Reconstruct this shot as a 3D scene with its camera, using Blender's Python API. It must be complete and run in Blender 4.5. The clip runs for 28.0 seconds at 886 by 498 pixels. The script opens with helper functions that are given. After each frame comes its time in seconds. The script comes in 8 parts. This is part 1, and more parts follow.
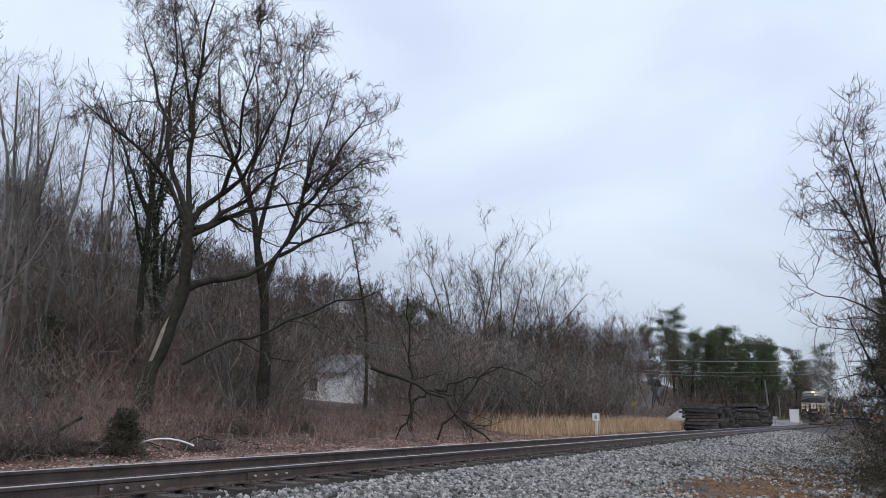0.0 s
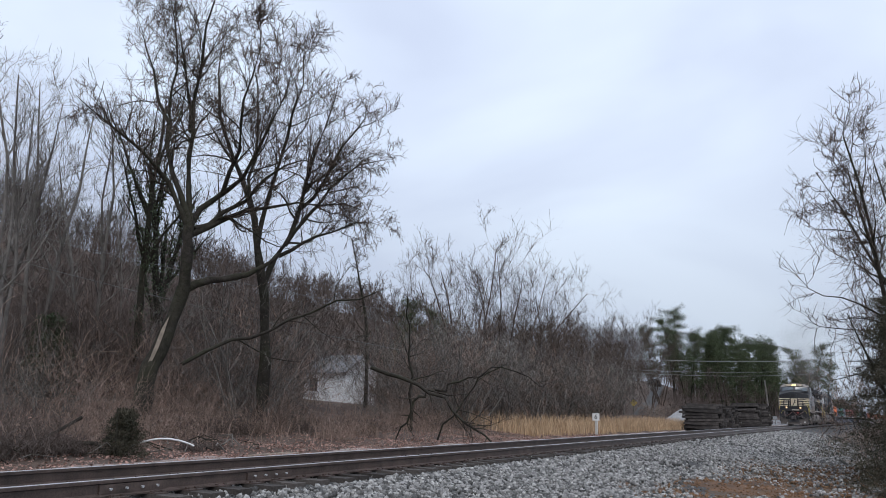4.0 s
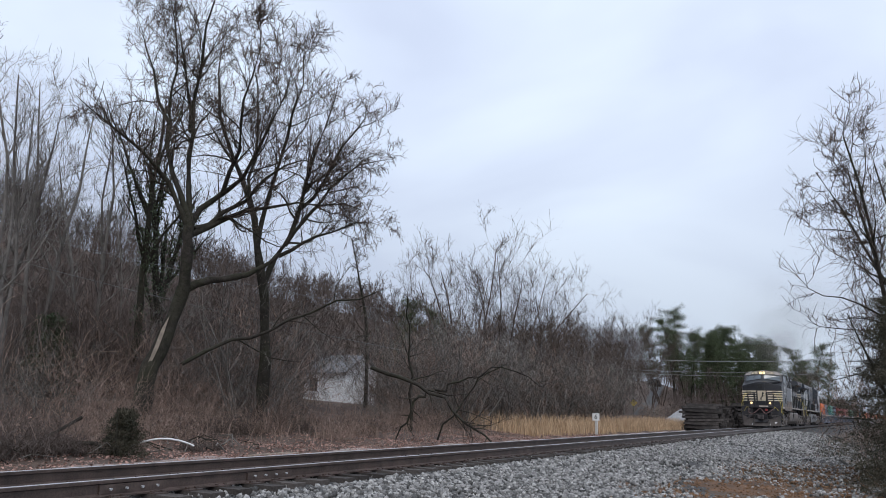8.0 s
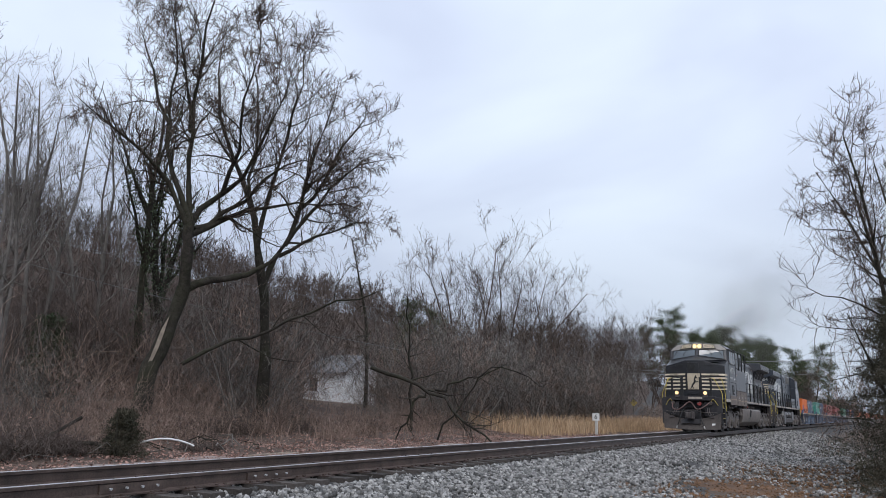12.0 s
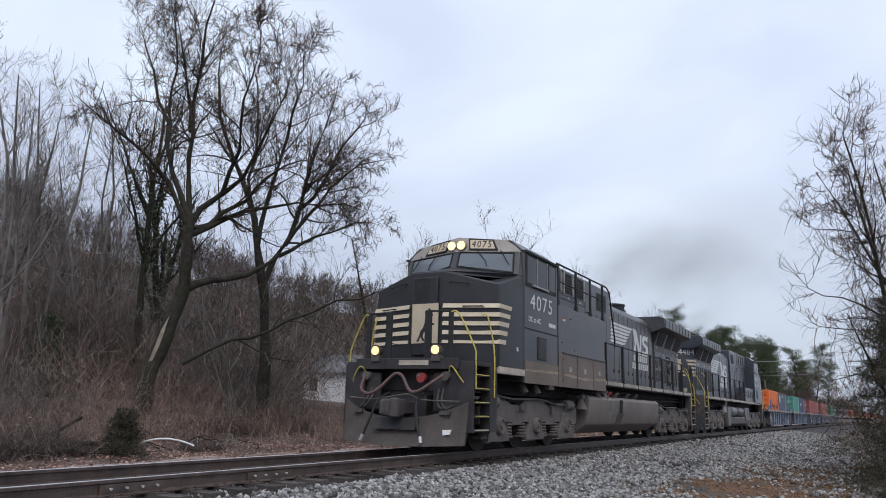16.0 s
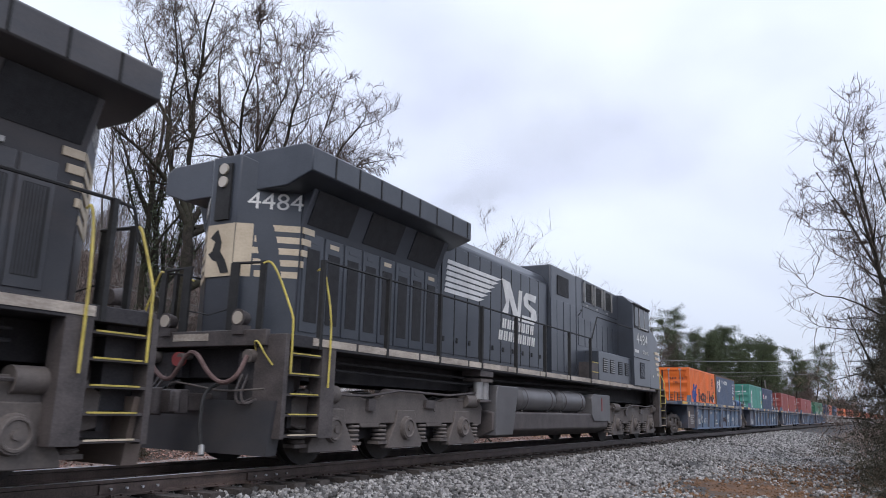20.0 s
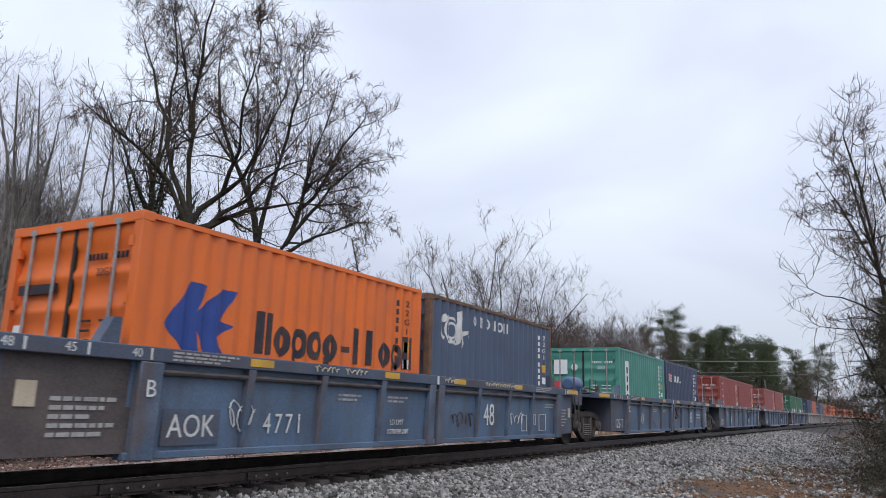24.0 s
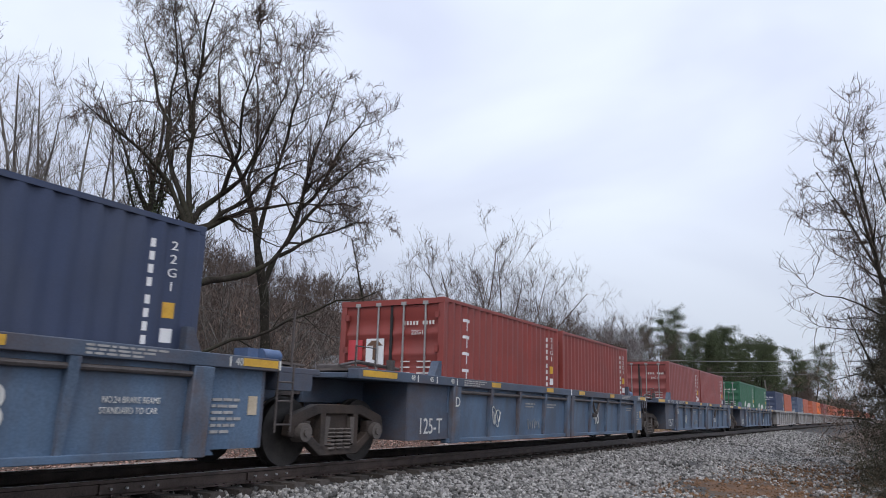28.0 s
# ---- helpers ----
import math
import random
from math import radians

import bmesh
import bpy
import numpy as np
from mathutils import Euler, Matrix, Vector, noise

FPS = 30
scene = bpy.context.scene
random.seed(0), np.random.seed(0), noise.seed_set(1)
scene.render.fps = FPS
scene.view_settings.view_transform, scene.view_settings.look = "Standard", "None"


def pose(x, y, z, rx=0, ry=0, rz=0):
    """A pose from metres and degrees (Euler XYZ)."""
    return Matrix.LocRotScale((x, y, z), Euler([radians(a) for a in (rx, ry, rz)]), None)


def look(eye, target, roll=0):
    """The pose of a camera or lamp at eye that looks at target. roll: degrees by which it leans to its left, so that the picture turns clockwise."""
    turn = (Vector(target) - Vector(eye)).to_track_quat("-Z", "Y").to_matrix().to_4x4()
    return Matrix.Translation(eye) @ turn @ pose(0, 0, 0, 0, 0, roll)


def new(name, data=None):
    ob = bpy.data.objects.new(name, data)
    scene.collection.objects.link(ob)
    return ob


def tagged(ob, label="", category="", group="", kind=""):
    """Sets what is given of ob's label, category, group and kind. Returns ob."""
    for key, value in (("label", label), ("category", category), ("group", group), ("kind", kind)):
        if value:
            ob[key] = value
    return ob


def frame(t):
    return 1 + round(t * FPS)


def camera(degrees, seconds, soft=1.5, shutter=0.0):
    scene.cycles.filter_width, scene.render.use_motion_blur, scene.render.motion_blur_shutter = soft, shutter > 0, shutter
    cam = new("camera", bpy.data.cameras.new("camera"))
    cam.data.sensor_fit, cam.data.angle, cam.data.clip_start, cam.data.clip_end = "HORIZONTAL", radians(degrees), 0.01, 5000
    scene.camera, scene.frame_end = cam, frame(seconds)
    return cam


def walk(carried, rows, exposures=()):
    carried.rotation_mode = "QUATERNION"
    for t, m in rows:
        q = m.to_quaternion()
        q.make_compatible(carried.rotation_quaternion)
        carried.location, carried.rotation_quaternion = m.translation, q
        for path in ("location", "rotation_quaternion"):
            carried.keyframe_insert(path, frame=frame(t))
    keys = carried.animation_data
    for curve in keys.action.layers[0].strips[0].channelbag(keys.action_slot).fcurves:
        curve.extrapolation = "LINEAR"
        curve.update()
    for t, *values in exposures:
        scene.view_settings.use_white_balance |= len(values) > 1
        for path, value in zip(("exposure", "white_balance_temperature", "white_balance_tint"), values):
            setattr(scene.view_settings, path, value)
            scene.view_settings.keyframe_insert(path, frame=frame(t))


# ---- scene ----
EYE = Vector((0.0, -8.102, 0.870))
cam = camera(61.91, 28.0, soft=0.45, shutter=0.12)
VIEW = look(EYE, EYE + Vector((0.85035, 0.48232, 0.21040)), 1.589)
walk(cam, [(0.0, VIEW), (28.0, VIEW)], exposures=[(0.0, 0.02, 6300, 12), (15.0, 0.04, 6350, 13), (16.4, 0.05, 6360, 14), (18.5, 0.27, 6370, 17), (21.5, 0.27, 6370, 17), (24.0, 0.12, 6480, 15), (28.0, 0.10, 6480, 15)])


# ---------------- world and sun: an overcast winter day ----------------
def make_world():
    w = bpy.data.worlds.new("overcast_sky")
    w.use_nodes = True
    scene.world = w
    n, l = w.node_tree.nodes, w.node_tree.links
    n.clear()
    out = n.new("ShaderNodeOutputWorld")
    sky = n.new("ShaderNodeTexSky")
    sky.sky_type, sky.sun_disc = "NISHITA", False
    sky.sun_elevation, sky.sun_rotation = radians(48), radians(243)
    b1 = n.new("ShaderNodeBackground")
    b1.inputs["Strength"].default_value = 0.06
    l.new(sky.outputs[0], b1.inputs["Color"])
    co = n.new("ShaderNodeTexCoord")
    mp = n.new("ShaderNodeMapping")
    mp.inputs["Scale"].default_value = (1.0, 1.0, 2.2)
    l.new(co.outputs["Generated"], mp.inputs["Vector"])
    no = n.new("ShaderNodeTexNoise")
    no.inputs["Scale"].default_value, no.inputs["Detail"].default_value, no.inputs["Roughness"].default_value = 2.1, 4.0, 0.45
    no.inputs["Distortion"].default_value = 0.5
    l.new(mp.outputs[0], no.inputs["Vector"])
    ra = n.new("ShaderNodeValToRGB")
    ra.color_ramp.elements[0].position, ra.color_ramp.elements[0].color = 0.33, (0.595, 0.67, 0.81, 1)
    ra.color_ramp.elements[1].position, ra.color_ramp.elements[1].color = 0.68, (0.785, 0.885, 1.0, 1)
    l.new(no.outputs["Fac"], ra.inputs["Fac"])
    b2 = n.new("ShaderNodeBackground")
    b2.inputs["Strength"].default_value = 1.18
    sep = n.new("ShaderNodeSeparateXYZ")
    l.new(co.outputs["Generated"], sep.inputs[0])
    up = n.new("ShaderNodeMapRange")
    up.interpolation_type = "SMOOTHSTEP"
    up.inputs["From Min"].default_value, up.inputs["From Max"].default_value = -0.02, 0.42
    up.inputs["To Min"].default_value, up.inputs["To Max"].default_value = 0.60, 1.0
    l.new(sep.outputs["Z"], up.inputs["Value"])
    zen = n.new("ShaderNodeMapRange")
    zen.inputs["From Min"].default_value, zen.inputs["From Max"].default_value = 0.55, 1.0
    zen.inputs["To Min"].default_value, zen.inputs["To Max"].default_value = 1.0, 1.45
    l.new(sep.outputs["Z"], zen.inputs["Value"])
    dome = n.new("ShaderNodeMath")
    dome.operation = "MULTIPLY"
    l.new(up.outputs[0], dome.inputs[0])
    l.new(zen.outputs[0], dome.inputs[1])
    mul = n.new("ShaderNodeMixRGB")
    mul.blend_type = "MULTIPLY"
    mul.inputs[0].default_value = 1.0
    l.new(ra.outputs[0], mul.inputs[1])
    l.new(dome.outputs[0], mul.inputs[2])
    l.new(mul.outputs[0], b2.inputs["Color"])
    mx = n.new("ShaderNodeMixShader")
    mx.inputs[0].default_value = 0.93
    l.new(b1.outputs[0], mx.inputs[1])
    l.new(b2.outputs[0], mx.inputs[2])
    l.new(mx.outputs[0], out.inputs["Surface"])
    s = bpy.data.lights.new("sun", "SUN")
    s.energy, s.angle, s.color = 1.0, radians(25), (1.0, 0.95, 0.88)
    so = new("sun", s)
    so.matrix_world = look((-30, -18, 38), (0, 0, 0))


make_world()


# ---------------- materials ----------------
def surf(name, c1, c2, scale=3.0, rough=0.7, metal=0.0, bump=0.15, fine=40.0, spec=0.4, dirt=None, dirt_amount=0.0,
         dirt_scale=(1.2, 1.2, 1.2), coords="Object", rand=0.0, island=False, emit=0.0):
    """A surface of two tones mixed by coarse and fine noise, with optional dirt streaks and relief."""
    m = bpy.data.materials.new(name)
    m.use_nodes = True
    n, l = m.node_tree.nodes, m.node_tree.links
    b = n["Principled BSDF"]
    b.inputs["Roughness"].default_value, b.inputs["Metallic"].default_value = rough, metal
    b.inputs["Specular IOR Level"].default_value = spec
    co = n.new("ShaderNodeTexCoord")
    n1, n2 = n.new("ShaderNodeTexNoise"), n.new("ShaderNodeTexNoise")
    n1.inputs["Scale"].default_value, n1.inputs["Detail"].default_value = scale, 5
    n2.inputs["Scale"].default_value, n2.inputs["Detail"].default_value = fine, 3
    for t in (n1, n2):
        l.new(co.outputs[coords], t.inputs["Vector"])
    ad = n.new("ShaderNodeMath")
    ad.operation, ad.inputs[1].default_value = "MULTIPLY_ADD", 0.45
    l.new(n2.outputs["Fac"], ad.inputs[0])
    m1 = n.new("ShaderNodeMath")
    m1.operation, m1.inputs[1].default_value = "MULTIPLY", 0.62
    l.new(n1.outputs["Fac"], m1.inputs[0])
    l.new(m1.outputs[0], ad.inputs[2])
    ra = n.new("ShaderNodeValToRGB")
    ra.color_ramp.elements[0].position, ra.color_ramp.elements[0].color = 0.36, (*c1, 1)
    ra.color_ramp.elements[1].position, ra.color_ramp.elements[1].color = 0.70, (*c2, 1)
    l.new(ad.outputs[0], ra.inputs["Fac"])
    last = ra.outputs[0]
    if dirt:
        mp = n.new("ShaderNodeMapping")
        mp.inputs["Scale"].default_value = dirt_scale
        l.new(co.outputs[coords], mp.inputs["Vector"])
        n3 = n.new("ShaderNodeTexNoise")
        n3.inputs["Scale"].default_value, n3.inputs["Detail"].default_value, n3.inputs["Roughness"].default_value = 1.0, 6, 0.65
        l.new(mp.outputs[0], n3.inputs["Vector"])
        r3 = n.new("ShaderNodeValToRGB")
        r3.color_ramp.elements[0].position, r3.color_ramp.elements[1].position = 0.42, 0.75
        r3.color_ramp.elements[1].color = (dirt_amount,) * 3 + (1,)
        l.new(n3.outputs["Fac"], r3.inputs["Fac"])
        mx = n.new("ShaderNodeMixRGB")
        l.new(r3.outputs[0], mx.inputs["Fac"])
        l.new(last, mx.inputs[1])
        mx.inputs[2].default_value = (*dirt, 1)
        last = mx.outputs[0]
    if rand or island:
        hs = n.new("ShaderNodeHueSaturation")
        src = n.new("ShaderNodeNewGeometry").outputs["Random Per Island"] if island else n.new("ShaderNodeObjectInfo").outputs["Random"]
        mr = n.new("ShaderNodeMapRange")
        mr.inputs["To Min"].default_value, mr.inputs["To Max"].default_value = 1 - rand, 1 + rand
        l.new(src, mr.inputs["Value"])
        l.new(mr.outputs[0], hs.inputs["Value"])
        l.new(last, hs.inputs["Color"])
        last = hs.outputs[0]
    l.new(last, b.inputs["Base Color"])
    if bump:
        bu = n.new("ShaderNodeBump")
        bu.inputs["Strength"].default_value, bu.inputs["Distance"].default_value = bump, 0.02
        l.new(ad.outputs[0], bu.inputs["Height"])
        l.new(bu.outputs[0], b.inputs["Normal"])
    return m


def lamp_glow(name, colour, strength):
    m = bpy.data.materials.new(name)
    m.use_nodes = True
    b = m.node_tree.nodes["Principled BSDF"]
    b.inputs["Base Color"].default_value = (*colour, 1)
    b.inputs["Emission Color"].default_value, b.inputs["Emission Strength"].default_value = (*colour, 1), strength
    return m


def glassy(name, colour, rough=0.05):
    m = bpy.data.materials.new(name)
    m.use_nodes = True
    b = m.node_tree.nodes["Principled BSDF"]
    b.inputs["Base Color"].default_value, b.inputs["Roughness"].default_value = (*colour, 1), rough
    b.inputs["Specular IOR Level"].default_value = 0.8
    return m


BARK = surf("bark", (0.016, 0.014, 0.012), (0.054, 0.047, 0.039), 7, 0.95, bump=1.0, fine=30, spec=0.15, dirt=(0.06, 0.066, 0.036), dirt_amount=0.5)
TWIG = surf("twig", (0.052, 0.041, 0.035), (0.140, 0.110, 0.092), 4, 0.95, bump=0, spec=0.1, rand=0.25, island=True)
TWIG_RED = surf("twig_russet", (0.15, 0.106, 0.086), (0.39, 0.285, 0.232), 3, 0.95, bump=0, spec=0.1, rand=0.38, island=True)
TWIG_GREY = surf("twig_grey", (0.10, 0.09, 0.08), (0.24, 0.22, 0.20), 3, 0.95, bump=0, spec=0.1, rand=0.2, island=True)
TWIG_DARK = surf("woodland_twigs", (0.060, 0.047, 0.042), (0.175, 0.140, 0.122), 0.15, 0.95, bump=0, spec=0.1, rand=0.3, island=True)
PALE_WOOD = surf("split_wood", (0.17, 0.14, 0.11), (0.36, 0.30, 0.24), 8, 0.9, bump=0.4, spec=0.2)
NEEDLE = surf("pine_needles", (0.036, 0.048, 0.024), (0.098, 0.120, 0.062), 2, 0.8, bump=0, spec=0.2, rand=0.35, island=True)
CEDAR = surf("cedar_foliage", (0.028, 0.030, 0.02), (0.10, 0.085, 0.06), 2, 0.85, bump=0, spec=0.2, rand=0.35, island=True)
IVY = surf("ivy_leaves", (0.030, 0.042, 0.022), (0.080, 0.100, 0.052), 3, 0.6, bump=0, spec=0.3, rand=0.35, island=True)
STRAW = surf("dry_grass", (0.33, 0.215, 0.125), (0.58, 0.42, 0.27), 2, 0.9, bump=0, spec=0.15, rand=0.3, island=True)
LEAF = surf("dead_leaves", (0.19, 0.105, 0.085), (0.46, 0.295, 0.24), 2, 0.9, bump=0, spec=0.2, rand=0.4, island=True)
GROUND = surf("earth_and_leaf_litter", (0.055, 0.042, 0.035), (0.155, 0.110, 0.088), 1.1, 0.95, bump=0.8, fine=25, spec=0.15, dirt=(0.11, 0.085, 0.07), dirt_amount=0.6, dirt_scale=(0.25, 0.25, 0.25))
DIRT = surf("rusty_dirt", (0.09, 0.056, 0.036), (0.22, 0.125, 0.07), 2.2, 0.95, bump=0.8, fine=30, spec=0.15)
# The bed's dark tones carry the shade in the gaps between loose stones.
BALLAST = surf("gap_shaded_stone_bed", (0.018, 0.017, 0.017), (0.10, 0.097, 0.093), 22, 0.9, bump=1.0, fine=34, spec=0.2)
STONE = surf("crushed_stone", (0.075, 0.074, 0.072), (0.345, 0.330, 0.310), 9, 0.85, bump=0.3, fine=60, spec=0.25, rand=0.75, island=True)
RAIL = surf("rail_steel_brown", (0.045, 0.034, 0.030), (0.125, 0.090, 0.076), 4, 0.40, metal=0.1, bump=0.25, fine=50)
# Worn steel; the sky's bright reflection is put into its pale colour.
RAILTOP = surf("worn_rail_head_sky_sheen", (0.48, 0.48, 0.49), (0.62, 0.62, 0.63), 6, 0.42, metal=0.45, bump=0.05)
TIE = surf("creosoted_timber", (0.030, 0.026, 0.024), (0.10, 0.086, 0.077), 3, 0.9, bump=0.6, fine=35, spec=0.2, rand=0.4)
ASPHALT = surf("asphalt", (0.16, 0.16, 0.165), (0.24, 0.24, 0.245), 2, 0.9, bump=0.3, spec=0.25)


# ---------------- mesh helpers ----------------
class M:
    """Collects vertices and faces of one part."""

    def __init__(self):
        self.v, self.f = [], []

    def add(self, vs, fs):
        k = len(self.v)
        self.v += [tuple(p) for p in vs]
        self.f += [tuple(i + k for i in q) for q in fs]
        return self

    def box(self, x0, x1, y0, y1, z0, z1):
        return self.hexa([(x0, y0, z0), (x1, y0, z0), (x1, y1, z0), (x0, y1, z0), (x0, y0, z1), (x1, y0, z1), (x1, y1, z1), (x0, y1, z1)])

    def hexa(self, p):
        return self.add(p, [(3, 2, 1, 0), (4, 5, 6, 7), (0, 1, 5, 4), (1, 2, 6, 5), (2, 3, 7, 6), (3, 0, 4, 7)])

    def prism(self, poly, lo, hi, axis="y"):
        def put(a, b, c):
            return {"x": (c, a, b), "y": (a, c, b), "z": (a, b, c)}[axis]
        n = len(poly)
        vs = [put(a, b, lo) for a, b in poly] + [put(a, b, hi) for a, b in poly]
        fs = [tuple(range(n))[::-1], tuple(range(n, 2 * n))] + [(i, (i + 1) % n, (i + 1) % n + n, i + n) for i in range(n)]
        return self.add(vs, fs)

    def loft(self, bottom, top):
        n = len(bottom)
        fs = [tuple(range(n))[::-1], tuple(range(n, 2 * n))] + [(i, (i + 1) % n, (i + 1) % n + n, i + n) for i in range(n)]
        return self.add(list(bottom) + list(top), fs)

    def cyl(self, a, b, r, r2=None, n=12):
        a, b = Vector(a), Vector(b)
        d = (b - a).normalized()
        u = d.orthogonal().normalized()
        w = d.cross(u)
        r2 = r if r2 is None else r2
        c = [(math.cos(2 * math.pi * i / n), math.sin(2 * math.pi * i / n)) for i in range(n)]
        return self.loft([a + (u * x + w * y) * r for x, y in c], [b + (u * x + w * y) * r2 for x, y in c])

    def tube(self, pts, r, n=6):
        p = [Vector(q) for q in pts]
        k = len(p)
        u, vs, fs = None, [], []
        for i in range(k):
            a = (p[i] - p[i - 1]).normalized() if i else (p[1] - p[0]).normalized()
            b = (p[i + 1] - p[i]).normalized() if i < k - 1 else a
            d = (a + b)
            d = d.normalized() if d.length > 1e-6 else a
            u = d.orthogonal() if u is None else u - d * u.dot(d)
            u = u.normalized() if u.length > 1e-6 else d.orthogonal().normalized()
            w = d.cross(u)
            vs += [p[i] + (u * math.cos(2 * math.pi * j / n) + w * math.sin(2 * math.pi * j / n)) * r for j in range(n)]
        for i in range(k - 1):
            fs += [(i * n + j, i * n + (j + 1) % n, (i + 1) * n + (j + 1) % n, (i + 1) * n + j) for j in range(n)]
        fs += [tuple(range(n))[::-1], tuple(range((k - 1) * n, k * n))]
        return self.add(vs, fs)

    def ring(self, c, axis, r, t, n=16, k=6):
        c, d = Vector(c), Vector(axis).normalized()
        u = d.orthogonal().normalized()
        w = d.cross(u)
        vs, fs = [], []
        for i in range(n):
            a = 2 * math.pi * i / n
            o = u * math.cos(a) + w * math.sin(a)
            for j in range(k):
                e = 2 * math.pi * j / k
                vs.append(c + o * (r + t * math.cos(e)) + d * t * math.sin(e))
                fs.append((i * k + j, ((i + 1) % n) * k + j, ((i + 1) % n) * k + (j + 1) % k, i * k + (j + 1) % k))
        return self.add(vs, fs)

    def mesh(self, name, material):
        me = bpy.data.meshes.new(name)
        me.from_pydata(self.v, [], self.f)
        bm = bmesh.new()
        bm.from_mesh(me)
        bmesh.ops.recalc_face_normals(bm, faces=bm.faces)
        bm.to_mesh(me)
        bm.free()
        me.shade_smooth()
        me.set_sharp_from_angle(angle=radians(32))
        me.materials.append(material)
        return me


def part(name, m, material, parent=None, label="", bevel=0.0):
    ob = new(name, m.mesh(name, material))
    if parent:
        ob.parent = parent
    if label:
        ob["label"] = label
    if bevel:
        b = ob.modifiers.new("bevel", "BEVEL")
        b.width, b.segments, b.limit_method, b.angle_limit = bevel, 2, "ANGLE", radians(30)
    return ob


def raw_mesh(name, V, F, material, smooth=False):
    """A mesh from vertex and face arrays; the faces all have as many corners."""
    me = bpy.data.meshes.new(name)
    V, F = np.asarray(V, np.float32), np.asarray(F, np.int32)
    k = F.shape[1]
    me.vertices.add(len(V))
    me.vertices.foreach_set("co", V.ravel())
    me.loops.add(F.size)
    me.loops.foreach_set("vertex_index", F.ravel())
    me.polygons.add(len(F))
    me.polygons.foreach_set("loop_start", np.arange(0, F.size, k, dtype=np.int32))
    me.update(calc_edges=True)
    if smooth:
        me.shade_smooth()
    me.materials.append(material)
    return me


def thing(name, label, category, group="", kind="", at=(0, 0, 0)):
    e = new(name)
    e.location = at
    return tagged(e, label, category, group, kind)


def text(body, size, material, parent, m, name="lettering", label="", squeeze=1.0, spacing=1.0):
    """Raised lettering; it stands in the local xz plane of m and reads along +x."""
    c = bpy.data.curves.new(name, "FONT")
    c.space_character = spacing
    c.body, c.size, c.extrude, c.align_x, c.align_y, c.resolution_u = body, size, 0.002, "CENTER", "CENTER", 3
    tmp = bpy.data.objects.new(name, c)
    me = bpy.data.meshes.new_from_object(tmp)
    bpy.data.objects.remove(tmp)
    me.transform(m @ Matrix.Rotation(radians(90), 4, "X") @ Matrix.Diagonal((squeeze, 1, 1, 1)))
    me.materials.append(material)
    ob = new(name, me)
    ob.parent = parent
    if label:
        ob["label"] = label
    return ob


# ---------------- the railway line: one gentle curve ----------------
def track_y(x):
    return -1.02e-4 * x * x


def smooth(a, b, x):
    t = np.clip((x - a) / (b - a), 0, 1)
    return t * t * (3 - 2 * t)


def ground_z(x, y):
    """Height of the ground: roadbed, shoulder and near strip, the far bank and the wooded hill."""
    x, y = np.asarray(x, float), np.asarray(y, float)
    d = y - track_y(x)
    near = np.interp(d, [-60, -9, -5.2, -2.3, -1.5, -1.15, 0], [-1.2, -0.78, -0.72, -0.40, -0.31, -0.26, -0.24])
    bank = 0.35 + 0.65 * (1 - smooth(28, 60, x))
    far = np.interp(d, [0, 1.6, 2.4, 3.2, 5.5, 8, 14, 26, 40], [-0.24, -0.24, -0.36, -0.42, -0.26, 0.0, 0.8, 1.5, 2.2])
    far = np.where(far > 0, far * bank, far) + 0.0032 * np.clip(x - 60, 0, 150) * smooth(2.5, 6, d)
    hill = np.interp(x, [-60, 30, 105, 190, 300, 600], [16.5, 16, 14.5, 11, 9, 5]) * smooth(26, 68, d)
    hill = hill + 4.4 * smooth(116, 168, x) * (1 - smooth(190, 240, x)) * np.exp(-((y - 0.19 * x) / 8) ** 2)
    lumps = 0.05 * np.sin(x * 1.7 + y * 0.9) * np.sin(y * 1.3 - x * 0.6) * smooth(2.6, 4, np.abs(d))
    return np.where(d < 0, near, far + hill) + lumps


def make_ground():
    xs = np.concatenate([[-2500, -900, -300, -120, -60], np.arange(-30, 60, 0.6), np.arange(60, 160, 3), [175, 200, 240, 300, 400, 600, 1000, 2500]])
    ys = np.concatenate([[-2500, -800, -200, -80, -40, -20], np.arange(-12, 16, 0.4), np.arange(16, 40, 2), np.arange(40, 110, 5), [120, 150, 200, 300, 600, 1200, 2500]])
    X, Y = np.meshgrid(xs, ys, indexing="ij")
    Y = Y + np.where(np.abs(Y) < 120, track_y(np.clip(X, -200, 420)), 0)
    Z = ground_z(np.clip(X, -400, 600), Y)
    nx, ny = len(xs), len(ys)
    i = (np.arange(nx - 1)[:, None] * ny + np.arange(ny - 1)[None, :]).ravel()
    F = np.stack([i, i + ny, i + ny + 1, i + 1], 1)
    ob = new("ground", raw_mesh("ground", np.stack([X, Y, Z], -1).reshape(-1, 3), F, GROUND, True))
    tagged(ob, "brown earth strewn with dead leaves beside the railway", "ground", kind="structure")


make_ground()


def ribbon(name, d0, d1, x0, x1, lift, material, steps=200, sides=10, label=""):
    """A sheet along the line between two offsets from its centre, laid on the ground."""
    xs, ds = np.linspace(x0, x1, steps), np.linspace(d0, d1, sides)
    X, D = np.meshgrid(xs, ds, indexing="ij")
    Y = D + track_y(X)
    Z = ground_z(X, Y) + lift
    i = (np.arange(steps - 1)[:, None] * sides + np.arange(sides - 1)[None, :]).ravel()
    F = np.stack([i, i + sides, i + sides + 1, i + 1], 1)
    return tagged(new(name, raw_mesh(name, np.stack([X, Y, Z], -1).reshape(-1, 3), F, material, True)), label, "ground", kind="structure")


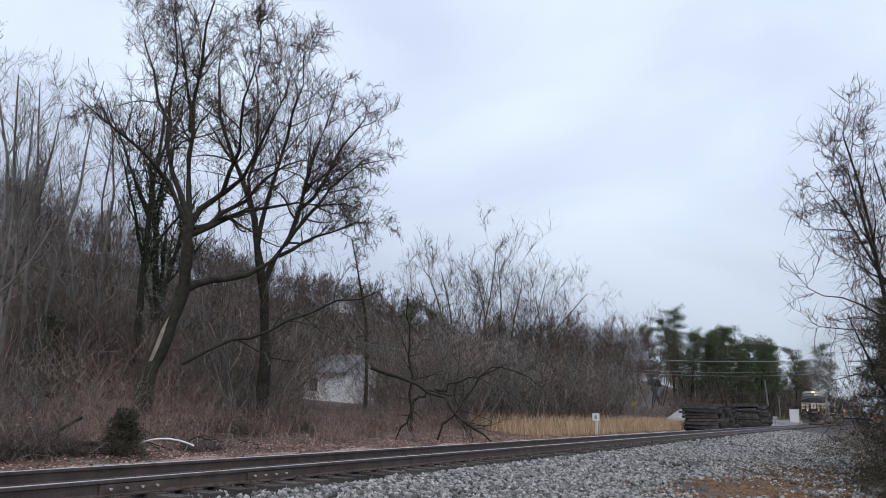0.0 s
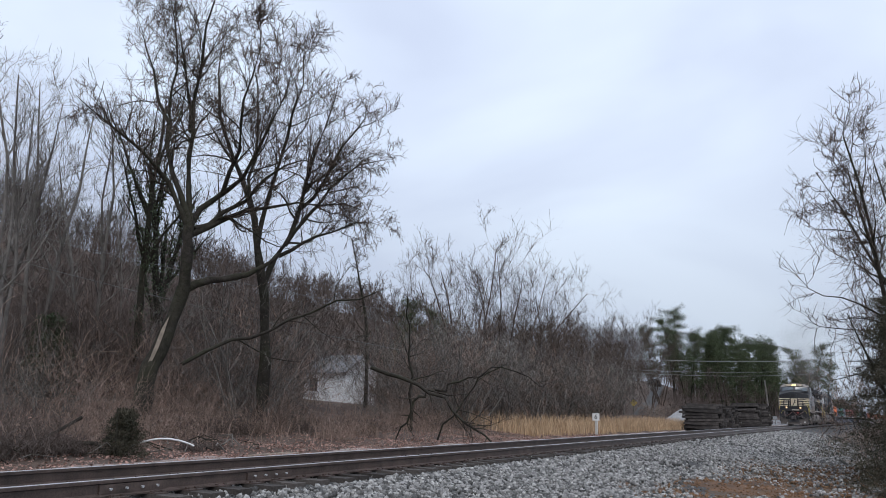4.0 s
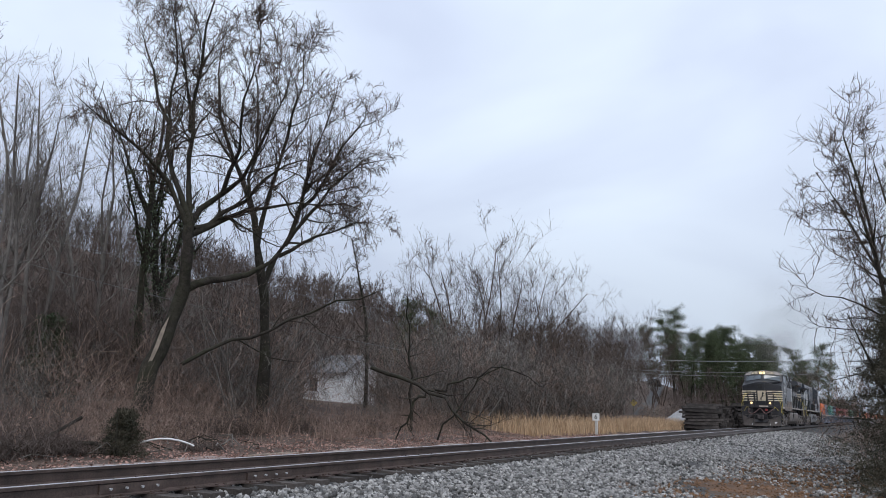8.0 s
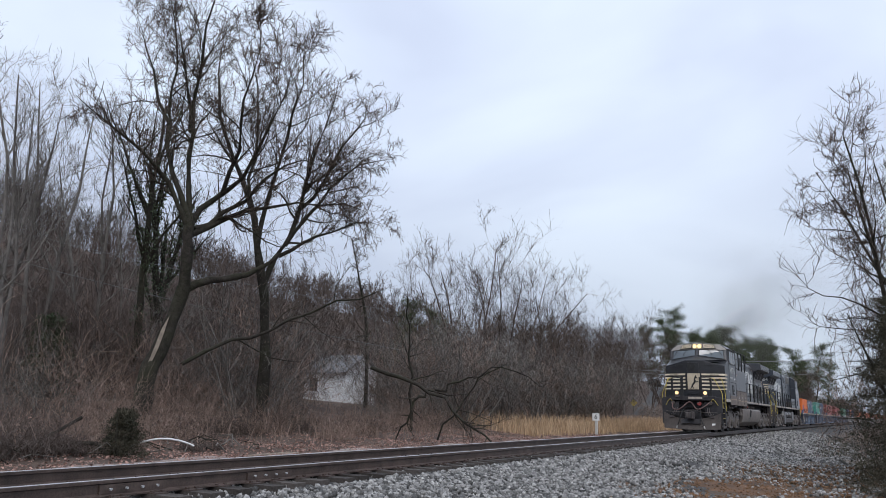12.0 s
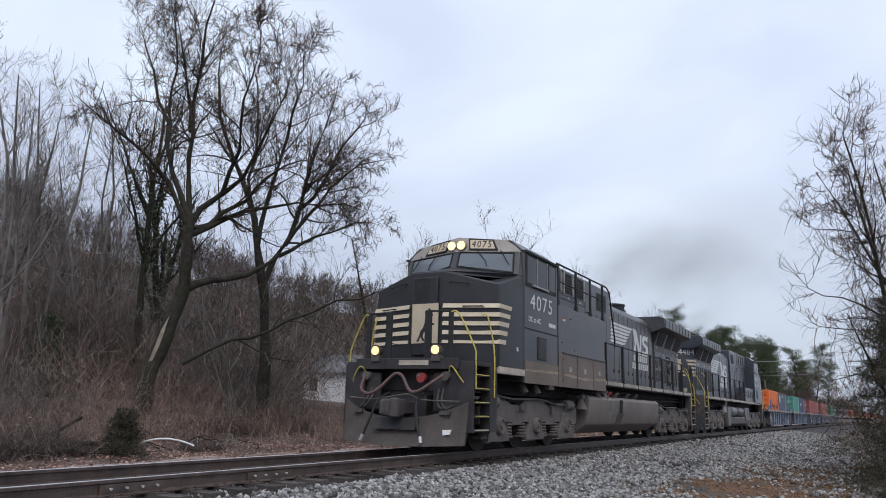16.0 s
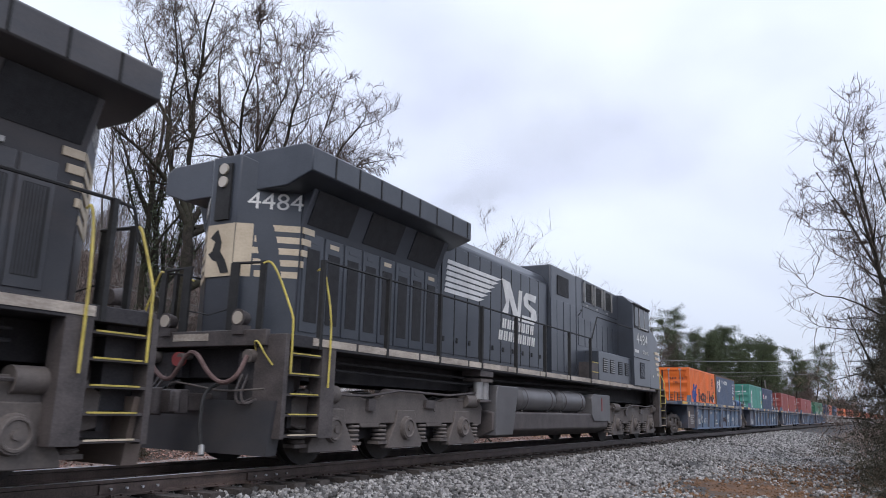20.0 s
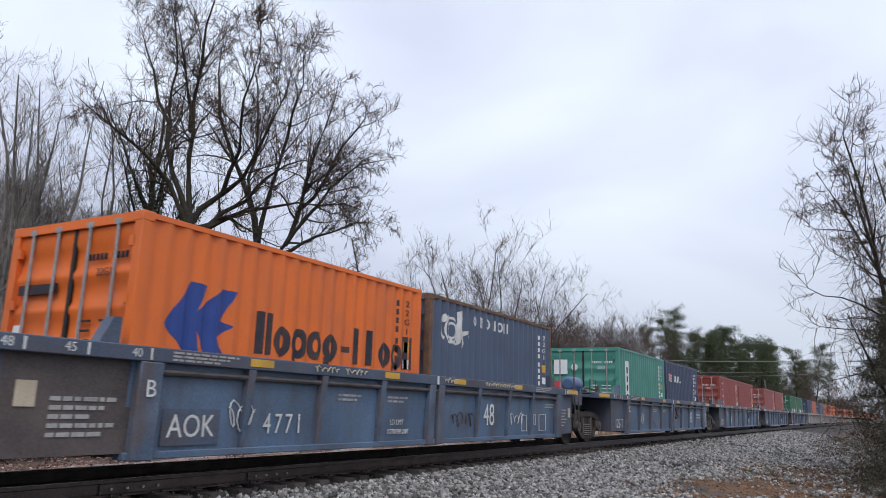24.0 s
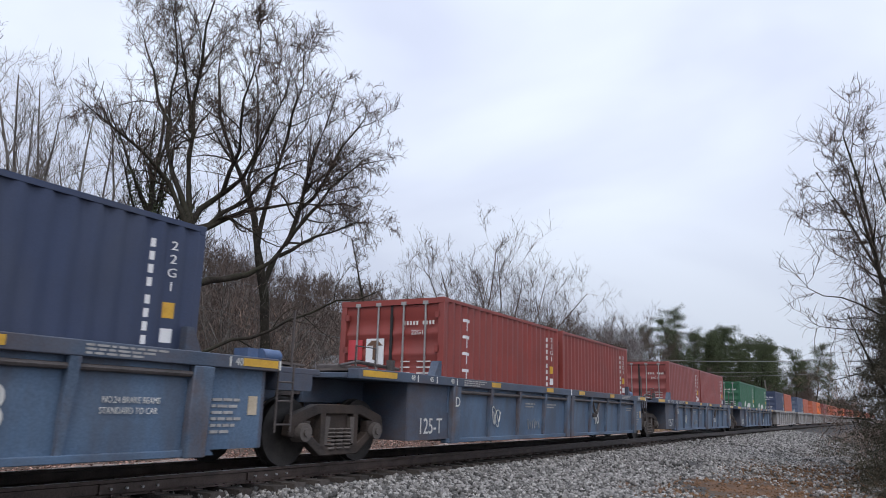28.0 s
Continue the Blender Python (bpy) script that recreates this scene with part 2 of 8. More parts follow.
ribbon("ballast_bed", -5.0, 2.5, -50, 400, 0.02, BALLAST, 300, 16, "grey crushed stone ballast under the railway track, darkened as shade between stones")


DUST = surf("pale_dusty_gravel", (0.20, 0.165, 0.15), (0.40, 0.345, 0.315), 2.5, 0.95, bump=0.6, fine=40, spec=0.15, dirt=(0.16, 0.10, 0.08), dirt_amount=0.5, dirt_scale=(0.6, 0.6, 0.6))
ribbon("far_shoulder", 1.9, 4.3, -50, 140, 0.032, DUST, 240, 8, "pale dusty gravel strip beside the railway track")


def make_track():
    xs = np.concatenate([np.arange(-50, 60, 4.0), np.arange(60, 421, 10.0)])
    head = [(-0.036, -0.004), (-0.030, 0), (0.030, 0), (0.036, -0.004), (0.036, -0.036), (0.010, -0.048), (0.009, -0.145), (0.075, -0.165), (0.075, -0.180),
            (-0.075, -0.180), (-0.075, -0.165), (-0.009, -0.145), (-0.010, -0.048), (-0.036, -0.036)]
    line = thing("railway_track", "railway track of worn steel rails on dark timber ties", "track", kind="structure")
    for side in (-0.7535, 0.7535):
        m = M()
        n = len(head)
        for x in xs:
            m.v += [(x, track_y(x) + side + a, b) for a, b in head]
        for s in range(len(xs) - 1):
            m.f += [(s * n + i, s * n + (i + 1) % n, (s + 1) * n + (i + 1) % n, (s + 1) * n + i) for i in range(n)]
        r = part("rail", m, RAIL, line)
        t = M()
        for a, b in zip(xs, xs[1:]):
            ya, yb = track_y(a) + side, track_y(b) + side
            t.hexa([(a, ya - 0.03, -0.002), (b, yb - 0.03, -0.002), (b, yb + 0.03, -0.002), (a, ya + 0.03, -0.002),
                    (a, ya - 0.029, 0.002), (b, yb - 0.029, 0.002), (b, yb + 0.029, 0.002), (a, ya + 0.029, 0.002)])
        part("running_surface", t, RAILTOP, r, "worn strip on the rail head, sky reflection in its pale colour")
    return line


TRACK = make_track()


# ---------------- bare trees, grown branch by branch ----------------
def tubes(P, R, n):
    """Quads of tubes along B polylines of K points with the radii R."""
    B, K, _ = P.shape
    T = np.gradient(P, axis=1)
    T /= np.linalg.norm(T, axis=2, keepdims=True) + 1e-9
    ref = np.where(np.abs(T[..., 2:3]) > 0.9, np.array([1.0, 0, 0]), np.array([0, 0, 1.0]))
    U = np.cross(T, ref)
    U /= np.linalg.norm(U, axis=2, keepdims=True) + 1e-9
    W = np.cross(T, U)
    a = 2 * np.pi * np.arange(n) / n
    V = P[:, :, None] + (U[:, :, None] * np.cos(a)[:, None] + W[:, :, None] * np.sin(a)[:, None]) * R[:, :, None, None]
    idx = np.arange(B * K * n).reshape(B, K, n)
    nx = np.roll(idx, -1, axis=2)
    F = np.stack([idx[:, :-1], nx[:, :-1], nx[:, 1:], idx[:, 1:]], -1).reshape(-1, 4)
    return V.reshape(-1, 3), F


def strips(P, R, rng):
    """Flat tapering strips along B polylines, for twigs far from the line."""
    B, K, _ = P.shape
    a = rng.uniform(0, np.pi, B)
    U = np.stack([np.cos(a), np.sin(a), np.zeros(B)], 1)[:, None]
    V = np.stack([P - U * R[..., None], P + U * R[..., None]], 2)
    i = np.arange(B * K * 2).reshape(B, K, 2)
    F = np.stack([i[:, :-1, 0], i[:, :-1, 1], i[:, 1:, 1], i[:, 1:, 0]], -1).reshape(-1, 4)
    return V.reshape(-1, 3), F


def joined(parts):
    V, F, k = [], [], 0
    for v, f in parts:
        V.append(v)
        F.append(f + k)
        k += len(v)
    return np.concatenate(V), np.concatenate(F)


def resample(pts, K):
    p = np.array(pts, float)
    s = np.concatenate([[0], np.cumsum(np.linalg.norm(np.diff(p, axis=0), axis=1))])
    t = np.linspace(0, s[-1], K)
    return np.stack([np.interp(t, s, p[:, i]) for i in range(3)], 1)


def sprout(rng, P, R, n, lo, hi, angle, length, K, up=0.3, wig=0.12, thin=0.55, droop=0.0):
    """n children on every branch: start points, directions and lengths taken from the parent."""
    B, Kp, _ = P.shape
    s = rng.uniform(lo, hi, (B, n)) * (Kp - 1)
    i = np.clip(s.astype(int), 0, Kp - 2)
    fr = (s - i)[..., None]
    b = np.arange(B)[:, None]
    start = P[b, i] * (1 - fr) + P[b, i + 1] * fr
    tan = P[b, i + 1] - P[b, i]
    tan /= np.linalg.norm(tan, axis=2, keepdims=True) + 1e-9
    rad = (R[b, i] * (1 - fr[..., 0]) + R[b, i + 1] * fr[..., 0]) * thin
    rnd = rng.normal(size=(B, n, 3))
    side = rnd - (rnd * tan).sum(-1, keepdims=True) * tan
    side /= np.linalg.norm(side, axis=2, keepdims=True) + 1e-9
    ang = np.radians(rng.uniform(angle[0], angle[1], (B, n, 1)))
    d = tan * np.cos(ang) + side * np.sin(ang)
    d[..., 2] += up
    d /= np.linalg.norm(d, axis=2, keepdims=True)
    plen = np.linalg.norm(np.diff(P, axis=1), axis=2).sum(1)[:, None]
    ln = (length[0] + (length[1] - length[0]) * rng.beta(1.1, 1.4, (B, n))) * plen * (1.15 - 0.6 * s / (Kp - 1))
    step = (ln / (K - 1))[..., None]
    pts = [start]
    for k in range(K - 1):
        d = d + rng.normal(size=(B, n, 3)) * wig
        d[..., 2] += up * 0.25 - droop * (k + 1) / K
        d /= np.linalg.norm(d, axis=2, keepdims=True)
        pts.append(pts[-1] + d * step)
    Q = np.stack(pts, 2).reshape(B * n, K, 3)
    taper = np.linspace(1, 0.16, K)
    return Q, (np.maximum(rad, 0.0035).reshape(-1, 1) * taper)


def rise(rng, n, h, r, spread=0.1, lean=(0, 0), K=8, low=-0.35):
    """n stems from the ground."""
    out, rad = [], []
    for _ in range(n):
        d = np.array([rng.normal() * spread + lean[0], rng.normal() * spread + lean[1], 1.0])
        p = np.array([rng.normal() * 0.12 * (n > 1), rng.normal() * 0.12 * (n > 1), low])
        pts = [p]
        hh = h * rng.uniform(0.8, 1.05)
        for k in range(K - 1):
            d = d + np.array([rng.normal() * 0.11, rng.normal() * 0.11, 0.05])
            p = p + d / np.linalg.norm(d) * (hh - low) / (K - 1)
            pts.append(p)
        out.append(pts)
        rad.append(np.linspace(1, 0.16, K) ** 0.8 * r * rng.uniform(0.8, 1.1))
    return np.array(out), np.array(rad)


def tree_meshes(seed, h, r, stems=1, spread=0.1, lean=(0, 0), plan=(9, 8, 6), angle=(25, 60), up=0.25, droop=0.0, start=0.3, limbs=None,
                bark=BARK, twig=TWIG, twig_r=0.006, reach=0.45, flat=False, bare=0):
    """Meshes of the trunk with its limbs and of the crown of twigs. limbs: bent lines with radii given by hand in place of grown stems."""
    rng = np.random.default_rng(seed)
    wood, fine = [], []
    if limbs:
        K = 9
        P = np.array([resample(q, K) for q, _, _ in limbs])
        P[:, 1:-1] += rng.normal(size=P[:, 1:-1].shape) * np.where(np.arange(len(P)) < bare, 0.012, 0.06)[:, None, None]
        R = np.array([a + (b * 0.3 - a) * np.linspace(0, 1, K) for _, a, b in limbs])
        R[:bare] = np.array([np.linspace(a, b, K) for _, a, b in limbs[:bare]]).reshape(-1, K)
    else:
        P, R = rise(rng, stems, h, r, spread, lean)
    R = R * (1 + 0.10 * rng.normal(size=R.shape))
    wood.append(tubes(P, R, 9))
    n1, n2, n3 = plan
    Q, S = sprout(rng, P[bare:], R[bare:], n1, start, 1.0, angle, (reach * 0.4, reach * 1.25), 7, up, 0.22, 0.52)
    wood.append(tubes(Q, S, 5))
    Q2, S2 = sprout(rng, Q, S, n2, 0.12, 1.0, (angle[0], angle[1] + 8), (0.28, 0.80), 6, up * 0.8, 0.22, 0.45, droop)
    S2 = np.clip(S2, twig_r * np.linspace(1.2, 0.6, 6), twig_r * np.linspace(3.0, 0.6, 6))
    fine.append(strips(Q2, S2 * 1.25, rng) if flat else tubes(Q2, S2, 3))
    Q3, S3 = sprout(rng, Q2, S2, n3, 0.08, 1.0, (25, 68), (0.35, 0.95), 4, up * 0.4, 0.26, 0.75, droop * 1.3)
    S3 = S3 * 0 + twig_r * np.linspace(0.95, 0.45, 4)
    fine.append(strips(Q3, S3 * 1.3, rng))
    return raw_mesh("trunk", *joined(wood), bark, True), raw_mesh("crown", *joined(fine), twig, True)


def plant(meshes, name, label, at, turn=0.0, size=1.0, category="tree", group="", sink=0.0):
    x, y = at[0], at[1]
    z = float(ground_z(x, y)) - sink if len(at) < 3 else at[2]
    t = thing(name, label, category, group)
    t.matrix_world = Matrix.Translation((x, y, z)) @ Matrix.Rotation(turn, 4, "Z") @ Matrix.Scale(size, 4)
    for nm, me in zip(("trunk", "crown", "leaves"), meshes):
        o = new(nm, me)
        o.parent = t
    return t


# the big leaning tree beside the line, and the one behind it
BIG = [([(-0.12, -1.3), (0.0, -0.08), (0.14, 0.39), (0.43, 1.19), (0.62, 2.0), (0.7, 2.33)], 0.27, 0.22),
       ([(0.68, 2.2), (0.71, 2.98), (0.68, 3.8), (0.67, 4.22)], 0.19, 0.15),
       ([(0.6, 4.13), (0.04, 5.16), (-0.56, 5.84), (-1.4, 6.24), (-1.71, 6.66), (-2.54, 7.07)], 0.09, 0.025),
       ([(0.65, 4.14), (0.34, 4.94), (0.08, 5.51), (-0.13, 6.6), (-0.38, 7.78), (-0.73, 8.96), (-1.11, 9.78), (-1.3, 10.65)], 0.10, 0.02),
       ([(-0.12, 6.77), (-0.19, 8.36), (-0.13, 9.83), (-0.41, 11.07), (-0.65, 12.15)], 0.06, 0.02),
       ([(0.67, 4.22), (0.53, 5.48), (0.44, 6.86), (0.5, 8.12), (0.5, 9.41), (0.73, 11.16), (0.82, 12.35)], 0.11, 0.02),
       ([(0.45, 7.4), (0.25, 8.8), (-0.1, 10.2), (-0.4, 11.6)], 0.055, 0.02)]
RIGHT = [([(0.7, 2.28), (1.36, 2.62), (2.29, 2.83), (3.05, 3.31), (3.34, 3.62)], 0.14, 0.05),
         ([(0.69, 4.17), (1.06, 5.03), (1.58, 5.53), (2.19, 6.04), (2.59, 7.26), (3.01, 8.52), (3.34, 9.7)], 0.10, 0.02),
         ([(0.84, 4.16), (1.14, 4.19), (1.49, 4.7), (2.25, 5.34), (2.85, 6.03), (3.5, 6.18), (4.18, 6.06)], 0.09, 0.025),
         ([(0.68, 3.9), (0.95, 4.16), (1.45, 4.39), (1.95, 4.87), (3.58, 5.08), (4.57, 4.99), (5.74, 5.06)], 0.10, 0.02),
         ([(1.58, 5.53), (1.9, 6.6), (1.85, 7.9), (2.1, 9.3), (2.0, 10.8)], 0.07, 0.02)]
SECOND = [([(0.03, -2.2), (0.01, -0.18), (-0.18, 1.86), (-0.54, 3.56), (-0.73, 4.72), (-1.0, 5.38)], 0.20, 0.12),
          ([(-1.0, 5.38), (-1.53, 6.63), (-2.08, 7.98), (-2.35, 9.6), (-2.21, 11.34)], 0.10, 0.02),
          ([(-0.21, 2.24), (0.38, 3.63), (0.85, 5.06), (1.06, 6.3), (1.45, 7.8), (1.81, 9.55)], 0.12, 0.02),
          ([(-0.54, 3.56), (-0.39, 5.15), (0.06, 6.82), (0.5, 8.76), (0.65, 11.17)], 0.10, 0.02),
          ([(0.38, 3.63), (1.33, 5.1), (2.43, 6.2), (3.78, 6.81)], 0.08, 0.02),
          ([(0.85, 5.06), (1.9, 6.6), (2.6, 7.9), (3.0, 9.0)], 0.07, 0.02),
          ([(0.2, 3.2), (1.3, 4.0), (2.5, 4.4), (3.6, 4.3)], 0.07, 0.02),
          ([(-0.71, 4.52), (-1.14, 5.67), (-0.81, 7.02), (-0.86, 8.79), (-1.41, 10.85)], 0.08, 0.02)]


def hero(seed, limbs, twig, plan, droop, reach, bare=0, twig_r=0.0070, up=0.12):
    rng = np.random.default_rng(seed)
    made = []
    for n, (pts, r0, r1) in enumerate(limbs):
        dep = [1.3 * math.sin(0.55 * z + 0.9 * a + seed) * min(1.0, max(0.0, z - 2.0) / 4) for a, z in pts]
        made.append(([(a, q, z) for (a, z), q in zip(pts, dep)], r0 * 0.95, r1 * 0.9))
    return tree_meshes(seed, 0, 0, limbs=made, plan=plan, angle=(24, 62), up=up, droop=droop, start=0.16, twig=twig, twig_r=twig_r, reach=reach, bare=bare)


TURN = radians(-39.3)
big = plant(hero(3, BIG, TWIG, (16, 11, 8), 0.02, 0.36, 2), "bare_tree", "large leaning bare tree with dark bark and a split trunk", (13.9, 8.95, 1.67), TURN)
for nm, me in zip(("limb", "crown"), hero(4, RIGHT, TWIG, (16, 11, 8), 0.05, 0.34, 1)):
    new(nm, me).parent = big
split = M().prism([(-0.02, 0.2), (0.03, 0.1), (0.2, 0.6), (0.30, 1.0), (0.40, 1.5), (0.33, 1.35), (0.22, 1.1), (0.12, 0.7)], -0.225, -0.1)
part("split_wood", split, PALE_WOOD, big, "pale torn wood on the trunk")
plant(hero(5, SECOND, TWIG, (16, 11, 8), 0.07, 0.36, 1), "bare_tree", "tall bare tree with several stems and drooping twigs", (18.35, 8.87, 2.56), radians(-47))

# grey saplings on the bank
sap = [tree_meshes(20 + i, 12.2, 0.10, 3, 0.14, plan=(10, 8, 6), angle=(22, 50), up=0.20, start=0.3, twig=TWIG_GREY, bark=TWIG_GREY, reach=0.38, twig_r=0.0062, flat=True) for i in range(3)]
for i, (x, y, s) in enumerate([(15.6, 17.4, 1.0), (18.8, 18.4, 0.95), (17.6, 24.0, 1.02), (24.6, 24.0, 0.85), (12.5, 13.5, 0.84)]):
    plant(sap[i % 3], "sapling", "slender grey bare saplings with several stems on the bank", (x, y), i * 1.9, s, group="saplings on the bank")

# bare trees further along the line
mid = [tree_meshes(40 + i, 10.8, 0.085, 5, 0.34, plan=(10, 9, 8), angle=(22, 54), up=0.12, start=0.22, twig=TWIG, bark=TWIG_DARK, reach=0.52, twig_r=0.008, flat=True) for i in range(4)]
for i, (x, y, s) in enumerate([(44.5, 15.0, 1.10), (47.4, 14.0, 1.0), (50.5, 12.6, 0.84), (53.5, 12.0, 0.70), (56.0, 14.5, 0.74), (60.0, 13.5, 0.70),
                               (66.0, 15.0, 0.70), (72.0, 17.5, 0.72), (58.0, 19.0, 0.82), (80.0, 19.0, 0.76), (88.0, 22.0, 0.80), (96.0, 21.0, 0.9), (76.0, 24.0, 1.0), (84.0, 27.0, 1.1),
                               (92.0, 28.0, 1.1), (104.0, 24.0, 1.05), (112.0, 28.0, 1.1), (98.0, 24.5, 1.02), (106.0, 22.6, 1.05), (110.0, 25.0, 1.25), (115.0, 26.0, 1.25), (121.0, 29.0, 1.3), (122.0, 22.0, 1.1), (128.0, 30.0, 1.3), (134.0, 32.0, 1.35), (138.0, 24.0, 1.2), (141.0, 34.0, 1.35), (208.0, 9.6, 1.15), (213.0, 7.6, 1.2), (211.0, 11.2, 1.1), (218.0, 5.9, 1.1)]):
    plant(mid[i % 4], "bare_tree", "bare deciduous tree with a spreading crown of fine twigs", (x, y), i * 2.3, s, group="bare trees along the line")

# tall arching shrubs along the far edge of the line
shrub = [tree_meshes(50 + i, 5.0, 0.042, 8, 0.62, plan=(8, 8, 6), angle=(28, 80), up=0.03, start=0.12, twig=(TWIG_GREY, TWIG_RED, TWIG)[i], bark=TWIG_GREY, reach=0.68, twig_r=0.006, droop=0.12, flat=True) for i in range(3)]
rs = np.random.default_rng(31)
for i in range(46):
    x, d = 18 + i * 0.95 + rs.normal() * 0.5, 9.0 + (i % 3) * 2.1 + rs.uniform(0, 1.5)
    if abs(x - (d + 8.1) / 0.763) < 4.0:
        continue
    plant(shrub[i % 3], "tall_shrub", "tall bare shrub with many arching stems", (x, d), rs.uniform(0, 6), rs.uniform(0.8, 1.1), "shrub", "tall shrubs")

# tree at the edge of the near strip
plant(tree_meshes(60, 10.2, 0.10, 6, 0.15, (-0.0, 0.03), plan=(24, 12, 9), angle=(32, 74), up=0.10, start=0.06, twig=TWIG, reach=0.275, twig_r=0.0075), "bare_tree",
      "bare tree with russet buds at the edge of the near strip", (25.8, -9.95), 0.4, 1.0)
plant(tree_meshes(61, 3.2, 0.018, 8, 0.4, plan=(9, 8, 7), angle=(28, 70), up=0.05, start=0.15, twig=TWIG_RED, bark=BARK, reach=0.6, twig_r=0.006, flat=True), "tall_shrub",
      "russet shrub with dead leaves at the edge of the near strip", (27.5, -8.7), 1.0, 1.0, "shrub")


def foliage_clumps(rng, C, size, per, flat=0.6):
    """Small leaf blades round the clump centres C."""
    n = len(C) * per
    c = np.repeat(C, per, axis=0) + rng.normal(size=(n, 3)) * size * np.array([1, 1, flat])
    a, b = rng.normal(size=(n, 3)), rng.normal(size=(n, 3))
    a /= np.linalg.norm(a, axis=1, keepdims=True)
    b -= (a * b).sum(1, keepdims=True) * a
    b /= np.linalg.norm(b, axis=1, keepdims=True)
    return c, a, b


def blades(c, a, b, la, lb):
    V = np.stack([c - a * la, c + b * lb, c + a * la, c - b * lb], 1).reshape(-1, 3)
    return V, np.arange(len(V)).reshape(-1, 4)


def pine_meshes(seed, h, crown=0.45):
    rng = np.random.default_rng(seed)
    P, R = rise(rng, 1, h, 0.2, 0.02)
    Q, S = sprout(rng, P, R, 52, crown, 0.985, (50, 95), (0.10, 0.29), 5, 0.16, 0.14, 0.4)
    C = Q[:, 1:][rng.uniform(size=(len(Q), 4)) < [0.35, 0.7, 0.95, 1.0]] + rng.normal(size=3) * 0.1
    V, F = blades(*foliage_clumps(rng, C, 0.46, 70, 0.55), 0.17, 0.028)
    wv, wf = joined([tubes(P, R, 7), tubes(Q, S, 4)])
    return raw_mesh("trunk", wv, wf, BARK, True), raw_mesh("crown", V, F, NEEDLE)


pines = [pine_meshes(70 + i, 17, c) for i, c in enumerate((0.36, 0.18, 0.26))]
for i, (x, y, s) in enumerate([(147.0, 23.2, 0.97), (148.0, 20.6, 0.93), (150, 18.6, 0.86), (152, 15.3, 0.95), (151, 12.0, 0.9), (156, 9.6, 0.9), (158, 7.9, 0.84), (165, 17, 0.98),
                               (170, 12.5, 0.98), (229.7, 4.2, 1.22), (240, 6.0, 1.1), (150, 28.0, 0.8), (60, 27, 0.55), (44.0, 19.8, 0.5), (175, 21, 1.0), (180, 10, 0.95),
                               (160, 20, 0.9), (166, 24, 0.95), (155, 23, 0.9), (172, 15, 0.9), (163, 11.5, 0.85), (185, 14, 1.0), (190, 9, 0.95), (196, 12, 1.0), (168, 19.5, 1.1), (174, 9.0, 1.0), (178, 17, 1.15), (162, 14.5, 0.75), (154, 18.5, 0.7), (188, 20, 1.2), (200, 6.5, 1.0), (205, 14, 1.2), (158, 26, 1.1), (192, 16, 1.1), (224, 7.0, 1.0), (236, 1.5, 0.95)]):
    plant(pines[i % 3], "pine_tree", "tall pine with a dark green crown and bare lower trunk", (x, y), i * 1.7, s, group="pines along the line")


def far_woods():
    """The wooded hill: many bare trees with rounded crowns, as one mass."""
    rng = np.random.default_rng(9)
    kinds = []
    for i in range(6):
        P, R = rise(rng, 3, 7.4, 0.075, 0.26, K=5)
        Q, S = sprout(rng, P, R, 8, 0.2, 1.0, (25, 58), (0.3, 0.7), 4, 0.15, 0.2, 0.55)
        T, U = sprout(rng, Q, S, 6, 0.15, 1.0, (22, 65), (0.35, 0.8), 3, 0.2, 0.25, 0.6)
        W, X = sprout(rng, T, U, 4, 0.1, 1.0, (20, 65), (0.35, 0.8), 2, 0.15, 0.2, 0.7)
        kinds.append(joined([tubes(P, R, 4), strips(Q, np.maximum(S, 0.028), rng), strips(T, np.maximum(U, 0.020), rng), strips(W, np.maximum(X, 0.015), rng)]))
    out = []
    for k in range(900):
        if k >= 820:
            x, d, s = rng.uniform(95, 240), rng.uniform(11, 30), rng.uniform(0.3, 0.5)
        elif k % 10 < 5:
            x, d, s = rng.uniform(4, 100), 27 + 46 * rng.beta(1.1, 1.1), rng.uniform(0.50, 0.84)
        elif k % 10 < 8:
            x = rng.uniform(85, 330)
            d, s = rng.uniform(15 if x < 145 else 9.5, 60), rng.uniform(0.5, 1.1)
        elif k % 10 < 9:
            x = rng.uniform(190, 420)
            d, s = rng.uniform(7, 22), rng.uniform(0.8, 1.15)
        else:
            x, d, s = rng.uniform(27, 70), rng.uniform(14, 25), rng.uniform(0.5, 0.68)
        y = d + track_y(x)
        if (d < 27 and x < 75 and abs(y + 8.1 - 0.763 * x) < 4.0) or (abs(y - 0.19 * x) < 3.5 and 105 < x < 185) or (60 < x < 110 and abs(y + 8.1 - 0.248 * x) < 1.8):
            continue
        v, f = kinds[k % 6]
        a = rng.uniform(0, 6.3)
        c, sn = math.cos(a) * s, math.sin(a) * s
        w = np.stack([v[:, 0] * c - v[:, 1] * sn + x, v[:, 0] * sn + v[:, 1] * c + y, v[:, 2] * s + float(ground_z(x, y)) - 0.3], 1)
        out.append((w, f))
    ob = new("far_woods", raw_mesh("far_woods", *joined(out), TWIG_DARK, False))
    tagged(ob, "bare grey brown winter woods on the hillside", "woods", kind="stuff")


far_woods()


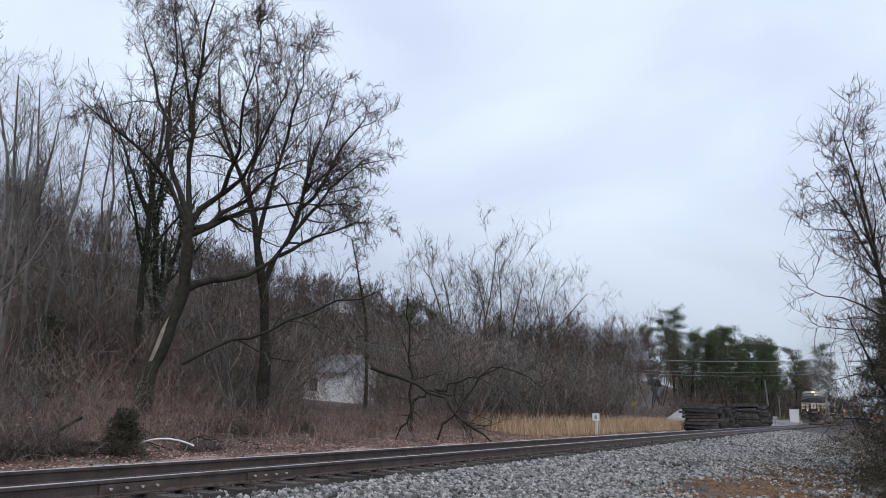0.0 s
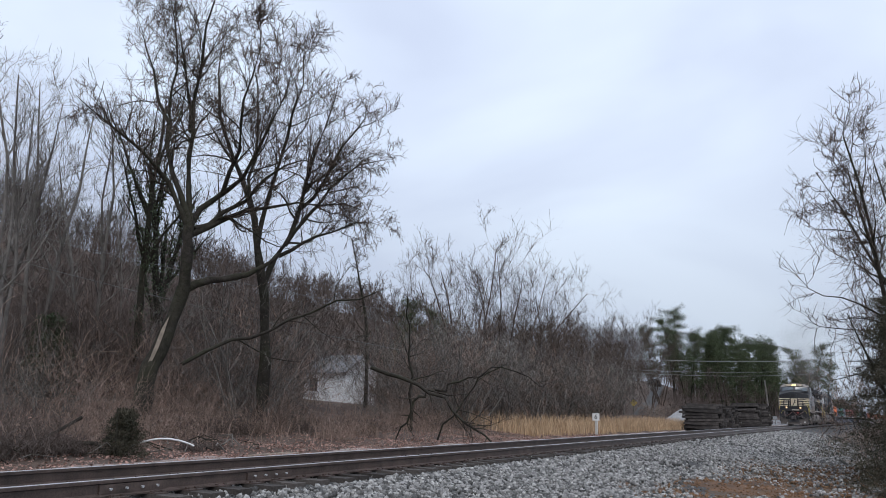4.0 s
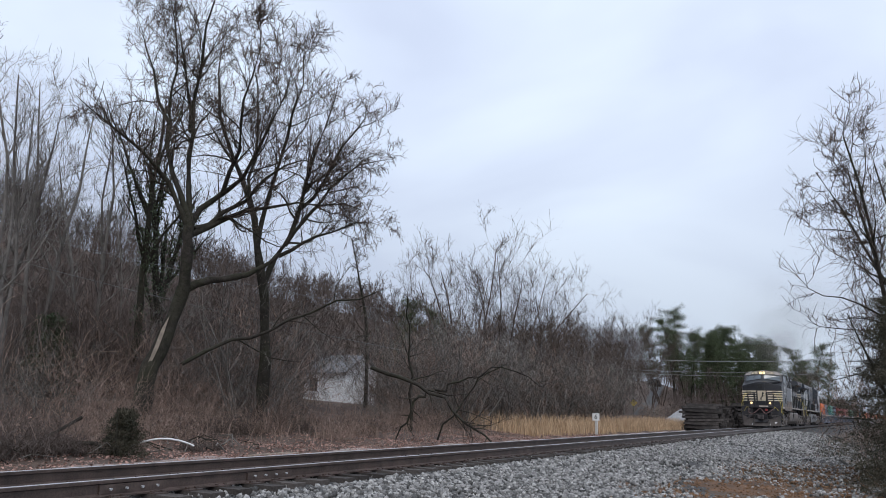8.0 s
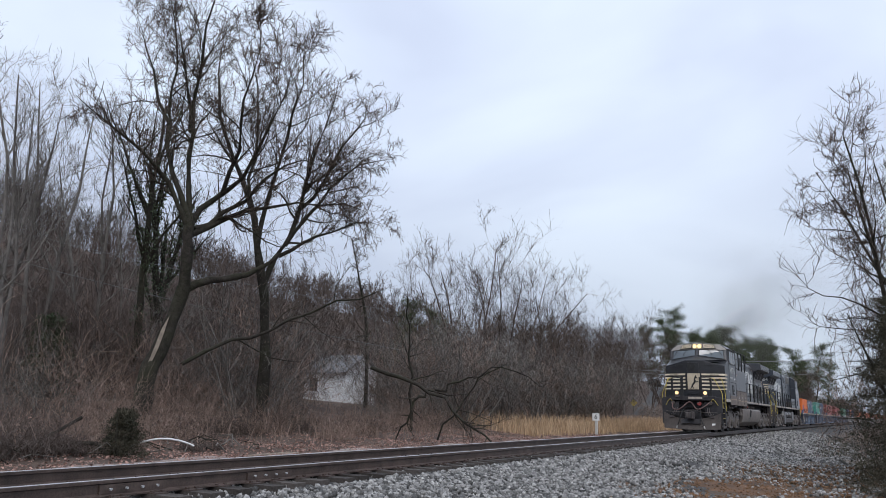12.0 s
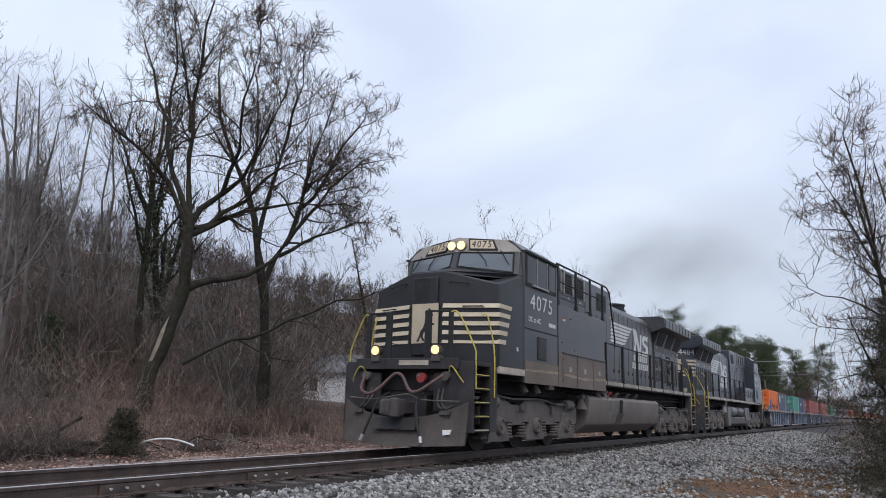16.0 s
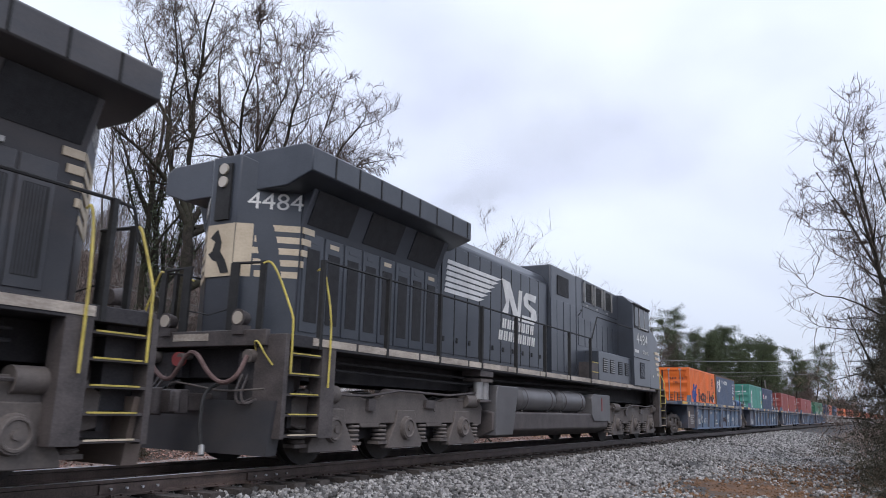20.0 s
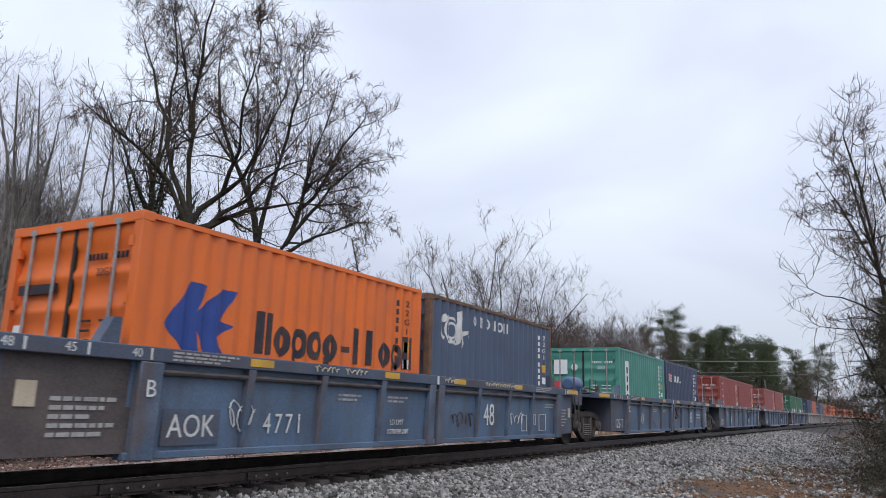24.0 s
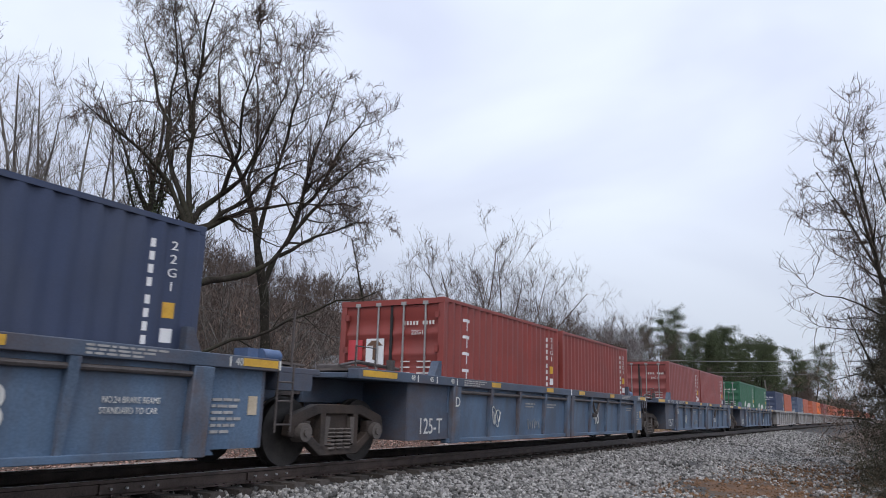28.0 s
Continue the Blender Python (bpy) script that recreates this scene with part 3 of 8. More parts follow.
def bush_mesh(seed, h, w, stems, material, arch=0.5):
    rng = np.random.default_rng(seed)
    a = rng.uniform(0, 6.3, stems)
    r = w * np.sqrt(rng.uniform(0, 1, stems)) * 0.7
    base = np.stack([r * np.cos(a), r * np.sin(a), np.full(stems, -0.15)], 1)
    d = np.stack([rng.normal(size=stems) * 0.55, rng.normal(size=stems) * 0.55, np.ones(stems)], 1)
    hh = h * rng.uniform(0.45, 1.1, stems)
    pts = [base]
    for k in range(5):
        d = d + rng.normal(size=d.shape) * 0.30
        d[:, 2] -= arch * k / 6 * rng.uniform(0, 1, stems)
        d /= np.linalg.norm(d, axis=1, keepdims=True)
        pts.append(pts[-1] + d * (hh / 5)[:, None])
    P = np.stack(pts, 1)
    R = np.linspace(1, 0.35, 6) * rng.uniform(0.003, 0.010, (stems, 1))
    Q, S = sprout(rng, P, R, 10, 0.2, 1.0, (30, 85), (0.15, 0.5), 4, 0.08, 0.34, 0.7, arch * 0.3)
    return raw_mesh("stems", *joined([tubes(P, R, 3), strips(Q, np.maximum(S, 0.0036), rng)]), material, True)


thick = [bush_mesh(100 + i, 3.1, 1.6, 78, (TWIG_RED, TWIG, TWIG_RED, TWIG_GREY, TWIG_RED)[i]) for i in range(5)]
low = [bush_mesh(110 + i, 1.5, 1.4, 90, (TWIG_RED, TWIG, TWIG_RED)[i], 0.9) for i in range(3)]
dusky = [bush_mesh(130 + i, 4.2, 2.3, 230, TWIG_DARK, 0.4) for i in range(2)]
rng = np.random.default_rng(77)


def bush(me, x, y, s, name, label, group):
    ob = new(name, me)
    ob.matrix_world = Matrix.Translation((x, y, float(ground_z(x, y)))) @ Matrix.Rotation(rng.uniform(0, 6.3), 4, "Z") @ Matrix.Scale(s, 4)
    return tagged(ob, label, "bush", group)


for k in range(52):
    x = 7.0 + k * 0.72 + rng.normal() * 0.3
    for d, s in ((9.4, 0.72), (12.2, 1.0), (16.0, 1.3)):
        if abs(x + (d - 9) * 0.5 - (d + 8.1) / 0.763) > 3.6 and rng.uniform() < 0.66 and not (x > 30 and d < 10) and not (x < 17 and d < 10):
            bush(thick[rng.integers(5)], x + (d - 9) * 0.5, d + rng.normal() * 0.7, s * rng.uniform(0.75, 1.2), "thicket", "tangled russet brown bare thicket beside the line", "thickets")
for k in range(44):
    x = 7.2 + k * 0.55 + rng.normal() * 0.3
    bush(low[rng.integers(3)], x, 7.4 + rng.normal() * 0.6 + 0.03 * x, rng.uniform(0.55, 1.0), "bramble", "low tangle of bare brambles beside the line", "brambles")
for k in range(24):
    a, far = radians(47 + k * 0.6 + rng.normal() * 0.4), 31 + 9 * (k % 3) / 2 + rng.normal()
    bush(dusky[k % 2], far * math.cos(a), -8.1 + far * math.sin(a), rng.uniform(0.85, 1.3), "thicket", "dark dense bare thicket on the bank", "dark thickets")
for x, y, s in ((13.0, 8.3, 0.62), (14.3, 7.9, 0.7), (12.2, 8.8, 0.6)):
    bush(thick[2], x, y, s, "thicket", "tangled russet brown bare thicket beside the line", "thickets")
brush = bush_mesh(140, 1.1, 0.8, 130, TWIG_DARK, 1.1)
for x, y, s in ((7.7, 5.9, 0.9), (8.4, 5.7, 1.0), (9.0, 5.8, 0.95), (9.5, 5.7, 0.7), (12.6, 5.6, 0.5), (13.4, 5.7, 0.45)):
    bush(brush, x, y, s, "bramble", "dark dense tangle of dead brambles beside the track", "brambles")
for k in range(7):
    bush(low[1], 7.2 + k * 0.42, 5.6 + rng.normal() * 0.3, rng.uniform(0.4, 0.6), "bramble", "low tangle of bare brambles beside the line", "brambles")
for k in range(26):
    x = 36 + k * 2.5
    if 66 < x < 112:
        continue
    bush(thick[rng.integers(5)], x, 10.8 + rng.uniform(0, 5) + 0.05 * (x - 36), rng.uniform(0.7, 1.1), "thicket", "tangled russet brown bare thicket beside the line", "thickets")


for x, y, s in ((88, 13.4, 0.8), (94, 14.6, 0.9), (98, 16.6, 0.8), (102, 17.0, 0.7), (104, 18.6, 0.75), (108, 19.0, 0.7), (111, 18.0, 0.8), (96, 13.2, 0.7), (106, 15.5, 0.8), (116, 19.0, 0.8), (124, 18.0, 0.9), (132, 20.0, 0.9), (140, 17.0, 0.9)):
    bush(thick[rng.integers(5)], x, y, s, "thicket", "tangled russet brown bare thicket beside the line", "thickets")


# ---------------- ballast, ties, leaf litter ----------------
VERGE = surf("gritty_verge", (0.045, 0.038, 0.032), (0.135, 0.115, 0.095), 7, 0.95, bump=0.9, fine=28, spec=0.15, dirt=(0.13, 0.075, 0.045), dirt_amount=0.9, dirt_scale=(0.35, 0.6, 0.5))
PATCH = surf("bare_orange_dirt", (0.075, 0.05, 0.036), (0.24, 0.13, 0.072), 1.4, 0.95, bump=0.9, fine=26, spec=0.15, dirt=(0.045, 0.038, 0.033), dirt_amount=0.9, dirt_scale=(0.9, 1.6, 1.0))
ribbon("near_verge", -11.0, -4.6, -40, 260, 0.014, VERGE, 220, 14, "gritty brown and grey verge below the ballast")


def bare_patch():
    """The patch where the shoulder's dirt shows through."""
    rng = np.random.default_rng(61)
    n, k = 40, 8
    a = np.linspace(0, 2 * np.pi, n, endpoint=False)
    edge = 1 + 0.16 * np.sin(3 * a + 1) + 0.10 * np.sin(7 * a) + 0.06 * rng.normal(size=n)
    r = np.linspace(0, 1, k)[1:, None] * edge[None]
    x = np.concatenate([[17.2], (17.2 + 3.6 * r * np.cos(a)).ravel()])
    d = np.concatenate([[-5.3], (-5.3 + 1.5 * r * np.sin(a)).ravel()])
    y = d + track_y(x)
    V = np.stack([x, y, ground_z(x, y) + 0.034], 1)
    F = [(0, 1 + j, 1 + (j + 1) % n, 1 + (j + 1) % n) for j in range(n)]
    V, Fq = V, [(1 + i * n + j, 1 + (i + 1) * n + j, 1 + (i + 1) * n + (j + 1) % n, 1 + i * n + (j + 1) % n) for i in range(k - 2) for j in range(n)]
    me = bpy.data.meshes.new("bare_patch")
    me.from_pydata([tuple(p) for p in V], [], [q[:3] for q in F] + Fq)
    me.materials.append(PATCH)
    tagged(new("bare_patch", me), "bare orange brown dirt showing through the shoulder", "ground", kind="structure")


bare_patch()


def scatter_stones(name, label, n, pick, size, material, seed, parent=None, lift=0.0):
    """Broken stones: skewed eight-cornered lumps, each turned its own way."""
    rng = np.random.default_rng(seed)
    x, d = pick(rng, n)
    n = len(x)
    y = d + track_y(x)
    c = np.array([[-1, -1, -1], [1, -1, -1], [1, 1, -1], [-1, 1, -1], [-1, -1, 1], [1, -1, 1], [1, 1, 1], [-1, 1, 1]], float)
    s = size * rng.uniform(0.55, 1.3, (n, 1, 1)) * rng.uniform(0.6, 1.1, (n, 1, 3)) * 0.5
    V = c[None] * s * rng.uniform(0.55, 1.15, (n, 8, 3))
    q = rng.normal(size=(n, 4))
    q /= np.linalg.norm(q, axis=1, keepdims=True)
    w, a, b, e = q.T
    Rm = np.stack([1 - 2 * (b * b + e * e), 2 * (a * b - w * e), 2 * (a * e + w * b), 2 * (a * b + w * e), 1 - 2 * (a * a + e * e), 2 * (b * e - w * a),
                   2 * (a * e - w * b), 2 * (b * e + w * a), 1 - 2 * (a * a + b * b)], 1).reshape(n, 3, 3)
    V = np.einsum("nij,nkj->nki", Rm, V)
    z = ground_z(x, y) + 0.02 + lift + rng.uniform(-0.35, 0.65, n) * size * 0.8
    V += np.stack([x, y, z], 1)[:, None]
    f = np.array([[3, 2, 1, 0], [4, 5, 6, 7], [0, 1, 5, 4], [1, 2, 6, 5], [2, 3, 7, 6], [3, 0, 4, 7]])
    F = (f[None] + (np.arange(n) * 8)[:, None, None]).reshape(-1, 4)
    ob = new(name, raw_mesh(name, V.reshape(-1, 3), F, material))
    return tagged(ob, label, "stones", kind="stuff")


def near_slope(x0, x1, far):
    def pick(rng, n):
        x = rng.uniform(x0, x1, n)
        d = rng.uniform(-far, -1.36, n)
        patch = np.minimum(((x - 17.2) / 3.2) ** 2 + ((d + 5.2) / 1.25) ** 2, ((x - 22.5) / 3.0) ** 2 + ((d + 3.6) / 0.55) ** 2)
        keep = (patch > rng.uniform(0.0, 1.3, n)) & (x > 3.2 + (-1.25 - d) * 2.0) & (d > -4.3 - 0.9 * np.sin(x * 0.7) * np.cos(x * 0.23) - rng.exponential(0.5, n))
        return x[keep], d[keep]
    return pick


def between(rng, n):
    x = rng.uniform(2.5, 34, n)
    return x, rng.uniform(-1.3, 2.4, n)


scatter_stones("ballast_stones", "loose grey crushed stone on the ballast shoulder", 25000, near_slope(3.5, 15, 6.0), 0.066, STONE, 1)
scatter_stones("ballast_stones", "loose grey crushed stone on the ballast shoulder", 23000, near_slope(15, 32, 6.6), 0.074, STONE, 2)
scatter_stones("ballast_stones", "loose grey crushed stone on the ballast shoulder", 16000, near_slope(32, 75, 7.0), 0.105, STONE, 3)
scatter_stones("ballast_stones", "loose grey crushed stone between the ties", 13000, between, 0.060, STONE, 4, lift=-0.022)


def verge_pick(x0, x1, bare=False):
    def pick(rng, n):
        x, d = rng.uniform(x0, x1, n), rng.uniform(-9, -4.2, n)
        patch = ((x - 17.2) / 3.4) ** 2 + ((d + 5.4) / 1.4) ** 2
        keep = (x > 3.2 + (-1.25 - d) * 2.0) & ((patch > rng.uniform(0.3, 1.6, n)) | bare)
        return x[keep], d[keep]
    return pick


scatter_stones("dirt_clods", "brown clods and grit on the verge", 9000, verge_pick(9, 30, True), 0.05, DIRT, 5)
scatter_stones("verge_stones", "scattered grey stones on the verge", 11000, verge_pick(11, 60), 0.07, STONE, 6)


def make_ties():
    rng = np.random.default_rng(12)
    m = M().box(-0.115, 0.115, -1.30, 1.30, -0.36, -0.186)
    me = m.mesh("tie", TIE)
    plate = M().box(-0.10, 0.10, -0.19, 0.17, -0.190, -0.172)
    for sx in (-0.07, 0.07):
        for sy in (-0.105, 0.105):
            plate.box(sx - 0.018, sx + 0.018, sy - 0.02, sy + 0.02, -0.176, -0.150)
    pm = plate.mesh("tie_plate", RAIL)
    rest = M()
    for k in range(560):
        x = -12 + k * 0.52
        if x < 70:
            o = new("tie", me)
            o.parent = TRACK
            o.matrix_world = Matrix.Translation((x, track_y(x) + rng.normal() * 0.025, rng.normal() * 0.004)) @ Matrix.Rotation(rng.normal() * 0.012, 4, "Z")
            if 2 < x < 40:
                for s in (-0.7535, 0.7535):
                    q = new("tie_plate", pm)
                    q.parent = o
                    q.location = (0, s, 0)
        else:
            rest.box(x - 0.115, x + 0.115, track_y(x) - 1.3, track_y(x) + 1.3, -0.34, -0.186)
    o = part("far_ties", rest, TIE, TRACK)
    o["kind"] = "stuff"
    for x0 in (5.5, 7.75):
        b = part("joint_bar", M().box(x0, x0 + 0.9, track_y(x0) - 0.7535 - 0.034, track_y(x0) - 0.7535 - 0.006, -0.150, -0.05), RAIL, TRACK)
        for k in range(4):
            part("bolt", M().cyl((x0 + 0.13 + k * 0.21, track_y(x0) - 0.785, -0.10), (x0 + 0.13 + k * 0.21, track_y(x0) - 0.815, -0.10), 0.016, n=6), RAILTOP, b)


make_ties()


def leaf_litter():
    rng = np.random.default_rng(15)
    n = 26000
    x = rng.uniform(3, 40, n)
    d = 2.6 + rng.gamma(2.0, 1.5, n)
    y = d + track_y(x)
    c = np.stack([x, y, ground_z(x, y) + 0.015 + rng.uniform(0, 0.03, n)], 1)
    a, b = rng.normal(size=(n, 3)) * [1, 1, 0.3], rng.normal(size=(n, 3)) * [1, 1, 0.35]
    a /= np.linalg.norm(a, axis=1, keepdims=True)
    b -= (a * b).sum(1, keepdims=True) * a
    b /= np.linalg.norm(b, axis=1, keepdims=True)
    V, F = blades(c, a, b, rng.uniform(0.018, 0.045, (n, 1)), rng.uniform(0.012, 0.028, (n, 1)))
    tagged(new("leaf_litter", raw_mesh("leaf_litter", V, F, LEAF)), "fallen russet leaves scattered beside the track", "leaves", kind="stuff")


leaf_litter()


def dry_grass(name, label, n, pick, h, seed, material=STRAW):
    rng = np.random.default_rng(seed)
    x, d = pick(rng, n)
    n = len(x)
    y = d + track_y(x)
    base = np.stack([x, y, ground_z(x, y) - 0.03], 1)
    lean = rng.normal(size=(n, 3)) * 0.16
    lean[:, 2] = 1
    hh = h * rng.uniform(0.5, 1.15, (n, 1))
    a = rng.uniform(0, np.pi, n)
    u = np.stack([np.cos(a), np.sin(a), np.zeros(n)], 1) * rng.uniform(0.008, 0.018, (n, 1))
    bend = rng.normal(size=(n, 3)) * 0.12 * hh
    bend[:, 2] = -np.abs(bend[:, 2]) * 0.4
    p1, p2 = base + lean * hh * 0.55, base + lean * hh + bend
    V = np.stack([base - u, base + u, p1 + u * 0.8, p1 - u * 0.8, p2 + u * 0.25, p2 - u * 0.25], 1).reshape(-1, 3)
    i = (np.arange(n) * 6)[:, None]
    F = np.concatenate([i + [0, 1, 2, 3], i + [3, 2, 4, 5]], 0)
    tagged(new(name, raw_mesh(name, V, F, material)), label, "grass", kind="stuff")


dry_grass("dry_grass", "tall straw coloured dead grass beside the track", 8500, lambda r, n: (31.5 + 36 * r.uniform(0, 1, n), 4.6 + r.gamma(2.2, 0.9, n)), 0.72, 21)
dry_grass("dry_grass", "thin straw coloured dead grass among the brambles", 500, lambda r, n: (r.uniform(6, 30, n), r.uniform(5.5, 11, n)), 0.6, 22, TWIG_RED)


# ---------------- cedar, juniper, ivy ----------------
def evergreen(seed, h, w, n, blade, name, label, at, material, low=0.0):
    rng = np.random.default_rng(seed)
    P, R = rise(rng, 2, h, 0.05, 0.06)
    z = rng.uniform(low, 1, n) ** 0.9
    a = rng.uniform(0, 6.3, n)
    r = w * (1 - z * 0.75) * np.sqrt(rng.uniform(0.15, 1, n)) * (1 + 0.35 * np.sin(a * 3 + z * 9) + 0.3 * np.sin(z * 31 + a))
    C = np.stack([r * np.cos(a), r * np.sin(a), z * h], 1)
    V, F = blades(*foliage_clumps(rng, C, blade * 2.0, 14, 0.5), blade, blade * 0.3)
    Q, S = sprout(rng, P, R, 24, 0.08, 0.95, (50, 90), (0.15, w / h * 0.9), 4, 0.1, 0.15, 0.4)
    return plant((raw_mesh("trunk", *joined([tubes(P, R, 6), tubes(Q, S, 4)]), BARK, True), raw_mesh("crown", V, F, material)), name, label, at, 0, 1, "shrub")


evergreen(31, 4.8, 1.7, 6200, 0.032, "cedar", "dull green and brown cedar at the edge of the near strip", (22.5, -9.1), CEDAR)
evergreen(32, 1.9, 1.0, 1900, 0.032, "cedar", "low brownish cedar beside the ballast slope", (18.6, -8.95), CEDAR)
evergreen(33, 0.95, 0.50, 800, 0.026, "juniper", "small dark juniper beside the track", (10.45, 5.25), CEDAR)
evergreen(34, 2.7, 1.0, 500, 0.06, "evergreen_shrub", "small green shrub on the bank", (15.2, 15.6), IVY)


def ivy_trunk(seed, at, h):
    """A forked tree with ivy climbing along its trunk and limbs."""
    rng = np.random.default_rng(seed)
    P, R = rise(rng, 1, h, 0.2, 0.05)
    Q, S = sprout(rng, P, R, 6, 0.35, 0.8, (18, 40), (0.35, 0.6), 6, 0.3, 0.12, 0.7)
    T, U = sprout(rng, Q, S, 9, 0.2, 1.0, (25, 60), (0.3, 0.7), 5, 0.25, 0.18, 0.5)
    W, X = sprout(rng, T, U, 7, 0.1, 1.0, (25, 60), (0.3, 0.7), 3, 0.2, 0.2, 0.7)
    C = []
    for line, n, lo, hi, wide in [(P[0], 120, 0.15, 0.8, 0.12)] + [(q, 34, 0.0, 0.7, 0.07) for q in Q]:
        z = rng.uniform(lo, hi, n) * (len(line) - 1)
        i = np.minimum(z.astype(int), len(line) - 2)
        C.append(line[i] + (line[i + 1] - line[i]) * (z - i)[:, None] + rng.normal(size=(n, 3)) * wide)
    V, F = blades(*foliage_clumps(rng, np.concatenate(C), 0.08, 6, 1.0), 0.05, 0.036)
    t = plant((raw_mesh("trunk", *joined([tubes(P, R, 7), tubes(Q, S, 5), strips(T, np.maximum(U, 0.012), rng), strips(W, np.maximum(X, 0.010), rng)]), BARK, True), raw_mesh("ivy", V, F, IVY)),
              "ivy_clad_tree", "bare forked tree with dark green ivy on its limbs", at, 0, 1)
    t.children[1].name = "ivy"


ivy_trunk(41, (18.4, 15.4), 11.0)
ivy_trunk(42, (20.2, 15.8), 11.5)
ivy_trunk(43, (21.0, 18.2), 9.5)


# ---------------- things beside the line ----------------
POLEWOOD = surf("weathered_pole_wood", (0.11, 0.10, 0.088), (0.22, 0.20, 0.18), 3, 0.9, bump=0.3)
SIDING = surf("white_siding", (0.72, 0.73, 0.74), (0.84, 0.85, 0.86), 2, 0.7, bump=0.05)
SHINGLE = surf("grey_shingles", (0.12, 0.12, 0.125), (0.22, 0.22, 0.225), 5, 0.9, bump=0.3)
CONCRETE = surf("painted_post", (0.42, 0.41, 0.38), (0.60, 0.58, 0.54), 5, 0.8, bump=0.2)
SAND = surf("grey_gravel_heap", (0.20, 0.20, 0.20), (0.36, 0.355, 0.35), 4, 0.95, bump=0.6)
CARPAINT = surf("dark_car_paint", (0.04, 0.045, 0.05), (0.07, 0.075, 0.08), 2, 0.25, bump=0)
WIRE = surf("overhead_cable", (0.10, 0.10, 0.10), (0.2, 0.2, 0.2), 3, 0.6, bump=0)


def milepost(x, y):
    z = float(ground_z(x, y))
    t = thing("milepost", "white milepost with a black numeral beside the track", "sign", at=(x, y, z - 0.2))
    part("post", M().box(-0.05, 0.05, -0.07, 0.07, 0, 0.98), CONCRETE, t, bevel=0.01)
    part("board", M().box(-0.07, -0.05, -0.19, 0.19, 0.92, 1.30), WHITE_BOARD, t, bevel=0.004)
    text("6", 0.36, INKY, t, pose(-0.074, 0.0, 1.11, 0, 0, -90), "numeral")


WHITE_BOARD = surf("white_board", (0.66, 0.66, 0.64), (0.78, 0.78, 0.76), 5, 0.6, bump=0.02)
INKY = surf("black_numeral", (0.012, 0.012, 0.012), (0.022, 0.022, 0.022), 5, 0.6, bump=0)
milepost(39.0, 4.4)


def tie_stack(x0, y0, rows, across, seed):
    """Old ties laid across the line's direction in an untidy stack."""
    rng = np.random.default_rng(seed)
    me = M().box(0, 2.6, 0, 0.225, 0, 0.175).mesh("old_tie", OLD_TIE)
    z0 = float(ground_z(x0 + 1, y0 + 1))
    for r in range(rows):
        for k in range(across):
            if r > rows - 4 and rng.uniform() < 0.3:
                continue
            o = tagged(new("old_tie", me), "dark creosoted timber tie in an untidy stack", "timber", "stacked old ties")
            tip = rng.normal() * 0.02 + (0.03 if r > rows - 3 else 0)
            o.matrix_world = (Matrix.Translation((x0 + k * 0.27 + rng.normal() * 0.02, y0 + rng.normal() * 0.16 + r * 0.02, z0 + r * 0.18))
                              @ Matrix.Rotation(radians(90) + rng.normal() * 0.06, 4, "Z") @ Matrix.Rotation(tip, 4, "Y"))


OLD_TIE = surf("old_creosoted_timber", (0.016, 0.014, 0.014), (0.085, 0.076, 0.07), 3, 0.9, bump=0.5, fine=35, spec=0.2, rand=0.6)
tie_stack(61.0, 1.7, 11, 6, 1)
tie_stack(64.8, 2.0, 12, 5, 2)
tie_stack(68.6, 2.0, 11, 5, 3)
tie_stack(73.5, 2.2, 12, 5, 4)
tie_stack(85.0, 1.5, 15, 5, 5)
tie_stack(92.0, 1.3, 15, 4, 6)


def pole(x, y, h, lean=0.0, arm=False, lamp=False):
    z = float(ground_z(x, y))
    t = thing("utility_pole", "grey wooden utility pole beside the line", "pole", "utility poles", at=(x, y, z - 0.2))
    part("shaft", M().cyl((0, 0, 0), (0, lean, h), 0.16, 0.11, 12), POLEWOOD, t)
    if arm:
        part("crossarm", M().box(-0.06, 0.06, -1.3 + lean, 1.3 + lean, h - 0.5, h - 0.36), POLEWOOD, t)
        for k in (-1.1, -0.4, 0.4, 1.1):
            part("insulator", M().cyl((0, k + lean, h - 0.36), (0, k + lean, h - 0.18), 0.05, n=8), CONCRETE, t)
    if lamp:
        part("lamp_arm", M().tube([(0, lean, h * 0.72), (0.1, 1.2, h * 0.76), (0.1, 2.4, h * 0.77)], 0.04), STEELY, t)
        part("lamp_head", M().box(-0.1, 0.25, 2.3, 3.0, h * 0.755, h * 0.785), STEELY, t)


STEELY = surf("dull_steel", (0.28, 0.28, 0.28), (0.42, 0.42, 0.42), 4, 0.5, metal=0.5, bump=0.05)
pole(105.8, 21.8, 9.0, 0.2, False, True)
pole(125.5, 25.7, 7.6, 0.0, True)
pole(139.2, 6.2, 7.0, 0.5)
pole(147.4, 19.8, 6.2)
pole(71.3, 15.0, 6.4, 0.1)
pole(150.5, 5.6, 4.6, 0.1)


def cable(a, b, sag, r=0.02, n=14):
    a, b = Vector(a), Vector(b)
    pts = []
    for k in range(n + 1):
        s = k / n
        p = a.lerp(b, s)
        p.z -= sag * 4 * s * (1 - s)
        pts.append(p)
    c = part("overhead_cable", M().tube(pts, r, 5), WIRE)
    tagged(c, "sagging overhead cable between poles", "cable", "overhead cables")


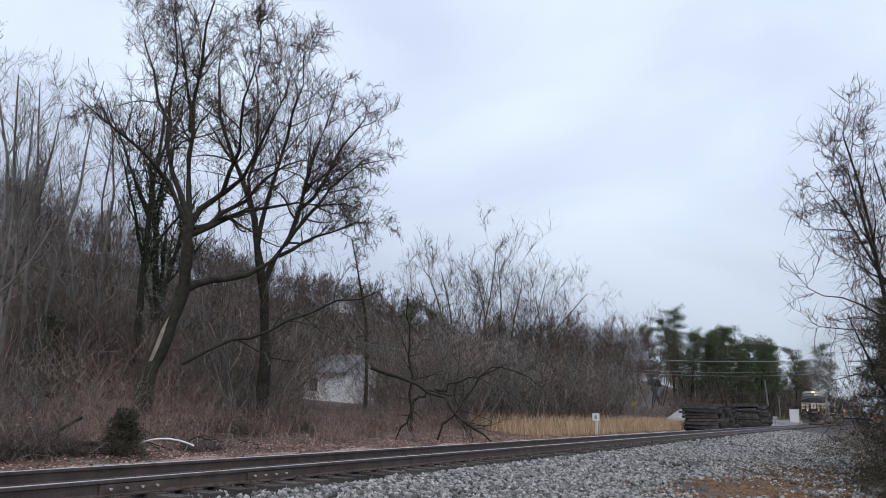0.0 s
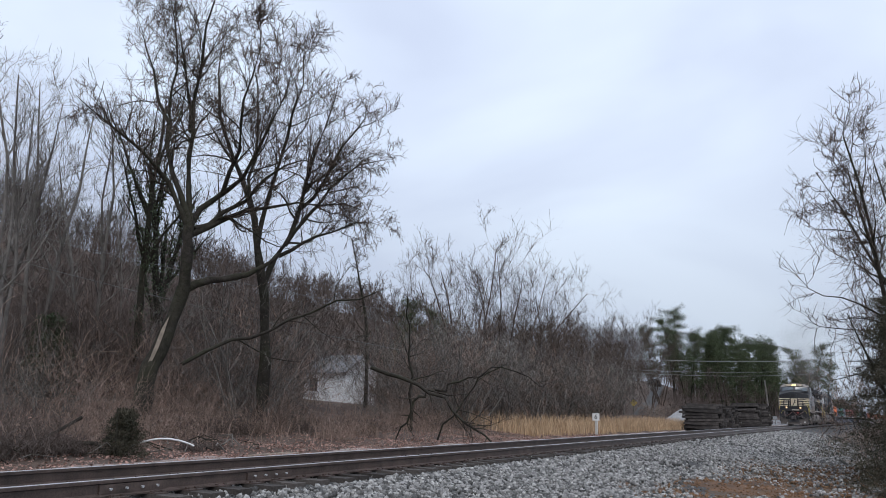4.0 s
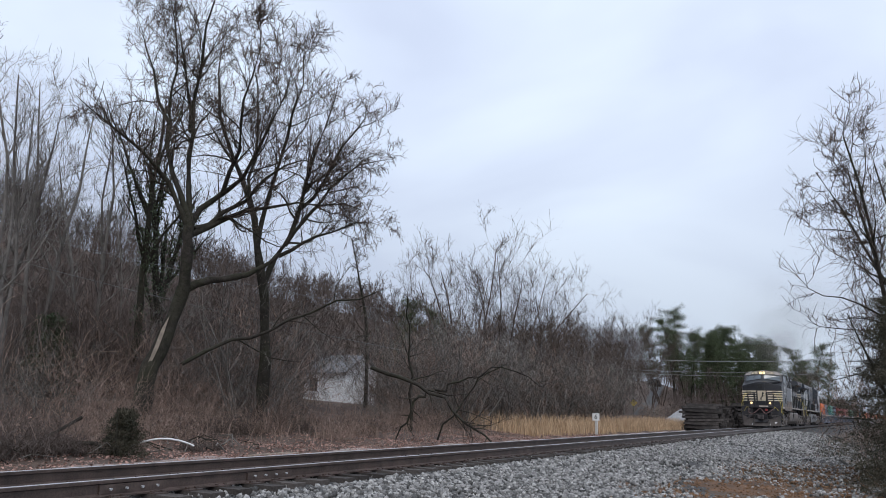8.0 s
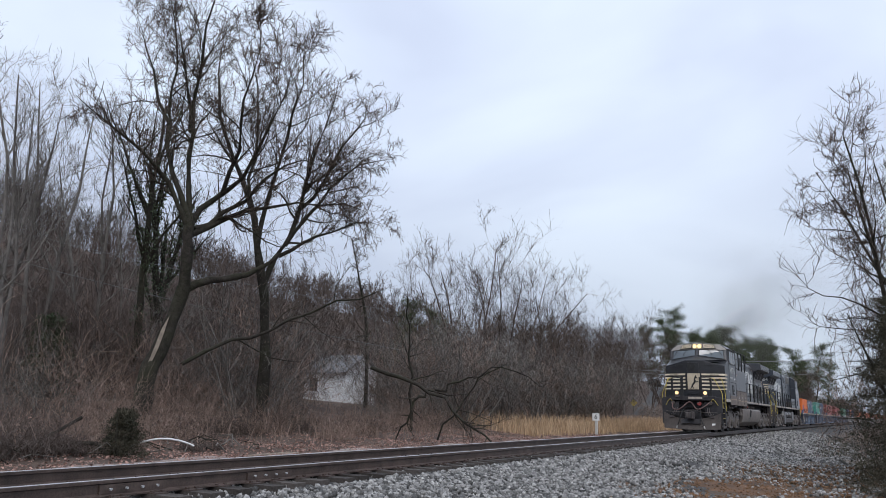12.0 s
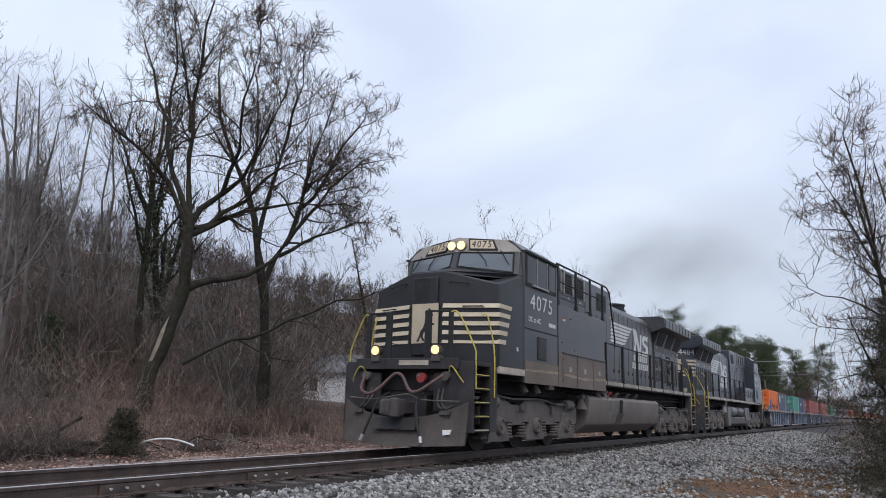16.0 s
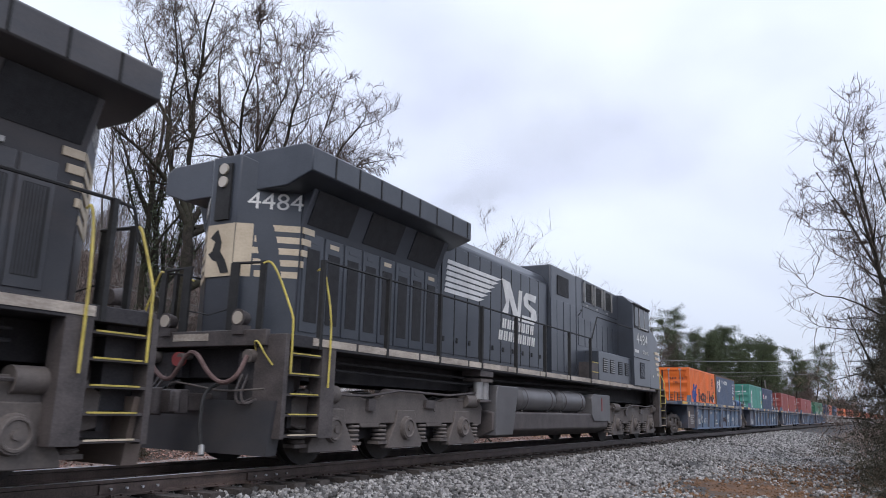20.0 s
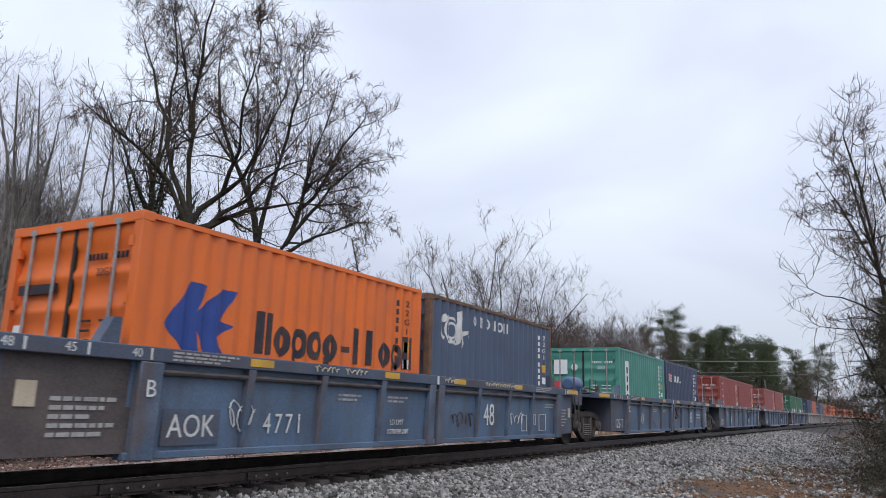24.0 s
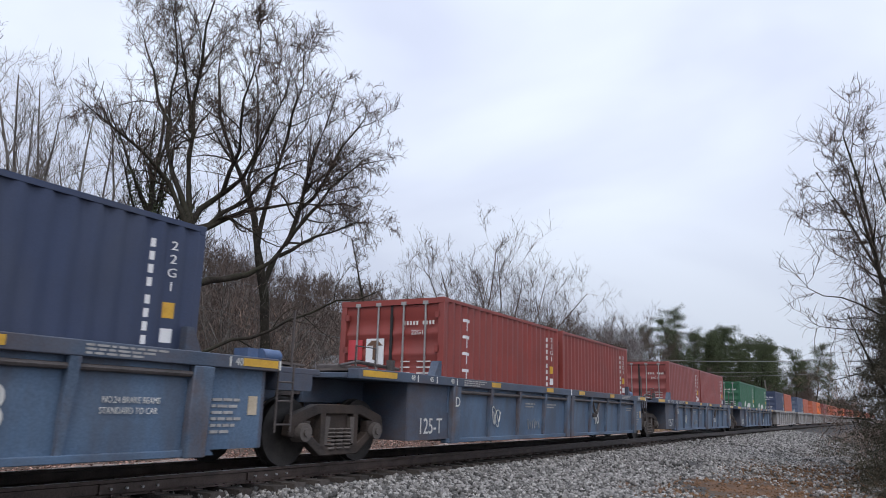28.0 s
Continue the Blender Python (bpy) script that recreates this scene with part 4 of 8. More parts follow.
cable((105.8, 21.9, 8.6), (152.0, -3.0, 11.4), 0.5, 0.05)
cable((105.8, 21.9, 7.0), (152.0, -3.0, 9.6), 0.5, 0.03)
cable((105.8, 21.9, 6.6), (152.0, -3.0, 9.0), 0.6, 0.03)
cable((10.0, 21.7, 6.9), (26.5, 8.8, 3.2), 0.25, 0.012)
cable((10.0, 21.9, 7.9), (26.5, 9.4, 4.9), 0.35, 0.010)


def house(x, y, w, d, h, ridge, turn, label):
    z = float(ground_z(x, y))
    t = thing("house", label, "house", "houses on the slope")
    t.matrix_world = pose(x, y, z - 0.3, 0, 0, turn)
    part("wall", M().box(-w / 2, w / 2, -d / 2, d / 2, 0, h).prism([(-d / 2, h), (d / 2, h), (0, h + ridge)], -w / 2, w / 2, "x"), SIDING, t)
    e = 0.3
    for s in (-1, 1):
        part("roof", M().hexa([(-w / 2 - e, s * (d / 2 + e), h - ridge * e * 2 / d), (w / 2 + e, s * (d / 2 + e), h - ridge * e * 2 / d), (w / 2 + e, 0, h + ridge), (-w / 2 - e, 0, h + ridge),
                               (-w / 2 - e, s * (d / 2 + e), h + 0.12 - ridge * e * 2 / d), (w / 2 + e, s * (d / 2 + e), h + 0.12 - ridge * e * 2 / d), (w / 2 + e, 0, h + ridge + 0.14), (-w / 2 - e, 0, h + ridge + 0.14)]), SHINGLE, t)
        for x0 in (w / 4,):
            f = part("window", M().box(x0 - 0.5, x0 + 0.5, *sorted((s * d / 2, s * (d / 2 + 0.05))), 1.1, 2.2), SIDING, t)
            part("pane", M().box(x0 - 0.42, x0 + 0.42, *sorted((s * d / 2, s * (d / 2 + 0.056))), 1.18, 2.12), DARKPANE, f)


DARKPANE = glassy("house_window_glass", (0.03, 0.035, 0.04))
house(44.6, 25.6, 4.4, 3.1, 2.6, 1.1, 80, "small white house with a grey roof behind the thicket")
house(21.4, 29.6, 2.6, 2.2, 1.5, 0.7, -20, "small pale house on the wooded slope")


def heap(x, y, r, h, seed):
    rng = np.random.default_rng(seed)
    n, k = 26, 9
    V = [(0, 0, h)]
    for i in range(1, k):
        for j in range(n):
            a = 2 * math.pi * j / n
            rr = r * i / (k - 1) * (1 + 0.12 * math.sin(3 * a + seed))
            V.append((rr * math.cos(a), rr * math.sin(a), h * (1 - i / (k - 1)) ** 0.9 + rng.normal() * 0.03 - (0.1 if i == k - 1 else 0)))
    m = M()
    m.v = V
    m.f = [(0, 1 + j, 1 + (j + 1) % n) for j in range(n)] + [(1 + (i - 1) * n + j, 1 + i * n + j, 1 + i * n + (j + 1) % n, 1 + (i - 1) * n + (j + 1) % n) for i in range(1, k - 1) for j in range(n)]
    o = tagged(part("gravel_heap", m, SAND), "heap of pale grey gravel beside the line", "gravel heap", "gravel heaps")
    o.location = (x, y, float(ground_z(x, y)))


heap(73.6, 6.2, 1.4, 1.3, 1)
heap(75.4, 7.6, 1.7, 1.35, 2)


def signal_cabinet(x, y):
    t = thing("signal_cabinet", "white metal equipment cabinet at the crossing", "cabinet", at=(x, y, float(ground_z(x, y)) - 0.05))
    part("body", M().box(-0.7, 0.7, -0.75, 0.75, 0.1, 2.3), WHITE_BOARD, t, bevel=0.03)
    part("roof", M().box(-0.78, 0.78, -0.83, 0.83, 2.3, 2.4), WHITE_BOARD, t)
    part("base", M().box(-0.75, 0.75, -0.8, 0.8, 0, 0.1), CONCRETE, t)
    part("door", M().box(-0.72, -0.69, -0.6, 0.6, 0.2, 2.15), WHITE_BOARD, t)


signal_cabinet(149.6, 3.2)
ribbon("gravel_yard", 4.2, 9.0, 96, 175, 0.03, ASPHALT, 40, 8, "pale grey gravel yard beside the line")
post = thing("small_sign", "small grey sign on a post beside the yard", "sign", at=(119.4, 3.5, float(ground_z(119.4, 3.5)) - 0.1))
part("post", M().box(-0.04, 0.04, -0.04, 0.04, 0, 1.3), POLEWOOD, post)
part("board", M().box(-0.06, -0.04, -0.3, 0.3, 0.85, 1.3), STEELY, post)


def hill_road():
    xs = np.linspace(112, 174, 24)
    V = []
    for x in xs:
        yc = 0.19 * x
        for o in (-1.6, 1.6):
            V.append((x, yc + o, float(ground_z(x, yc)) + 0.10))
    F = [(2 * i, 2 * i + 2, 2 * i + 3, 2 * i + 1) for i in range(len(xs) - 1)]
    tagged(new("road", raw_mesh("road", np.array(V), np.array(F), LANE)), "grey lane climbing into the woods", "road", kind="structure")
    warn = thing("warning_sign", "yellow warning sign on a post beside the lane", "sign", at=(119.0, 23.9, float(ground_z(119.0, 23.9)) - 0.1))
    part("post", M().box(-0.05, 0.05, -0.05, 0.05, 0, 2.2), POLEWOOD, warn)
    part("board", M().prism([(0, 1.3), (0.55, 1.85), (0, 2.4), (-0.55, 1.85)], -0.08, -0.05, "x"), YELLOW_SIGN, warn)


LANE = surf("worn_lane_asphalt", (0.07, 0.07, 0.072), (0.12, 0.12, 0.12), 2, 0.9, bump=0.3, spec=0.25)
YELLOW_SIGN = surf("yellow_sign_paint", (0.62, 0.44, 0.05), (0.74, 0.55, 0.09), 4, 0.5, bump=0.02)
hill_road()


def parked_car(x, y):
    t = thing("car", "dark car on the lane in the woods", "car", at=(x, y, float(ground_z(x, y)) + 0.06))
    t.rotation_euler = (0, radians(-8), radians(172))
    part("body", M().prism([(-2.2, 0.35), (-2.25, 0.75), (-1.5, 0.95), (2.1, 0.98), (2.2, 0.4)], -0.9, 0.9), CARPAINT, t, bevel=0.06)
    part("cabin", M().prism([(-1.2, 0.95), (-0.5, 1.45), (1.2, 1.48), (1.9, 0.98)], -0.78, 0.78), DARKPANE, t, bevel=0.05)
    for wx in (-1.4, 1.4):
        for s in (-1, 1):
            w = part("wheel", M().cyl((wx, s * 0.72, 0.33), (wx, s * 0.92, 0.33), 0.33, n=18), INKY, t)
            part("rim", M().cyl((wx, s * 0.90, 0.33), (wx, s * 0.93, 0.33), 0.2, n=14), STEELY, w)
    for s in (-1, 1):
        part("headlight", M().box(-2.27, -2.2, *sorted((s * 0.5, s * 0.85)), 0.62, 0.76), WHITE_BOARD, t)


parked_car(164.0, 31.4)

# dead wood: a snag, the fallen limbs, sticks and a bent white pipe
plant(tree_meshes(66, 8.8, 0.13, 1, 0.03, (0.10, -0.05), plan=(34, 7, 5), angle=(40, 100), up=-0.05, start=0.3, droop=0.3, reach=0.16, twig_r=0.009), "dead_snag", "broken dead trunk hung with vines", (31.3, 13.9), 0.4)
for k, (pts, r) in enumerate([([(22.17, 7.3, 2.22), (22.36, 5.94, 1.81), (22.43, 4.64, 1.42), (22.31, 4.03, 0.83), (22.28, 3.68, 0.47), (22.4, 3.0, 0.12), (22.6, 2.5, -0.36)], 0.075),
                              ([(22.37, 4.75, 1.48), (23.1, 3.82, 1.86), (23.63, 3.21, 2.22), (24.02, 2.85, 2.44)], 0.045), ([(22.4, 5.1, 1.47), (22.21, 5.42, 1.08), (21.85, 5.95, -0.3)], 0.06),
                              ([(15.0, 8.9, 1.9), (16.36, 8.07, 2.73), (17.61, 6.69, 3.59), (18.45, 5.63, 4.1), (18.91, 5.0, 4.35)], 0.06),
                              ([(25.52, 7.6, -0.3), (25.52, 7.67, 1.55), (25.5, 7.7, 2.66), (25.41, 7.84, 4.02), (25.39, 7.88, 5.18)], 0.07), ([(23.4, 5.2, -0.3), (24.18, 3.92, 1.95), (24.61, 3.01, 2.37), (25.08, 1.99, 1.7)], 0.04)]):
    rb = np.random.default_rng(200 + k)
    P = resample(pts, 10)[None]
    P[:, 1:-1] += rb.normal(size=(1, 8, 3)) * 0.07
    R = np.linspace(r, r * 0.35, 10)[None]
    Q, S = sprout(rb, P, R, 12, 0.25, 1.0, (25, 70), (0.15, 0.4), 5, 0.1, 0.15, 0.5)
    T, U = sprout(rb, Q, S, 7, 0.2, 1.0, (20, 60), (0.3, 0.6), 3, 0.05, 0.15, 0.7)
    f = thing("fallen_limb", "leaning dark fallen limb with bare twigs", "branch", "fallen limbs")
    new("limb", raw_mesh("limb", *joined([tubes(P, R, 7), tubes(Q, S, 4)]), BARK, True)).parent = f
    new("twigs", raw_mesh("twigs", *tubes(T, np.maximum(U, 0.006), 3), TWIG, True)).parent = f


def stick(pts, r, label, material=BARK, name="fallen_branch", category="branch"):
    pts = [(x, y, float(ground_z(x, y)) + h - r * 0.4) for x, y, h in pts]
    tagged(part(name, M().tube(pts, r, 7), material), label, category, "dead wood on the ground")


stick([(78, -4.6, 0.05), (70, -5.3, 0.1), (62, -6.1, 0.08), (56, -6.6, 0.05)], 0.08, "dark fallen branch on the ballast slope")
stick([(36, -6.9, 0.03), (32, -7.2, 0.12), (29, -7.5, 0.04)], 0.05, "dark fallen branch on the verge")
stick([(40, -4.6, 0.03), (37, -5.1, 0.06)], 0.05, "short dark stick on the ballast")
stick([(24, -5.6, 0.02), (21.5, -6.0, 0.05), (20.5, -6.4, 0.03)], 0.03, "thin dark stick on the verge")
stick([(9.35, 5.9, 0.02), (9.75, 5.8, 0.22), (10.1, 5.6, 0.25), (10.25, 5.45, 0.03)], 0.045, "bent fallen log among the brambles", name="fallen_log", category="log")
stick([(9.0, 6.5, 0.0), (9.7, 6.4, 0.35), (10.2, 6.3, 0.7)], 0.035, "leaning dead limb among the brambles")
rb = np.random.default_rng(88)
for k in range(46):
    px, py = rb.uniform(7.2, 10.2) if k < 24 else rb.uniform(11.2, 14.5), rb.uniform(5.0, 6.4)
    a, ln = rb.uniform(0, 6.3), rb.uniform(0.35, 0.9)
    stick([(px, py, 0.02), (px + ln * 0.5 * math.cos(a), py + ln * 0.5 * math.sin(a), rb.uniform(0.03, 0.3)), (px + ln * math.cos(a + 0.4), py + ln * math.sin(a + 0.4), rb.uniform(0.0, 0.25))],
          rb.uniform(0.007, 0.016), "thin grey dead stick in a brush pile", (TWIG_GREY, BARK)[k % 2])
stick([(13.4, 4.6, 0.02), (14.5, 4.3, 0.05), (15.4, 3.9, 0.02)], 0.03, "pale stick on the leaf litter", PALE_WOOD)
arc = [k / 14 for k in range(15)]
pipe = M().tube([(10.95 + 0.9 * q, 5.6 - 0.9 * q, -0.10 + 0.15 * (1 - (2 * q - 1) ** 2) + 0.02 * q) for q in arc], 0.018, 8)
tagged(part("plastic_pipe", pipe, WHITE_BOARD), "bent white plastic pipe among the brambles", "pipe")


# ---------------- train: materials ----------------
# Same black with less dust than the sides; the nose's shade darkens it too.
NOSE_PAINT = surf("cleaner_shaded_black_paint", (0.017, 0.018, 0.021), (0.034, 0.035, 0.040), 1.3, 0.38, bump=0.04, fine=70, spec=0.35, dirt=(0.055, 0.047, 0.040), dirt_amount=0.35, dirt_scale=(0.8, 0.8, 1.6))
PAINT = surf("dusty_black_paint", (0.036, 0.038, 0.043), (0.067, 0.068, 0.074), 1.3, 0.36, bump=0.04, fine=70, spec=0.45, dirt=(0.115, 0.090, 0.073), dirt_amount=0.42, dirt_scale=(0.5, 0.5, 1.6))
PAINT_CLEAN = surf("black_paint", (0.030, 0.036, 0.046), (0.058, 0.066, 0.080), 1.3, 0.30, bump=0.04, fine=70, spec=0.5, dirt=(0.06, 0.058, 0.058), dirt_amount=0.2, dirt_scale=(0.5, 0.5, 1.6))
SKIRT = surf("road_grimed_paint", (0.118, 0.092, 0.075), (0.208, 0.163, 0.132), 1.6, 0.6, bump=0.06, fine=50, dirt=(0.150, 0.112, 0.101), dirt_amount=0.5, dirt_scale=(0.5, 0.5, 3.0))
GRIME = surf("grimy_cast_steel", (0.098, 0.085, 0.077), (0.172, 0.148, 0.133), 1.6, 0.68, bump=0.10, fine=30, spec=0.3, dirt=(0.055, 0.048, 0.045), dirt_amount=0.6, dirt_scale=(2.2, 2.2, 1.2))
# Steel with the deep shade under frame and platform painted into its colour.
SHADOWY = surf("shade_darkened_steel", (0.026, 0.025, 0.028), (0.060, 0.056, 0.057), 3, 0.7, bump=0.1, fine=40, spec=0.25)
RESERVOIR = surf("grey_reservoir_paint", (0.085, 0.083, 0.085), (0.135, 0.130, 0.130), 1.4, 0.42, bump=0.03, fine=60, spec=0.45, dirt=(0.055, 0.050, 0.048), dirt_amount=0.5, dirt_scale=(1.5, 1.5, 3))
PLOW = surf("muddy_plow_steel", (0.050, 0.043, 0.039), (0.125, 0.104, 0.092), 1.2, 0.7, bump=0.12, fine=30, spec=0.3, dirt=(0.030, 0.027, 0.026), dirt_amount=0.7, dirt_scale=(1.5, 1.5, 1.0))
PLATE = surf("lit_number_plate", (0.50, 0.41, 0.28), (0.66, 0.55, 0.40), 5, 0.5, bump=0.02)
GRIME_DARK = surf("oily_dark_steel", (0.046, 0.040, 0.039), (0.112, 0.096, 0.091), 3.5, 0.55, bump=0.2, fine=45, spec=0.35)
TANK = surf("dusty_tank_paint", (0.158, 0.134, 0.117), (0.255, 0.217, 0.190), 1.2, 0.55, bump=0.05, fine=60, dirt=(0.09, 0.078, 0.075), dirt_amount=0.6, dirt_scale=(1.2, 1.2, 0.4))
BROW = surf("dusty_pale_paint", (0.26, 0.235, 0.21), (0.42, 0.385, 0.34), 2, 0.6, bump=0.05)
CREAM = surf("faded_white_stripe", (0.48, 0.395, 0.275), (0.66, 0.565, 0.42), 3, 0.55, bump=0.03, dirt=(0.33, 0.26, 0.19), dirt_amount=0.5)
SILL = surf("scuffed_sill_paint", (0.32, 0.27, 0.22), (0.60, 0.53, 0.44), 2.2, 0.5, bump=0.05, dirt=(0.12, 0.095, 0.08), dirt_amount=0.8, dirt_scale=(1.6, 1.6, 6))
WHITE = surf("white_lettering", (0.58, 0.58, 0.55), (0.76, 0.76, 0.73), 4, 0.5, bump=0.02, dirt=(0.35, 0.33, 0.3), dirt_amount=0.45)
WHITE_CLEAN = surf("clean_white", (0.68, 0.69, 0.69), (0.8, 0.8, 0.8), 4, 0.5, bump=0.02)
YELLOW = surf("safety_yellow", (0.46, 0.36, 0.06), (0.68, 0.56, 0.14), 6, 0.5, bump=0.05, dirt=(0.12, 0.09, 0.05), dirt_amount=0.6, dirt_scale=(4, 4, 4))
AMBER = surf("amber_reflector", (0.62, 0.34, 0.03), (0.78, 0.46, 0.06), 6, 0.4, bump=0.03, dirt=(0.2, 0.13, 0.06), dirt_amount=0.5)
BLACK = surf("black_rubber", (0.012, 0.012, 0.012), (0.03, 0.03, 0.03), 5, 0.7, bump=0.1)
MESHY = surf("dark_louvre", (0.012, 0.012, 0.013), (0.028, 0.028, 0.03), 8, 0.7, bump=0.4, fine=90)
STEEL = surf("galvanised_steel", (0.30, 0.30, 0.30), (0.46, 0.46, 0.45), 5, 0.45, metal=0.6, bump=0.1, dirt=(0.2, 0.15, 0.1), dirt_amount=0.4)
DUST = surf("tan_road_dust", (0.20, 0.150, 0.110), (0.44, 0.335, 0.235), 2.5, 0.6, bump=0.04, fine=30, dirt=(0.15, 0.112, 0.09), dirt_amount=0.85, dirt_scale=(2.5, 2.5, 14))
FADED = surf("faded_sticker", (0.26, 0.20, 0.155), (0.40, 0.32, 0.25), 9, 0.6, bump=0.03)
FUEL = surf("fuel_stained_paint", (0.050, 0.043, 0.038), (0.105, 0.090, 0.078), 2.5, 0.42, bump=0.04, fine=50)
TREAD = surf("wheel_steel", (0.022, 0.020, 0.019), (0.060, 0.054, 0.050), 4, 0.55, metal=0.2, bump=0.1)
HOSE = surf("dusty_red_hose", (0.10, 0.06, 0.055), (0.17, 0.11, 0.10), 5, 0.8, bump=0.1)
RED = surf("red_cap", (0.22, 0.03, 0.03), (0.30, 0.05, 0.045), 5, 0.6)
RUST = surf("rusted_steel", (0.10, 0.055, 0.035), (0.22, 0.13, 0.085), 4, 0.85, bump=0.3)
GLASS = glassy("cab_window_glass", (0.012, 0.014, 0.016), 0.15)
GLASS.node_tree.nodes["Principled BSDF"].inputs["Specular IOR Level"].default_value = 0.3
SCREEN = glassy("windshield_glass", (0.11, 0.13, 0.145), 0.08)
HEADLAMP = lamp_glow("headlamp_lens", (1.0, 0.72, 0.27), 1.9)
DITCH = lamp_glow("ditch_lamp_lens", (1.0, 0.66, 0.30), 1.15)
UNLIT = glassy("unlit_lamp_lens", (0.45, 0.40, 0.33), 0.2)


def out(side, y, t=0.0):
    return side * (y + t)


def bend(pts, k=5):
    """A smooth line through the points."""
    p = [Vector(q) for q in pts]
    p = [p[0] * 2 - p[1]] + p + [p[-1] * 2 - p[-2]]
    got = []
    for i in range(1, len(p) - 2):
        a, b, c, d = p[i - 1:i + 3]
        for j in range(k):
            t = j / k
            got.append(0.5 * ((2 * b) + (c - a) * t + (2 * a - 5 * b + 4 * c - d) * t * t + (3 * b - a - 3 * c + d) * t ** 3))
    return got + [p[-2]]


def slab(m, side, x0, x1, z0, z1, y, t=0.004):
    """A thin plate on a vertical side face at distance y."""
    a, b = sorted((side * (y - 0.02), side * (y + t)))
    return m.box(x0, x1, a, b, z0, z1)


# ---------------- locomotive ----------------
def truck_side(m, side):
    """Cast side frame of a three-axle truck, with pedestal legs."""
    a, b = sorted((side * 1.16, side * 1.30))
    m.prism([(-2.88, 0.58), (-2.90, 0.92), (-2.60, 1.08), (-1.55, 1.06), (-1.20, 0.98), (-0.80, 0.98), (-0.50, 1.15), (0.50, 1.15), (0.80, 0.98), (1.20, 0.98), (1.55, 1.06), (2.60, 1.08), (2.90, 0.92), (2.88, 0.58),
             (2.62, 0.52), (2.50, 0.60), (-2.50, 0.60), (-2.62, 0.52)], a, b)
    for ax in (-2.0, 0.0, 2.0):
        m.prism([(ax - 0.27, 0.82), (ax - 0.32, 0.60), (ax - 0.44, 0.42), (ax - 0.50, 0.34), (ax - 0.52, 0.21), (ax + 0.52, 0.21), (ax + 0.50, 0.34), (ax + 0.44, 0.42), (ax + 0.32, 0.60), (ax + 0.27, 0.82)], *sorted((side * 1.17, side * 1.335)))
    for q in (-1.0, 1.0):
        m.prism([(q - 0.30, 0.62), (q - 0.24, 0.54), (q + 0.24, 0.54), (q + 0.30, 0.62)], a, b)
        m.cyl((q, side * 1.28, 0.86), (q, side * 1.31, 0.86), 0.07, n=12)


def loco_truck(parent, u, wheels):
    # The two long side plates are dark sheets standing for shade round the wheels.
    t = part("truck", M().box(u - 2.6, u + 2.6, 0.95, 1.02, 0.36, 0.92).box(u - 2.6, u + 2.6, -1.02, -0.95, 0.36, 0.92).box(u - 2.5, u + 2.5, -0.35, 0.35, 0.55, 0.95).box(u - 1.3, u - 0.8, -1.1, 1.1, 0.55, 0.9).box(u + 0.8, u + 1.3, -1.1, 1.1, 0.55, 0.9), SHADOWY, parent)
    for side in (-1, 1):
        m = M()
        truck_side(m, side)
        m.v = [(x + u, y, z) for x, y, z in m.v]
        part("side_frame", m, GRIME, t, bevel=0.02)
        for ax in (-2.0, 0.0, 2.0):
            j = M().cyl((u + ax, side * 1.32, 0.53), (u + ax, side * 1.40, 0.53), 0.20, 0.18, 18)
            j.ring((u + ax, side * 1.40, 0.53), (0, 1, 0), 0.145, 0.022, 18)
            j.cyl((u + ax, side * 1.40, 0.53), (u + ax, side * 1.425, 0.53), 0.05, n=8)
            part("journal_box", j, GRIME, t)
            for s in (-1, 1):
                sp = M()
                for k in range(4):
                    sp.ring((u + ax + s * 0.63, side * 1.21, 0.36 + k * 0.066), (0, 0, 1), 0.10, 0.026, 14, 5)
                sp.box(u + ax + s * 0.63 - 0.14, u + ax + s * 0.63 + 0.14, *sorted((side * 1.10, side * 1.30)), 0.28, 0.33)
                part("coil_spring", sp, GRIME, t)
        for ax, w in ((-2.35, 0.5), (2.2, 0.55)):
            part("brake_cylinder", M().cyl((u + ax - w / 2, side * 1.28, 1.02), (u + ax + w / 2, side * 1.28, 1.02), 0.135, n=14)
                 .cyl((u + ax + w / 2, side * 1.28, 1.02), (u + ax + w / 2 + 0.25, side * 1.28, 1.02), 0.03), GRIME, t)
        part("brake_rigging", M().tube([(u - 2.5, side * 1.36, 1.18), (u - 1.4, side * 1.36, 1.1), (u + 0.3, side * 1.36, 1.13), (u + 1.2, side * 1.36, 1.02), (u + 2.6, side * 1.36, 1.02)], 0.022, 6)
             .box(u - 0.9, u - 0.6, *sorted((side * 1.3, side * 1.36)), 0.86, 1.0).box(u + 0.95, u + 1.15, *sorted((side * 1.3, side * 1.36)), 0.8, 0.98), GRIME_DARK, t)
    for ax in (-2.0, 0.0, 2.0):
        w = M().cyl((0, -0.95, 0), (0, 0.95, 0), 0.09, n=10)
        for s in (-1, 1):
            w.cyl((0, s * 0.70, 0), (0, s * 0.83, 0), 0.53, n=30)
            w.cyl((0, s * 0.66, 0), (0, s * 0.70, 0), 0.555, n=30)
            w.cyl((0, s * 0.83, 0), (0, s * 0.86, 0), 0.2, n=14)
        o = part("wheelset", w, TREAD, t)
        o.location = (u + ax, 0, 0.53)
        wheels.append((o, u + ax, 0.53))


